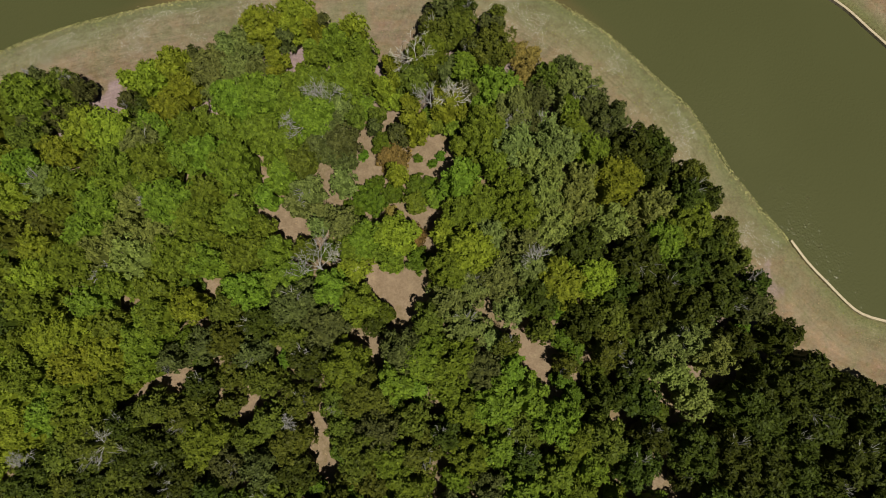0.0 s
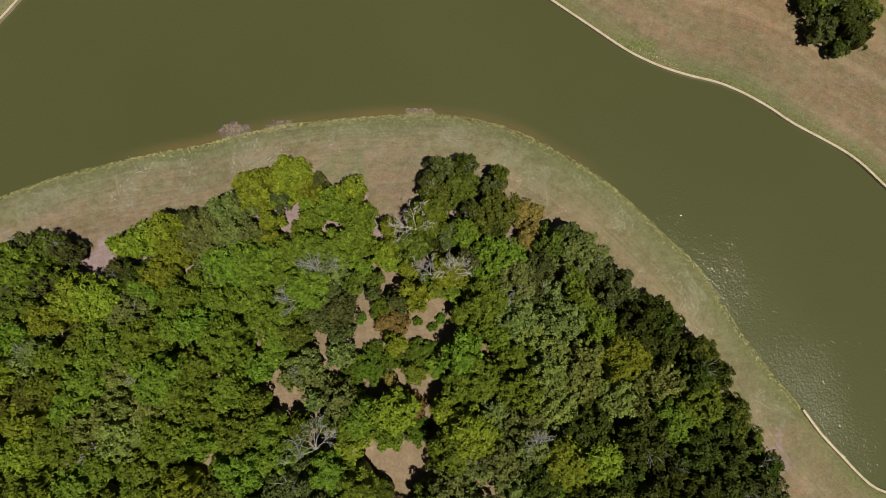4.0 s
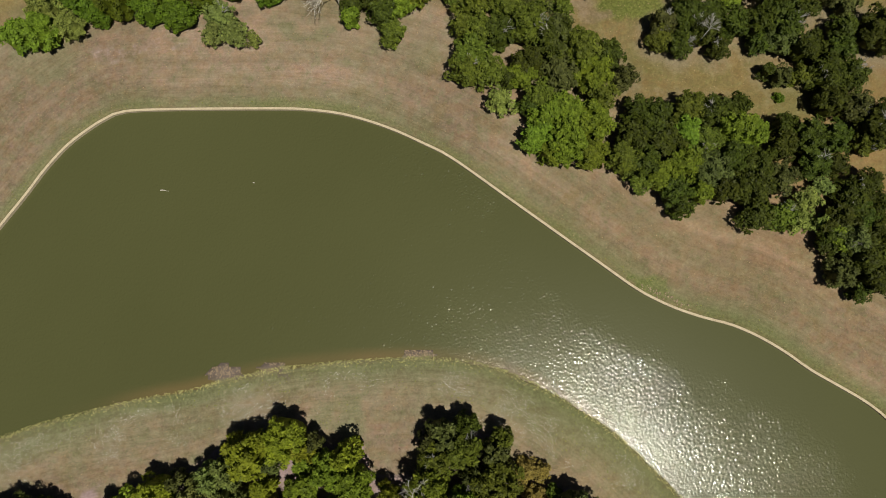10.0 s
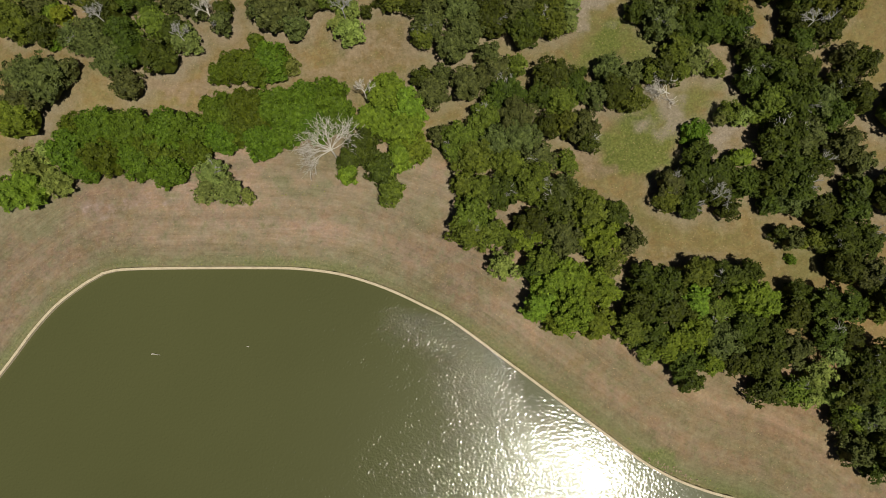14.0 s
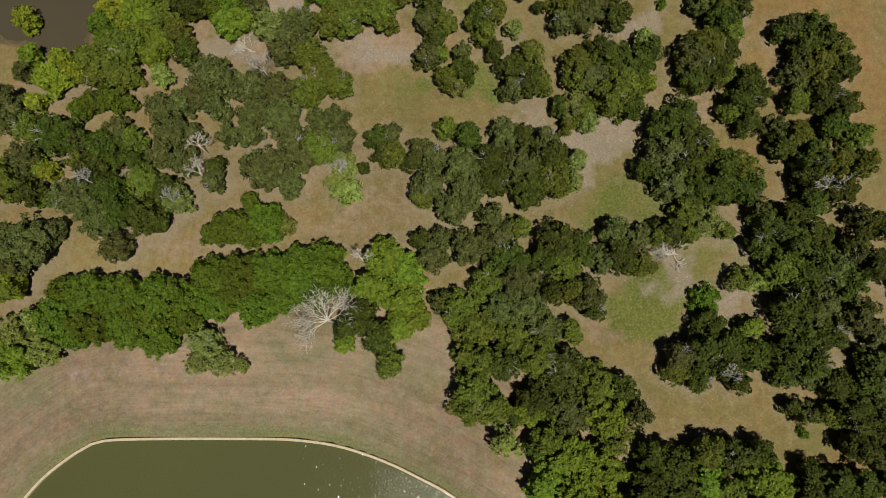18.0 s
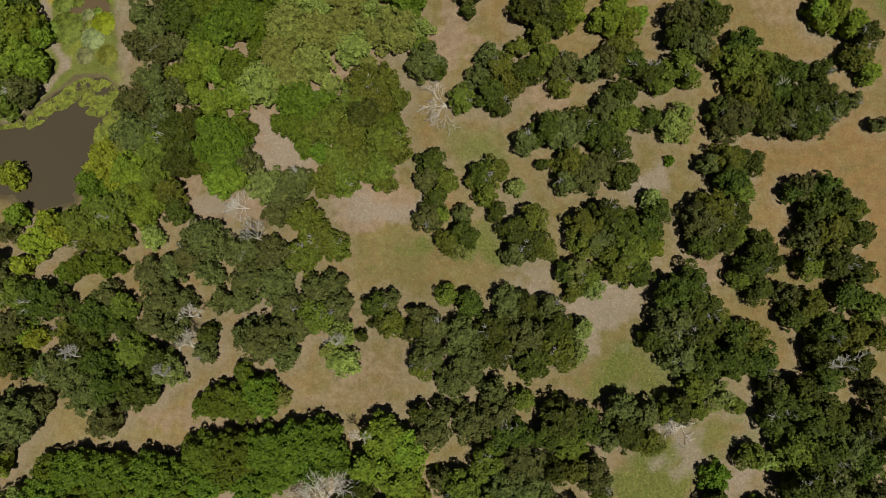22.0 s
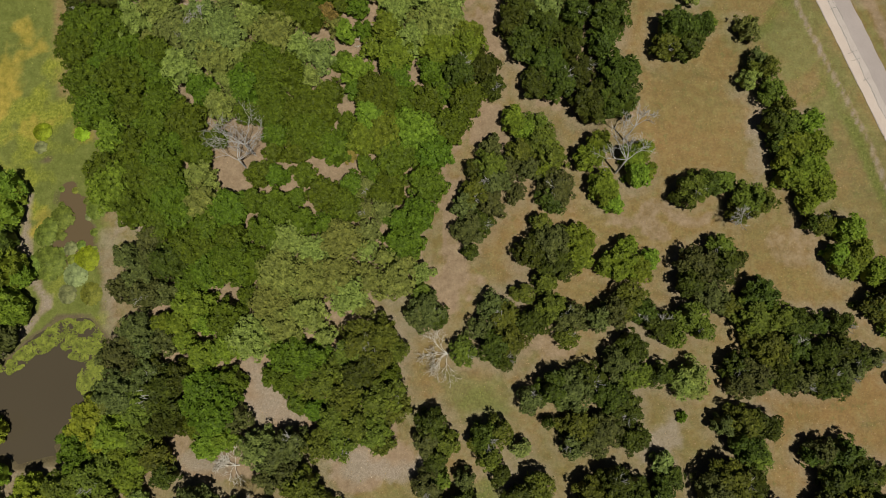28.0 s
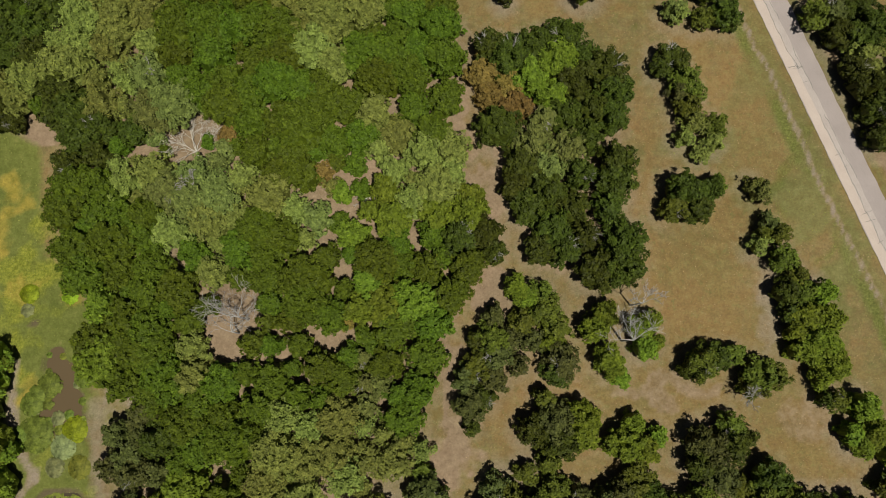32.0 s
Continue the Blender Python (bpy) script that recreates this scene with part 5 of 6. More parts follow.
plant([
    ("K", -26.9, 135.0, 3.6), ("O", -53.4, 135.0, 3.1), ("Y", -61.1, 135.0, 1.5), ("O", -13.2, 135.5, 0.9), ("O", 57.0, 135.6, 2.6),
    ("O", 61.2, 135.6, 2.3), ("O", 1.7, 135.7, 2.9), ("O", 35.2, 135.7, 2.9), ("O", 41.0, 135.7, 2.3), ("K", -29.6, 135.8, 2.3),
    ("O", -35.6, 135.8, 1.5), ("P", -16.0, 135.8, 2.1), ("B", -62.8, 135.9, 1.7), ("O", 5.8, 136.5, 2.6), ("O", 14.8, 136.5, 2.8),
    ("G", 19.0, 136.5, 1.6), ("O", 53.6, 136.5, 2.9), ("O", -40.4, 136.6, 2.3), ("O", -2.4, 136.6, 2.3), ("O", -5.7, 136.6, 1.7),
    ("O", -56.5, 136.7, 1.8), ("O", -64.5, 136.7, 2.7), ("O", -48.1, 136.8, 1.8), ("K", -22.2, 137.0, 2.3),
])
plant([
    ("O", 31.8, 137.3, 3.1), ("O", -9.0, 137.4, 2.0), ("O", -10.7, 137.4, 1.5), ("O", -43.9, 137.5, 2.2), ("O", 49.3, 138.1, 2.0),
    ("O", 37.9, 138.1, 2.3), ("O", -19.7, 138.2, 2.6), ("O", -4.5, 138.2, 2.1), ("O", -51.9, 138.3, 3.1), ("O", 14.5, 139.4, 2.1),
    ("K", -23.9, 139.5, 2.3), ("O", 51.7, 139.7, 2.6), ("O", 60.7, 139.7, 2.3), ("O", 36.1, 139.7, 3.1), ("O", 2.6, 139.8, 2.1),
    ("O", 10.8, 139.8, 2.1), ("O", -16.5, 139.9, 2.2), ("O", -11.1, 139.9, 2.0), ("O", -48.6, 140.0, 2.1), ("O", -57.7, 140.4, 1.7),
    ("O", 8.3, 140.6, 2.6), ("K", -30.7, 140.7, 2.1), ("O", -9.1, 140.7, 1.7), ("K", -39.1, 140.8, 1.8),
])
plant([
    ("O", -34.0, 140.8, 2.0), ("O", -59.9, 140.8, 3.5), ("K", -42.2, 140.9, 2.8), ("O", 57.6, 141.3, 2.3), ("O", 48.7, 141.3, 1.8),
    ("O", 32.2, 141.4, 2.9), ("O", -0.7, 141.5, 1.8), ("O", -50.8, 141.6, 2.3), ("O", 17.7, 141.6, 1.3), ("O", -64.1, 141.7, 2.7),
    ("O", 44.6, 142.2, 2.0), ("G", 20.8, 142.3, 1.7), ("K", -19.8, 142.4, 2.3), ("O", 34.8, 143.0, 2.6), ("K", -25.6, 143.2, 3.0),
    ("K", -17.4, 143.2, 2.0), ("O", 42.3, 143.8, 1.7), ("Q", 20.0, 143.9, 1.8), ("K", -29.8, 144.0, 2.7), ("O", 59.6, 144.6, 2.1),
    ("G", 18.3, 144.7, 2.2), ("O", 27.4, 144.7, 2.2), ("O", 16.8, 144.8, 1.5), ("K", -44.1, 144.9, 2.7),
])
plant([
    ("O", -68.7, 144.9, 4.0), ("C", -57.2, 145.0, 1.7), ("K", -35.9, 145.1, 2.0), ("O", 24.1, 145.5, 2.8), ("O", 43.9, 145.5, 2.6),
    ("O", 52.2, 145.5, 2.0), ("K", -40.9, 145.8, 2.3), ("C", -55.4, 146.0, 1.9), ("C", -49.7, 146.0, 1.3), ("Y", -64.1, 146.1, 1.5),
    ("O", 56.0, 146.2, 2.8), ("C", -52.0, 146.3, 2.0), ("O", 46.5, 146.3, 1.8), ("O", 9.3, 147.3, 1.8), ("K", -38.8, 147.4, 2.7),
    ("K", -26.6, 147.4, 2.8), ("Q", -21.6, 147.4, 2.7), ("O", 25.7, 148.0, 3.1), ("K", -30.8, 148.2, 2.7), ("G", 1.0, 148.2, 1.7),
    ("B", 29.8, 148.2, 1.7), ("O", 13.7, 148.3, 1.8), ("Q", -16.9, 148.4, 2.0), ("O", 36.7, 148.8, 2.2),
])
plant([
    ("O", 45.3, 148.8, 2.3), ("O", 12.0, 148.9, 2.5), ("O", 19.3, 148.9, 2.2), ("K", -34.8, 149.1, 2.2), ("O", -0.7, 149.4, 1.8),
    ("Y", -61.4, 149.6, 2.5), ("O", 39.1, 149.6, 2.7), ("O", 52.4, 149.6, 2.3), ("O", 21.7, 149.7, 2.7), ("Q", -19.1, 149.8, 3.0),
    ("K", -36.7, 149.9, 3.0), ("O", -54.5, 150.1, 2.4), ("O", -50.4, 150.2, 2.7), ("P", -44.7, 150.2, 1.9), ("O", 1.8, 150.2, 2.2),
    ("O", 55.4, 150.4, 3.1), ("O", 59.1, 150.4, 2.5), ("O", 28.4, 150.5, 2.7), ("Q", 41.9, 150.5, 1.8), ("O", 9.3, 150.6, 2.3),
    ("Y", -58.4, 151.0, 1.9), ("O", -66.7, 151.0, 1.5), ("O", 25.0, 151.3, 3.3), ("O", 19.7, 151.4, 2.7),
])
plant([
    ("O", 36.7, 152.1, 3.0), ("O", 11.9, 152.3, 2.3), ("O", 29.5, 152.3, 1.8), ("Q", -21.2, 152.4, 3.0), ("O", -54.6, 152.5, 3.0),
    ("Y", -60.1, 152.7, 1.9), ("O", -3.6, 152.8, 2.2), ("O", 41.9, 153.0, 2.2), ("O", 22.7, 153.1, 2.7), ("O", -1.9, 153.3, 1.5),
    ("O", 1.8, 153.3, 1.7), ("B", -46.1, 153.5, 2.0), ("K", -26.1, 153.5, 2.1), ("B", -65.5, 153.6, 1.7), ("O", 6.9, 153.7, 1.4),
    ("O", 39.2, 153.8, 3.0), ("O", 53.5, 153.8, 2.3), ("O", -41.0, 153.9, 2.0), ("O", 30.8, 154.0, 1.8), ("Q", 60.7, 154.1, 1.3),
    ("O", -50.4, 154.2, 3.2), ("K", -23.5, 154.2, 2.1), ("O", 56.7, 154.6, 2.8), ("G", 29.7, 155.7, 1.5),
])
plant([
    ("O", -2.4, 156.0, 1.9), ("O", 5.2, 156.4, 1.9), ("O", 43.2, 156.4, 2.0), ("O", 50.7, 156.5, 1.3), ("K", -25.2, 156.7, 2.7),
    ("C", -53.5, 156.9, 2.7), ("O", -42.3, 156.9, 2.4), ("B", -47.7, 157.2, 1.7), ("O", 55.4, 157.2, 2.3), ("O", 52.2, 157.3, 2.0),
    ("G", 9.9, 157.6, 1.4), ("G", -27.8, 157.8, 2.9), ("O", 41.3, 158.1, 2.5), ("Q", -9.6, 158.3, 1.5), ("O", 17.1, 158.3, 2.0),
    ("Q", -15.8, 158.4, 2.4), ("O", -3.6, 158.4, 2.2), ("O", -0.7, 158.4, 2.0), ("K", -22.8, 158.5, 2.4), ("Q", -18.5, 158.6, 2.7),
    ("Y", -50.2, 158.7, 2.2), ("B", -34.7, 158.7, 2.5), ("O", 3.6, 158.7, 1.4), ("C", -54.5, 158.9, 2.2),
])
plant([
    ("B", -32.6, 159.1, 2.0), ("O", 20.4, 159.1, 2.7), ("O", 25.5, 159.1, 2.2), ("O", 4.8, 159.4, 2.2), ("O", -45.0, 159.5, 2.6),
    ("Y", -67.0, 159.8, 2.1), ("Q", -10.8, 160.1, 2.7), ("O", 6.6, 160.1, 1.9), ("O", 44.0, 160.7, 2.4), ("O", 17.9, 160.8, 2.7),
    ("O", 22.1, 160.8, 2.5), ("O", 38.5, 160.8, 1.7), ("Q", -13.4, 161.0, 2.7), ("O", -2.8, 161.1, 2.4), ("O", 13.9, 161.3, 0.9),
    ("O", -40.8, 161.4, 2.6), ("C", -36.5, 161.4, 2.4), ("O", 41.4, 161.5, 2.7), ("S", 33.3, 161.8, 0.8), ("Q", -16.8, 161.9, 2.6),
    ("K", -31.1, 162.2, 2.1), ("P", -49.2, 163.1, 2.1), ("O", 24.7, 163.4, 2.7), ("Q", -8.2, 163.6, 2.4),
])
plant([
    ("O", -44.6, 163.7, 3.1), ("Q", -10.0, 164.4, 3.2), ("O", 11.3, 164.4, 2.0), ("O", 22.3, 165.1, 2.7), ("Q", -15.2, 165.3, 2.9),
    ("O", -41.7, 165.4, 3.2), ("P", 35.2, 165.7, 1.5), ("O", 14.6, 166.0, 2.9), ("O", 17.2, 166.0, 3.1), ("C", -35.7, 166.3, 3.1),
    ("C", -32.4, 166.4, 2.7), ("Q", -20.4, 166.4, 2.1), ("O", 52.5, 166.4, 1.9), ("P", 33.4, 166.9, 2.2), ("O", 41.1, 166.9, 2.0),
    ("O", 64.6, 166.9, 1.2), ("O", 47.2, 166.9, 1.5), ("Q", -17.8, 167.1, 2.9), ("O", 53.5, 167.1, 2.7), ("O", 49.5, 167.2, 2.2),
    ("O", 43.7, 167.3, 1.9), ("O", 19.8, 167.4, 2.4), ("O", 43.1, 167.6, 2.8), ("O", 25.8, 167.7, 2.5),
])
plant([
    ("P", 34.6, 167.8, 2.2), ("O", 52.1, 167.8, 2.6), ("O", -48.3, 168.0, 1.9), ("O", 30.0, 168.1, 1.8), ("O", -43.8, 168.3, 2.4),
    ("O", 47.3, 168.4, 2.6), ("O", 56.5, 168.4, 2.0), ("O", -44.3, 168.8, 2.3), ("O", 24.1, 169.3, 2.7), ("O", 40.9, 169.3, 2.2),
    ("O", 58.3, 170.1, 1.8), ("Q", -10.7, 170.3, 2.7), ("O", 7.6, 170.3, 1.8), ("O", 60.1, 170.3, 1.7), ("K", -50.7, 170.6, 1.4),
    ("O", 52.4, 170.9, 2.5), ("Q", -14.9, 171.2, 2.3), ("Q", -8.1, 171.2, 1.7), ("O", 1.8, 171.2, 2.1), ("Q", -69.1, 171.2, 2.4),
    ("K", -47.7, 171.3, 2.9), ("O", 44.9, 171.7, 3.0), ("O", 49.2, 171.8, 2.3), ("O", 55.9, 171.8, 2.2),
])
plant([
    ("O", 25.9, 171.9, 2.5), ("O", 6.0, 172.0, 2.3), ("K", -44.6, 172.2, 2.2), ("Q", -13.2, 172.8, 3.0), ("O", 8.5, 172.8, 2.3),
    ("O", -66.3, 173.1, 2.4), ("B", -39.2, 173.1, 1.7), ("O", 16.9, 173.2, 1.7), ("O", 32.1, 173.6, 1.7), ("Q", -9.9, 173.7, 2.7),
    ("Q", 36.3, 174.4, 1.7), ("O", 4.3, 174.6, 1.9), ("K", -46.3, 174.7, 2.7), ("B", 63.9, 175.2, 1.5), ("O", 30.3, 175.2, 2.2),
    ("O", 49.5, 175.2, 2.2), ("O", 52.5, 175.2, 1.8), ("O", 56.3, 175.2, 1.8), ("O", 11.9, 175.3, 2.3), ("B", -39.6, 175.6, 2.2),
    ("O", 43.5, 175.9, 3.0), ("O", 47.0, 176.0, 2.5), ("O", 16.9, 176.1, 2.5), ("O", 21.1, 176.1, 2.2),
])
plant([
    ("Q", 34.6, 176.1, 2.2), ("O", 7.7, 176.2, 2.4), ("O", -4.9, 176.3, 2.2), ("O", -1.9, 176.3, 1.7), ("B", -64.6, 176.6, 1.7),
    ("Q", -69.9, 176.9, 3.0), ("O", 23.6, 177.0, 2.3), ("O", 27.9, 177.0, 2.0), ("O", -3.6, 177.2, 2.7), ("Q", 62.1, 177.6, 2.2),
    ("O", 60.8, 177.7, 1.5), ("O", 14.4, 177.8, 2.5), ("Q", 40.7, 177.8, 1.5), ("O", 6.1, 177.9, 2.2), ("B", -65.9, 178.2, 3.2),
    ("O", 26.2, 178.7, 2.4), ("O", 37.2, 179.4, 2.7), ("O", 44.7, 179.4, 2.7), ("O", 10.3, 179.7, 1.5), ("Q", -4.1, 179.8, 1.4),
    ("O", -44.9, 179.9, 2.6), ("B", -69.9, 180.2, 3.8), ("K", -48.5, 180.8, 2.2), ("O", 63.3, 181.0, 2.2),
])
plant([
    ("O", 34.9, 181.2, 2.4), ("P", -8.3, 181.4, 2.9), ("O", 13.7, 181.4, 1.9), ("B", -72.8, 181.8, 4.2), ("K", -46.0, 182.5, 2.4),
    ("B", -64.7, 182.7, 1.9), ("P", -4.5, 182.8, 1.7), ("B", 61.8, 182.8, 2.0), ("B", 27.3, 183.0, 2.0), ("Q", -70.0, 183.1, 3.3),
    ("B", -66.4, 183.4, 3.2), ("B", 57.8, 183.7, 1.9), ("O", 35.7, 183.7, 2.9), ("O", 39.2, 183.7, 2.4), ("O", 15.4, 183.8, 2.7),
    ("B", 25.1, 183.8, 2.7), ("B", 23.3, 184.0, 1.5), ("P", -6.6, 184.1, 2.0), ("O", 41.8, 184.7, 1.5), ("B", 18.9, 184.8, 2.2),
    ("B", 29.4, 184.9, 1.3), ("K", -47.9, 185.2, 2.2), ("B", 59.5, 185.4, 2.2), ("B", 56.4, 185.5, 1.5),
])
plant([
    ("O", 11.6, 185.6, 2.5), ("O", 2.8, 185.9, 1.2), ("O", 39.4, 186.4, 2.0), ("B", 25.8, 186.6, 1.7), ("O", 14.6, 187.3, 2.9),
    ("B", 18.5, 187.3, 2.6), ("C", -7.0, 187.3, 2.9), ("K", -44.5, 187.8, 2.4), ("O", -67.3, 188.0, 2.0), ("B", 58.4, 188.9, 2.2),
    ("O", 2.8, 189.2, 2.6), ("B", -70.3, 189.8, 3.3), ("Q", 54.8, 189.9, 1.7), ("O", 53.3, 190.0, 1.2), ("O", 13.1, 190.2, 1.5),
    ("O", 4.7, 190.2, 1.9), ("C", -43.1, 190.2, 3.1), ("C", -4.8, 191.4, 2.8), ("Q", 43.1, 191.8, 2.1), ("B", -68.0, 192.3, 3.1),
    ("O", 1.9, 192.8, 2.2), ("O", 6.2, 192.8, 2.2), ("B", 52.8, 192.8, 1.4), ("C", -47.9, 192.8, 3.1),
])
plant([
    ("B", 24.0, 193.2, 1.7), ("Q", 45.8, 193.4, 2.1), ("O", 14.8, 193.7, 2.1), ("Q", 44.0, 193.8, 2.4), ("O", 34.8, 194.0, 1.9),
    ("O", 3.7, 194.6, 2.4), ("O", 9.8, 194.8, 1.4), ("B", -66.4, 194.9, 1.4), ("B", 54.0, 195.0, 2.6), ("O", 15.7, 195.2, 2.9),
    ("O", 35.8, 195.2, 2.6), ("B", 22.6, 195.3, 2.4), ("B", -71.1, 195.8, 3.4), ("B", -67.4, 196.0, 2.4), ("O", 38.0, 196.1, 2.2),
    ("C", -3.6, 196.2, 3.0), ("O", 6.3, 196.3, 2.4), ("Q", 40.8, 196.3, 1.6), ("B", 49.6, 196.7, 1.4), ("B", 51.7, 196.9, 2.2),
    ("B", 27.9, 197.2, 1.9), ("B", 29.6, 197.7, 1.3), ("B", 14.6, 197.8, 1.7), ("B", 52.7, 198.2, 2.7),
])
plant([
    ("O", 6.0, 198.4, 2.7), ("O", 11.9, 198.4, 1.9), ("C", -52.5, 198.4, 3.1), ("O", 3.7, 198.5, 1.5), ("O", 8.7, 198.6, 1.9),
    ("B", 49.7, 199.2, 1.5), ("O", 15.3, 200.1, 2.2), ("B", 20.5, 200.1, 2.2), ("B", 27.3, 200.1, 1.9), ("C", -2.5, 200.9, 3.0),
    ("Q", 10.3, 201.0, 2.2), ("B", 29.0, 201.0, 1.5), ("R", -15.7, 201.0, 1.3), ("B", 51.4, 201.6, 2.3), ("B", 54.0, 201.6, 2.2),
    ("B", 22.2, 201.8, 2.2), ("O", 6.1, 201.9, 1.9), ("O", 49.3, 202.6, 1.5), ("O", 13.8, 202.7, 2.4), ("B", 11.2, 204.5, 1.7),
    ("O", 48.5, 205.1, 2.0), ("B", 53.5, 205.1, 2.0), ("C", -0.1, 205.1, 3.0), ("O", 12.9, 205.3, 1.9),
])
plant([
    ("Q", 51.1, 205.5, 1.9), ("B", 9.5, 205.8, 2.0), ("Q", 50.4, 207.8, 1.7), ("C", 2.4, 209.2, 2.9), ("Q", 48.6, 210.3, 2.0),
    ("O", 6.4, 211.2, 1.9), ("C", -55.8, 211.6, 3.5), ("S", -13.5, 212.0, 1.0), ("P", 45.5, 212.2, 1.7), ("Q", 48.3, 213.9, 1.7),
    ("O", 46.7, 214.0, 1.4), ("O", 5.4, 214.1, 2.4), ("O", 47.1, 215.3, 1.5), ("S", -16.8, 215.8, 2.0), ("G", -20.0, 216.5, 2.4),
    ("O", 33.0, 217.5, 2.2), ("O", 36.5, 217.5, 2.2), ("C", -58.1, 218.1, 3.4), ("B", 3.0, 219.5, 2.2), ("O", 38.2, 220.2, 2.1),
    ("G", 46.0, 220.2, 1.7), ("O", 34.2, 220.5, 2.8), ("S", -13.5, 221.0, 1.7), ("Q", 39.4, 221.2, 1.6),
])
plant([
    ("P", 45.3, 221.4, 1.4), ("P", 0.2, 223.4, 2.7), ("R", -19.5, 223.6, 1.9), ("P", -4.0, 226.1, 3.2), ("P", 37.8, 226.3, 1.5),
    ("S", -44.1, 227.2, 1.0), ("P", 39.5, 227.8, 1.7), ("O", 64.6, 228.4, 2.4), ("P", 35.3, 228.7, 1.7), ("S", -37.7, 228.8, 1.2),
    ("P", -8.1, 229.0, 3.1), ("C", -2.5, 229.5, 3.1), ("R", -34.0, 229.5, 1.6), ("O", 69.9, 229.7, 3.8), ("Q", 39.6, 230.4, 1.9),
    ("P", 37.0, 230.8, 2.0), ("O", 64.0, 232.7, 2.7), ("O", 35.9, 233.5, 1.9), ("C", -0.8, 235.0, 3.0), ("Q", 36.9, 235.3, 1.7),
    ("O", 34.9, 235.8, 1.6), ("O", 62.6, 236.3, 2.6), ("O", 35.6, 237.5, 2.2), ("O", 69.4, 237.5, 3.9),
])
plant([
    ("C", -6.6, 238.5, 3.5), ("O", 61.3, 239.0, 2.2), ("P", 64.0, 239.1, 1.9), ("O", 32.4, 239.6, 1.7), ("O", 35.0, 240.3, 1.9),
    ("C", -1.1, 241.2, 3.3), ("O", 33.3, 241.3, 2.2), ("P", 62.4, 241.3, 2.2), ("P", 65.1, 242.7, 2.1), ("O", 61.7, 244.4, 2.4),
    ("O", 59.2, 244.5, 2.2), ("O", 64.6, 245.3, 3.4), ("C", -1.5, 246.6, 3.4), ("O", 43.3, 246.9, 1.4), ("O", 38.9, 247.6, 1.7),
    ("O", 56.4, 248.0, 2.4), ("O", 58.6, 248.1, 2.4), ("P", 35.5, 248.2, 1.4), ("O", 42.1, 248.2, 2.6), ("O", 61.9, 248.8, 2.8),
    ("G", 34.6, 249.0, 1.8), ("O", 8.4, 251.6, 1.2), ("O", 40.0, 253.3, 3.5), ("O", 21.1, 253.5, 3.5),
])
# trees and low bushes of the spit that can be told apart
plant([
    ("O", 59.2, -11.6, 3.2), ("O", 54.7, -10.1, 3.2), ("O", 49.4, -7.0, 3.2), ("O", 45.9, -2.2, 2.9), ("O", 42.3, 1.8, 2.9),
    ("O", 42.6, 4.9, 2.4), ("O", 40.5, 8.8, 2.4), ("S", -4.9, 8.8, 2.0), ("B", -9.0, 9.1, 2.6), ("B", -14.4, 10.4, 2.5),
    ("B", -12.3, 11.6, 3.0), ("R", -5.4, 12.2, 1.9), ("P", 25.7, 12.5, 2.1), ("O", 38.5, 12.5, 2.6), ("B", 1.0, 15.7, 2.7),
    ("P", 19.4, 15.7, 1.9), ("P", 25.9, 15.7, 1.6), ("R", -9.1, 16.2, 1.1), ("S", -14.7, 16.5, 1.8), ("B", 4.2, 16.5, 3.4),
    ("G", -22.5, 16.6, 2.1), ("O", 36.4, 17.3, 2.6), ("P", 27.6, 17.3, 1.5), ("S", -12.4, 18.2, 2.7),
], "trees of the wooded spit")
plant([
    ("G", -21.0, 19.0, 2.6), ("S", -8.9, 19.0, 1.8), ("S", -4.9, 19.8, 2.2), ("S", -3.1, 20.2, 1.4), ("S", -11.6, 20.2, 1.5),
    ("O", 34.1, 20.5, 2.6), ("P", 14.7, 21.3, 2.6), ("Q", -22.0, 23.0, 2.6), ("K", -16.1, 23.2, 2.0), ("S", -2.8, 23.7, 0.7),
    ("R", -8.7, 24.4, 2.5), ("O", 30.3, 24.5, 2.4), ("S", -5.0, 24.6, 0.7), ("S", -13.4, 25.0, 0.8), ("S", -1.6, 25.0, 0.8),
    ("K", -19.4, 25.5, 2.6), ("O", 28.6, 26.1, 2.6), ("K", -16.3, 26.5, 2.9), ("O", -8.0, 27.5, 1.5), ("O", 21.5, 27.8, 2.5),
    ("O", -11.5, 28.6, 1.2), ("K", 11.6, 28.7, 2.1), ("G", 14.1, 28.7, 2.3), ("K", -17.2, 28.8, 2.1),
], "trees of the wooded spit")
plant([
    ("K", 24.0, 29.4, 2.6), ("K", -63.1, 29.8, 2.3), ("B", 5.1, 30.4, 2.6), ("O", -58.9, 30.6, 2.3), ("Q", -55.7, 30.7, 2.0),
    ("O", -11.1, 30.7, 1.3), ("B", 17.6, 31.2, 1.8), ("B", -23.8, 31.3, 2.6), ("O", -45.5, 31.4, 2.5), ("Y", -42.1, 31.4, 2.7),
    ("O", 20.8, 31.9, 2.6), ("K", 12.5, 32.0, 2.6), ("Y", -6.4, 32.2, 1.5), ("K", -47.9, 32.3, 1.8), ("O", 2.8, 33.7, 2.3),
    ("G", -34.8, 33.9, 2.3), ("O", -65.1, 34.1, 2.3), ("B", -20.4, 34.6, 3.0), ("B", -23.1, 34.7, 2.7), ("Y", -39.8, 34.8, 2.5),
    ("O", -56.1, 34.9, 1.8), ("O", -58.4, 35.3, 2.5), ("O", 14.2, 35.3, 2.3), ("B", -16.2, 35.4, 3.1),
], "trees of the wooded spit")
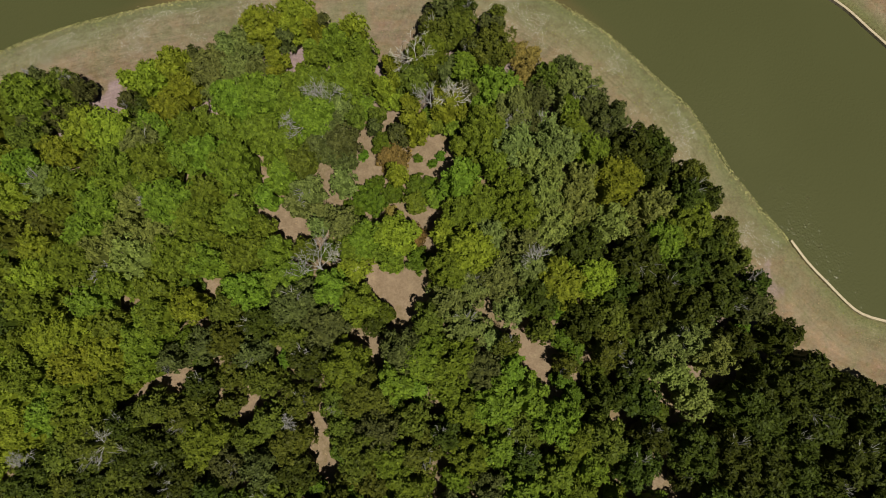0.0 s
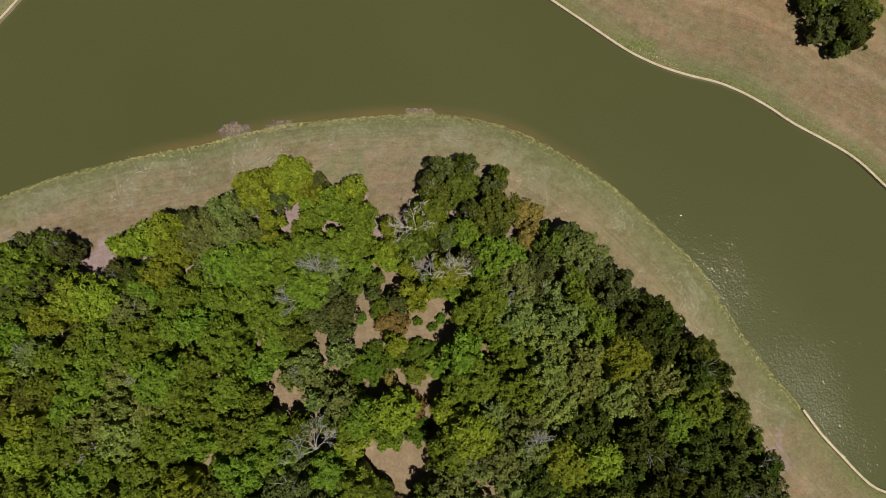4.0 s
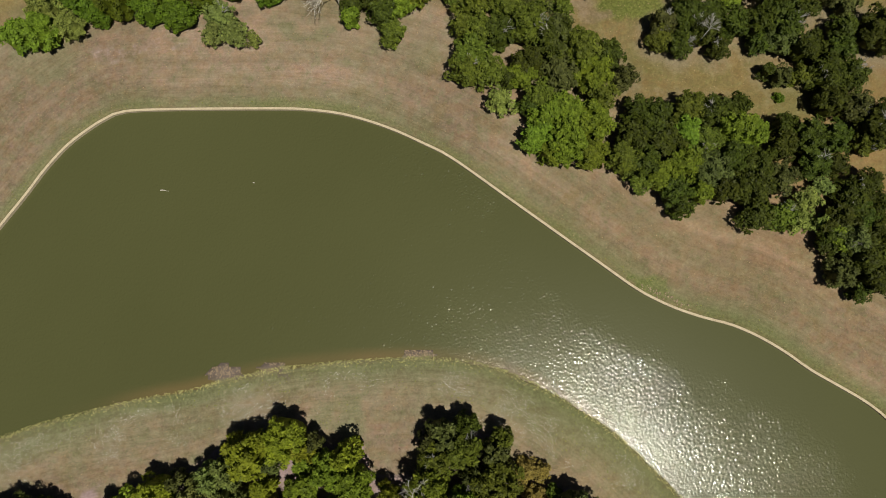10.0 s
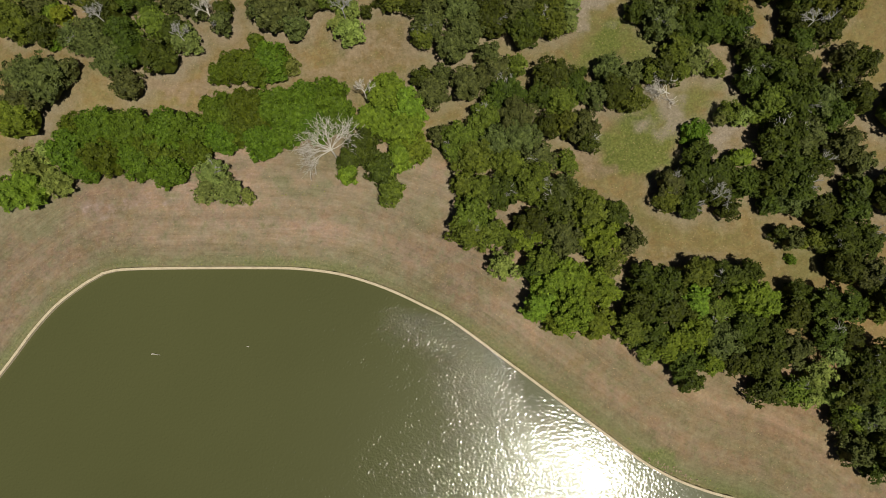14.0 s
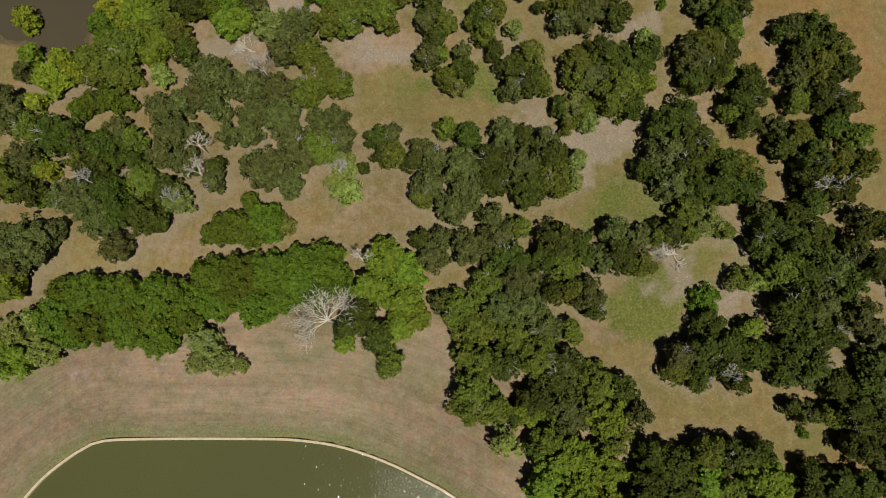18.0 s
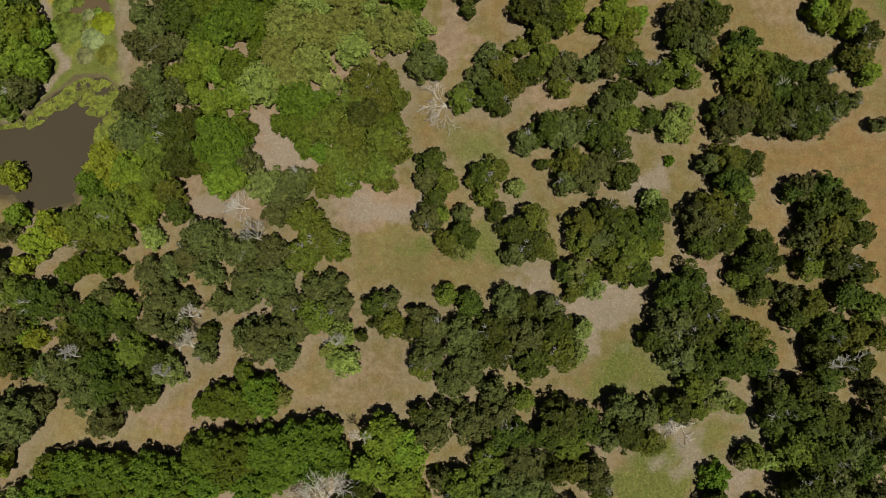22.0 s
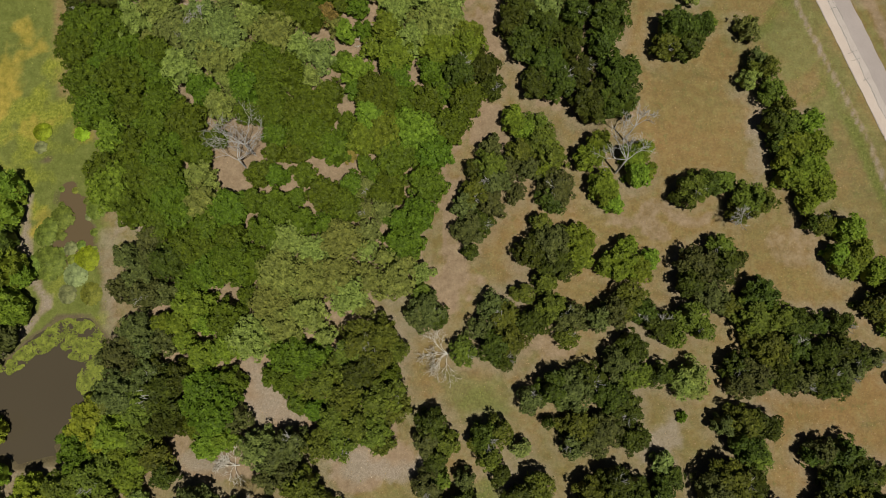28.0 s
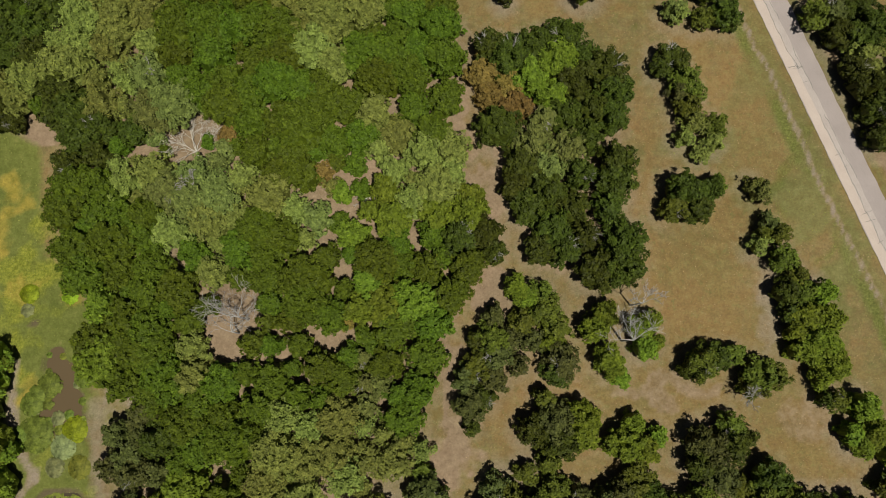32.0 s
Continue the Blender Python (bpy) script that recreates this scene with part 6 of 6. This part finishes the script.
plant([
    ("Y", -8.2, 35.6, 1.5), ("O", -61.9, 35.7, 2.3), ("Y", -47.6, 35.7, 2.2), ("B", -13.2, 36.3, 2.3), ("O", -3.0, 36.3, 1.8),
    ("Y", -45.0, 36.5, 2.3), ("Y", -25.8, 36.5, 1.7), ("O", 16.9, 37.0, 2.2), ("O", -0.5, 37.1, 2.2), ("O", 6.1, 37.1, 2.0),
    ("G", -32.3, 37.2, 3.0), ("G", -29.1, 37.2, 2.5), ("Y", -41.7, 38.1, 2.7), ("Y", -9.1, 38.1, 1.5), ("B", -13.8, 39.7, 2.8),
    ("K", -38.6, 40.0, 1.3), ("G", -33.3, 40.6, 2.8), ("O", 2.8, 40.6, 1.8), ("R", 12.7, 40.7, 1.4), ("R", 10.4, 41.0, 1.9),
    ("B", -17.2, 41.4, 2.7), ("G", -30.9, 41.5, 2.7), ("K", -25.2, 42.5, 1.5), ("O", -2.2, 43.0, 2.7),
], "trees of the wooded spit")
plant([
    ("Y", -14.8, 43.6, 2.2), ("O", 1.2, 43.9, 2.7), ("O", 6.1, 43.9, 2.3), ("Y", -20.9, 44.2, 1.9), ("Y", -30.4, 44.8, 1.6),
    ("Y", -26.1, 45.1, 1.9), ("K", -19.7, 45.1, 1.4), ("O", -3.2, 45.4, 1.5), ("Y", -23.3, 45.7, 3.2), ("O", 7.1, 45.8, 1.5),
    ("O", -1.3, 46.6, 2.4), ("O", 2.1, 47.5, 1.9),
], "trees of the wooded spit")


def fill(poly, gap, size, group, seed):
    """Trees shoulder to shoulder inside an outline, clear of the clearings and of the trees that stand."""
    r = np.random.RandomState(seed)
    lo, hi = poly.min(0), poly.max(0)
    got = []
    for _ in range(14000):
        x, y = r.uniform(lo, hi)
        if any(((x - a) / (c + 0.9)) ** 2 + ((y - b) / (d + 0.9)) ** 2 < 1 for a, b, c, d in clearings):
            continue
        if any((x - a) ** 2 + (y - b) ** 2 < gap * gap for a, b in got):
            continue
        if any((x - a) ** 2 + (y - b) ** 2 < (0.62 * c + 1.3) ** 2 for a, b, c in placed):
            continue
        if not inside(poly, [x], [y])[0] or distance_to(poly, np.array([x]), np.array([y]), True)[0] < (0.7 if poly is EAST_STRIP else 1.8):
            continue
        got.append((x, y))
    for x, y in got:
        k = min(casts, key=lambda c: (c[1] - x) ** 2 + (c[2] - y) ** 2)[0]
        if k == "O" and poly is SPIT_WOOD and x < 18 + 6 * r.normal():
            k = ("QBYGBY" if y > 2 else "QOQBKQ")[r.randint(6)]
        far = distance_to(poly, np.array([x]), np.array([y]), True)[0]
        far += 1.9 if poly is SPIT_WOOD else 2.5 if poly is EAST_STRIP else 1.5
        for a, b, c, d in clearings:
            far = min(far, max(0.9, (math.hypot((x - a) / c, (y - b) / d) - 1) * min(c, d) * 1.15 + 0.7))
        if far > 1.2:
            tree(k, x, y, min(size * r.uniform(0.8, 1.25), far), group)
    return got


fill(SPIT_WOOD, 3.7, 3.3, "trees of the wooded spit", 21)
fill(THICKET, 3.4, 3.2, "trees of the thicket", 22)
fill(EAST_STRIP, 3.5, 3.0, "trees of the strip by the path", 23)


def undergrowth(poly, gap, group, seed):
    """Small trees and shrubs in the gaps that the wood leaves, clear of the clearings."""
    r = np.random.RandomState(seed)
    lo, hi = poly.min(0), poly.max(0)
    for _ in range(5000):
        x, y = r.uniform(lo, hi)
        if any(((x - a) / (c + 0.7)) ** 2 + ((y - b) / (d + 0.7)) ** 2 < 1 for a, b, c, d in clearings):
            continue
        if any((x - a) ** 2 + (y - b) ** 2 < (0.8 * c + gap) ** 2 for a, b, c in standing):
            continue
        if inside(poly, [x], [y])[0] and distance_to(poly, np.array([x]), np.array([y]), True)[0] > 1.0:
            k = min(casts, key=lambda c: (c[1] - x) ** 2 + (c[2] - y) ** 2)[0]
            tree("C" if k == "O" else k, x, y, r.uniform(1.3, 1.9), group)


undergrowth(SPIT_WOOD, 0.7, "young trees under the wood", 31)
undergrowth(THICKET, 0.6, "young trees of the thicket", 32)


# leaf litter on the ground round the trees
litter = np.zeros((ny, nx))
GX, GY = X.reshape(ny, nx), Y.reshape(ny, nx)
for tx, ty, r in standing:
    i0, i1 = np.searchsorted(gx, (tx - r - 3, tx + r + 3))
    j0, j1 = np.searchsorted(gy, (ty - r - 3, ty + r + 3))
    away = np.hypot(GX[j0:j1, i0:i1] - tx, GY[j0:j1, i0:i1] - ty) - r
    litter[j0:j1, i0:i1] = np.maximum(litter[j0:j1, i0:i1], 0.62 * (1 - soft(away, -0.5, 3.0)))
litter *= soft(GY, 88, 100) * soft(s_lake.reshape(ny, nx), 20, 28) * (0.2 + 1.1 * value_noise(X, Y, 9, 91).reshape(ny, nx)) * (1 - soft(-s_marsh.reshape(ny, nx), -1, 1))
gm.attributes.new("litter", "FLOAT", "POINT").data.foreach_set("value", litter.ravel().astype(np.float32))


# ---- dead trees ----
def dead_tree(name, label, x, y, reach, height, lean, mat, seed, flat=False, fan=32, limbs=9):
    """A bare forked skeleton; lean: the way in which its limbs spread."""
    r = random.Random(seed)
    root = tagged(new(name), label, "dead tree")
    root.location = (x, y, ground_z(x, y) - 0.05)
    way = Vector((math.cos(radians(lean)), math.sin(radians(lean)), 0))
    rise = 0.12 if flat else 0.75 if fan > 25 else 0.3
    bm = bmesh.new()
    fork = way * reach * (0.25 if flat else 0.08) + Vector((0, 0, 0.35 if flat else height * (0.35 if fan < 25 else 0.55)))
    tube(bm, [Vector((0, 0, 0.0)), fork * 0.5, fork], [reach * 0.035 + 0.05, reach * 0.028 + 0.04, reach * 0.02 + 0.03], 7)
    part("trunk", bm, mat, root, smooth=True)

    def grow(bm, p, d, length, thick, depth):
        pts, rad_ = [p], [thick]
        for k in range(4):
            d = (d + Vector((r.uniform(-0.42, 0.42), r.uniform(-0.42, 0.42), r.uniform(-0.2, 0.25) * rise))).normalized()
            p = p + d * length / 4
            p.z = max(p.z, 0.12)
            pts.append(p.copy())
            rad_.append(max(0.018, thick * (1 - 0.2 * (k + 1))))
            if depth and k:
                for _ in range(2):
                    side = Vector((r.uniform(-1, 1), r.uniform(-1, 1), r.uniform(-0.2, 0.5) * rise))
                    grow(bm, p, (d * 0.9 + side * 0.8).normalized(), length * 0.5, max(0.022, thick * (0.62 - 0.1 * k)), depth - 1)
        tube(bm, pts, rad_, 4 if depth else 3)

    n_ = limbs
    for k in range(n_):
        a = radians(lean + (k - (n_ - 1) / 2) * (18 if flat else fan))
        bm = bmesh.new()
        d = Vector((math.cos(a), math.sin(a), rise * r.uniform(0.4, 1.0)))
        grow(bm, fork.copy(), d.normalized(), reach * r.uniform(0.75, 1.0), 0.013 * reach + 0.03, 2)
        part("limb", bm, mat, root)
    return root


WHITE, GREYISH = "bleached bare dead tree", "grey leafless dead tree"
dead_tree("dead_tree", "large bleached dead tree with spread bare limbs", -17.6, 112.3, 3.8, 11, 128, DEADWOOD, 1, fan=12, limbs=16)
dead_tree("fallen_tree", "bleached fallen dead tree on dry grass", 0.2, 171.0, 3.3, 2, 185, DEADWOOD, 2, True, limbs=8)
for spot, reach, tall, lean, mat, lab in (
        ((-17.9, 30.2), 4.2, 9.5, 100, GREYWOOD, GREYISH), ((-21.3, 27.6), 3.0, 9, 170, GREYWOOD, GREYISH), ((-4.9, 37.2), 3.6, 10, 110, DEADWOOD, WHITE),
        ((-2.8, 31.0), 3.0, 9, 120, GREYWOOD, GREYISH), ((0.2, 31.0), 3.0, 10, 80, DEADWOOD, WHITE), ((-18.5, 7.0), 4.5, 7.5, 120, GREYWOOD, GREYISH),
        ((-15.6, 8.0), 3.0, 5, 70, DEADWOOD, WHITE), ((-42.2, 16.2), 2.8, 9, 120, GREYWOOD, GREYISH), ((-48.7, 6.2), 2.4, 8, 90, GREYWOOD, GREYISH),
        ((-46.8, -16.8), 2.6, 9.5, 170, GREYWOOD, GREYISH), ((-59.1, -20.5), 3.0, 8, 70, GREYWOOD, GREYISH), ((9.4, 27.4), 2.2, 10, 130, GREYWOOD, GREYISH),
        ((11.9, 7.7), 2.6, 10, 110, GREYWOOD, GREYISH), ((-23.0, -14.5), 2.0, 9.5, 20, GREYWOOD, GREYISH), ((-56.0, -6.1), 2.6, 4, 40, GREYWOOD, GREYISH)):
    dead_tree("dead_tree", lab, *spot, reach * 0.8, tall + 2.4, lean, mat, int(spot[0] * 7 + spot[1]) + 900, fan=26, limbs=6)
for spot, reach, tall, lean, mat, lab in (
        ((-27.7, 149.4), 3.4, 9, 130, GREYWOOD, GREYISH), ((-37.0, 133.9), 3.2, 7, 110, DEADWOOD, WHITE), ((-37.6, 138.3), 2.6, 7, 90, DEADWOOD, WHITE),
        ((-30.5, 201.5), 6.2, 7.5, 110, GREYWOOD, GREYISH), ((-31.8, 199.4), 5.0, 6, 80, GREYWOOD, GREYISH), ((25.2, 198.2), 6.0, 11.5, 100, GREYWOOD, GREYISH),
        ((26.7, 203.4), 3.6, 11, 100, GREYWOOD, GREYISH), ((-37.8, 221.0), 2.6, 8, 140, GREYWOOD, GREYISH), ((38.2, 104.7), 2.2, 10.5, 80, GREYWOOD, GREYISH),
        ((32.3, 121.9), 3.0, 3, 150, DEADWOOD, WHITE), ((-12.9, 121.1), 2.2, 8, 90, DEADWOOD, WHITE), ((53.9, 131.1), 2.4, 9.5, 100, GREYWOOD, GREYISH),
        ((42.5, 190.4), 2.2, 6, 160, GREYWOOD, GREYISH), ((-40.8, 129.9), 2.4, 8, 90, GREYWOOD, GREYISH), ((-52.9, 132.7), 2.6, 10, 100, GREYWOOD, GREYISH),
        ((-16.4, 134.2), 2.6, 8, 90, GREYWOOD, GREYISH)):
    dead_tree("dead_tree", lab, *spot, reach * 0.66, tall, lean, mat, int(spot[0] * 7 + spot[1]) + 900, fan=26, limbs=6)
dead_tree("dead_tree", "pale dead trunk lying forked in a clearing", -39.2, 226.2, 4.5, 1.6, 105, DEADWOOD, 31, True)
dead_tree("dead_tree", "pale dead branches beside a bush", -12.8, 217.5, 2.6, 1.6, 75, DEADWOOD, 32, True)
dead_tree("fallen_tree", "bleached brushwood on bare ground", -31.0, 154.9, 2.1, 1.0, 180, DEADWOOD, 33, True)
dead_tree("fallen_tree", "reddish-grey brushwood beside green weeds", 34.0, 122.3, 2.2, 1.2, 170, DEADWOOD, 34, True)


# ---- marsh plants ----
def marsh_clump(x, y, r, kind_, label):
    """A low round cushion of leaves standing in the marsh."""
    rs = np.random.RandomState(int(abs(x * 31 + y * 7)) % 9999)
    n_ = int(170 * r * r) + 60
    a, q = rs.rand(n_) * 6.283, np.sqrt(rs.rand(n_)) * r * (1 + 0.12 * np.sin(rs.rand(n_) * 9))
    pos = np.stack([q * np.cos(a), q * np.sin(a), 0.06 + 0.22 * np.sqrt(np.clip(1 - (q / r / 1.1) ** 2, 0, 1)) * min(r, 1.5)], 1)
    up = np.stack([np.cos(a) * q / r, np.sin(a) * q / r, np.full(n_, 2.0)], 1) + rs.normal(size=(n_, 3)) * 0.3
    up /= np.linalg.norm(up, axis=1)[:, None]
    t1 = np.cross(up, rs.normal(size=(n_, 3)))
    t1 /= np.linalg.norm(t1, axis=1)[:, None]
    t2 = np.cross(up, t1)
    L = rs.uniform(0.18, 0.36, (n_, 1))
    v = np.stack([pos - t1 * L, pos + t2 * L * 0.6, pos + t1 * L, pos - t2 * L * 0.6], 1).reshape(-1, 3)
    i = np.arange(n_)[:, None] * 4
    ob = part("marsh_plant", mesh_of("marsh_plant", v, i + [0, 1, 2, 3]), MARSH_LEAF[kind_])
    ob.location = (x, y, max(ground_z(x, y), -0.47) - 0.02)
    tagged(ob, label, "plant", "cushions of the marsh")


for spot, r, k, lab in (
        ((-58.5, 186.9), 0.95, "G", "small grey-green round marsh plant"), ((-57.4, 182.8), 1.7, "G", "grey-green round marsh plant"), ((-55.8, 185.3), 1.8, "Y", "lime-yellow round marsh plant"),
        ((-61.7, 184.6), 2.5, "S", "wide low green round marsh plant"), ((-60.1, 191.7), 1.7, "S", "green marsh plant by the channel"), ((-62.5, 189.0), 1.6, "S", "green marsh plant by the channel"), ((-63.7, 184.3), 1.5, "S", "low green marsh plant"),
        ((-54.7, 179.9), 1.6, "B", "green marsh plant on the bank"), ((-58.4, 179.9), 1.3, "G", "low grey-green marsh plant"), ((-54.8, 193.0), 1.5, "S", "green plant beside the channel"),
        ((-64.4, 205.4), 1.2, "Y", "low lime-yellow marsh plant"), ((-57.8, 205.1), 1.2, "Y", "low lime-yellow marsh plant"), ((-61.8, 190.4), 1.3, "S", "low green marsh plant"),
        ((-64.1, 205.4), 1.3, "Y", "low lime-yellow marsh plant"), ((-54.9, 195.2), 1.3, "B", "low green marsh plant"), ((-64.3, 202.9), 0.9, "G", "low grey-green marsh plant")):
    marsh_clump(*spot, r, k, lab)


for i in range(0, len(channel_edge), 3):
    p, q = channel_edge[i], channel_edge[(i + 1) % len(channel_edge)]
    out = np.array((q[1] - p[1], p[0] - q[0])) / (np.hypot(*(q - p)) + 1e-6)
    if inside(channel_edge, [p[0] + out[0] * 0.4], [p[1] + out[1] * 0.4])[0]:
        out = -out
    r = 0.35 + 0.5 * ((i * 37) % 11) / 11
    marsh_clump(*(p + out * r * 0.75), r, "SBSGSB"[(i * 5 // 3) % 6], "low marsh plant beside the brown channel")

# ---- stuff: grass, flowers, twigs, shore stones, floating weed ----
def scatter(name, label, points, mat, blade, spread, kind_="tuft", seed=3):
    rs = np.random.RandomState(seed)
    p = np.array(points)
    n_ = len(p)
    a = rs.rand(n_) * 6.283
    L = (blade * rs.uniform(0.6, 1.4, n_))[:, None]
    out = np.stack([np.cos(a), np.sin(a), np.zeros(n_)], 1)
    side = np.stack([-np.sin(a), np.cos(a), np.zeros(n_)], 1)
    upw = np.array([0, 0, 1.0])
    if kind_ == "tuft":
        tips = [p + side * L * spread + upw * L * 0.3, p + out * L * 0.9 + upw * L * 0.2, p - side * L * spread + upw * L * 0.3, p - out * L * 0.6 + upw * L * 0.2]
    else:
        tips = [p + out * L + upw * 0.03, p + side * L * spread + upw * 0.05, p - out * L + upw * 0.03, p - side * L * spread + upw * 0.04]
    v = np.stack(tips, 1).reshape(-1, 3)
    i = np.arange(n_)[:, None] * 4
    ob = part(name, mesh_of(name, v, np.concatenate([i + [0, 1, 2], i + [0, 2, 3]])), mat)
    return tagged(ob, label, name.replace("_", " "), kind="stuff")


rs = np.random.RandomState(77)
def spots(n_, keep):
    x, y = rs.uniform(-84, 84, n_), rs.uniform(-30, 250, n_)
    if n_ > 200000:
        y = rs.uniform(-20, 62, n_)
    return [(a, b, ground_z(a, b)) for a, b in zip(x, y) if keep(a, b)]


iy = lambda y: np.clip(np.searchsorted(gy, y), 0, ny - 1)
ix = lambda x: np.clip(np.searchsorted(gx, x), 0, nx - 1)
NATURAL = natural.reshape(ny, nx)
S_LAKE, LUSH, VIVID, MARSHY = s_lake.reshape(ny, nx), tone["lush"].reshape(ny, nx), tone["vivid"].reshape(ny, nx), s_marsh.reshape(ny, nx)
PALE = tone["pale"].reshape(ny, nx)
OFF = np.abs(off_road).reshape(ny, nx)
at = lambda grid, a, b: grid[iy(b), ix(a)]
scatter("dry_grass", "short dry straw-coloured grass", spots(80000, lambda a, b: at(S_LAKE, a, b) > 0.4 and at(LUSH, a, b) < 0.6 and at(OFF, a, b) > 2.8 and at(MARSHY, a, b) > 1), GRASS_DRY, 0.09, 0.5, seed=4)
scatter("green_grass", "green grass and weeds", spots(52000, lambda a, b: at(S_LAKE, a, b) > 0.3 and at(OFF, a, b) > 2.8 and (at(LUSH, a, b) > 0.62 or at(VIVID, a, b) > 0.35 or at(MARSHY, a, b) < 0)), GRASS_GREEN, 0.13, 0.5, seed=5)
bank_spots = []
for i in range(0, len(shore) - 1):
    for k in range(26):
        u, off = rs.rand(), abs(rs.normal()) * 0.45
        p = shore[i] * (1 - u) + shore[i + 1] * u
        d = shore[i + 1] - shore[i]
        m = np.array((d[1], -d[0])) / (np.hypot(*d) + 1e-6)
        q = p + m * (off - 0.2)
        if abs(q[0]) < 86 and -34 < q[1] < 80:
            bank_spots.append((q[0], q[1], max(ground_z(*q), -0.52)))
scatter("bank_grass", "taller green grass along the water", bank_spots, BANK_GREEN, 0.17, 0.5, seed=6)
FLOWERY = (0.65 * value_noise(X, Y, 4.5, 40) + 0.35 * value_noise(X, Y, 1.3, 41)).reshape(ny, nx)
scatter("white_flowers", "small white flowers in the bank grass", spots(420000, lambda a, b: at(NATURAL, a, b) and 1.2 < at(S_LAKE, a, b) < 7.5 and FLOWERY[iy(b), ix(a)] > rs.uniform(0.52, 0.74)), PETAL, 0.04, 0.8, "flat", 7)
drift_x = np.array([(rs.uniform(*pond_edge[:, 0][[pond_edge[:, 0].argmin(), pond_edge[:, 0].argmax()]]), rs.uniform(pond_edge[:, 1].min(), pond_edge[:, 1].max())) for _ in range(60000)])
stray = 1.6 * (np.array([value_noise(drift_x[:, 0], drift_x[:, 1], 1.3, 81), value_noise(drift_x[:, 0], drift_x[:, 1], 1.3, 82)]).T - 0.5)
mat_ = inside(pond_edge, drift_x[:, 0] + stray[:, 0] * 0.3, drift_x[:, 1] + stray[:, 1] * 0.3) & ~inside(open_water, drift_x[:, 0] + stray[:, 0], drift_x[:, 1] + stray[:, 1])
mat_ &= value_noise(drift_x[:, 0], drift_x[:, 1], 0.8, 83) > rs.uniform(0.1, 0.5, len(mat_))
weed_spots = [(x, y, max(ground_z(x, y), -0.465)) for x, y in drift_x[mat_]]
scatter("floating_weed", "yellow-green weed floating along the pond edge", weed_spots, MARSH_LEAF["B"], 0.13, 0.7, "flat", 12)
scatter("twigs", "dry twigs and leaf litter", spots(60000, lambda a, b: at(S_LAKE, a, b) > 6 and at(PALE, a, b) > 0.45 and at(MARSHY, a, b) > 4), LITTER, 0.2, 0.14, "flat", 8)


def stones(name, label, points, lo, hi, seed):
    """Small uneven stones, each its own lump."""
    r = random.Random(seed)
    bm = bmesh.new()
    for x, y, z in points:
        s = r.uniform(lo, hi)
        ring = [bm.verts.new((x + s * r.uniform(0.7, 1.2) * math.cos(a), y + s * r.uniform(0.7, 1.2) * math.sin(a), z - 0.05)) for a in (0, 1.05, 2.1, 3.14, 4.2, 5.2)]
        up = [bm.verts.new(v.co + Vector(((x - v.co.x) * 0.4, (y - v.co.y) * 0.4, s * r.uniform(0.6, 0.9)))) for v in ring]
        bm.faces.new(up)
        for k in range(6):
            bm.faces.new((ring[k], ring[(k + 1) % 6], up[(k + 1) % 6], up[k]))
    return tagged(part(name, bm, STONE), label, "stones", kind="stuff")


rough = []
for k in range(170):
    i = rs.randint(0, len(shore) - 1)
    d = shore[i + 1] - shore[i]
    m = np.array((-d[1], d[0])) / (np.hypot(*d) + 1e-6)
    q = shore[i] + d * rs.rand() + m * (rs.normal() * 0.45 + 0.35)
    rough.append((q[0], q[1], max(ground_z(*q), -0.56)))
for (cx, cy), sx, sy, n_ in (((-34.2, 54.9), 2.0, 0.6, 330), ((-4.6, 57.5), 1.9, 0.35, 200), ((3.1, 56.6), 1.6, 0.35, 110), ((-25.7, 56.1), 2.8, 0.35, 120)):
    for k in range(n_):
        x, y = cx + rs.normal() * sx, cy + rs.normal() * sy
        rough.append((x, y, max(ground_z(x, y), -0.58)))
stones("shore_stones", "tan stones and debris along the waterline", rough, 0.05, 0.15, 9)

rubble = []
for k in range(60):
    x, y = np.array((31.8, 65.8)) + np.array((rs.normal() * 2.2, rs.normal() * 0.35)) @ np.array(((0.91, -0.42), (0.42, 0.91)))
    rubble.append((x, y, ground_z(x, y)))
stones("kerb_rubble", "grey stones and rubble behind the lake edging", rubble, 0.06, 0.2, 10)

float_at = (-44.7, 82.4)
bm = bmesh.new()
tube(bm, [Vector((-0.45, 0.0, 0)), Vector((-0.1, 0.03, 0.03)), Vector((0.3, -0.06, 0.03)), Vector((0.9, -0.16, 0))], [0.1, 0.09, 0.05, 0.02], 6)
log = part("driftwood", bm, DEADWOOD)
log.location = (*float_at, -0.47)
tagged(log, "small pale stick floating on the lake", "driftwood")

bm = bmesh.new()
tube(bm, [Vector((-0.18, 0.0, 0)), Vector((0, 0.02, 0.02)), Vector((0.2, -0.03, 0))], [0.05, 0.07, 0.03], 6)
stick = part("driftwood", bm, DEADWOOD)
stick.location = (-30.6, 83.5, -0.47)
tagged(stick, "tiny pale stick floating on the lake", "driftwood")
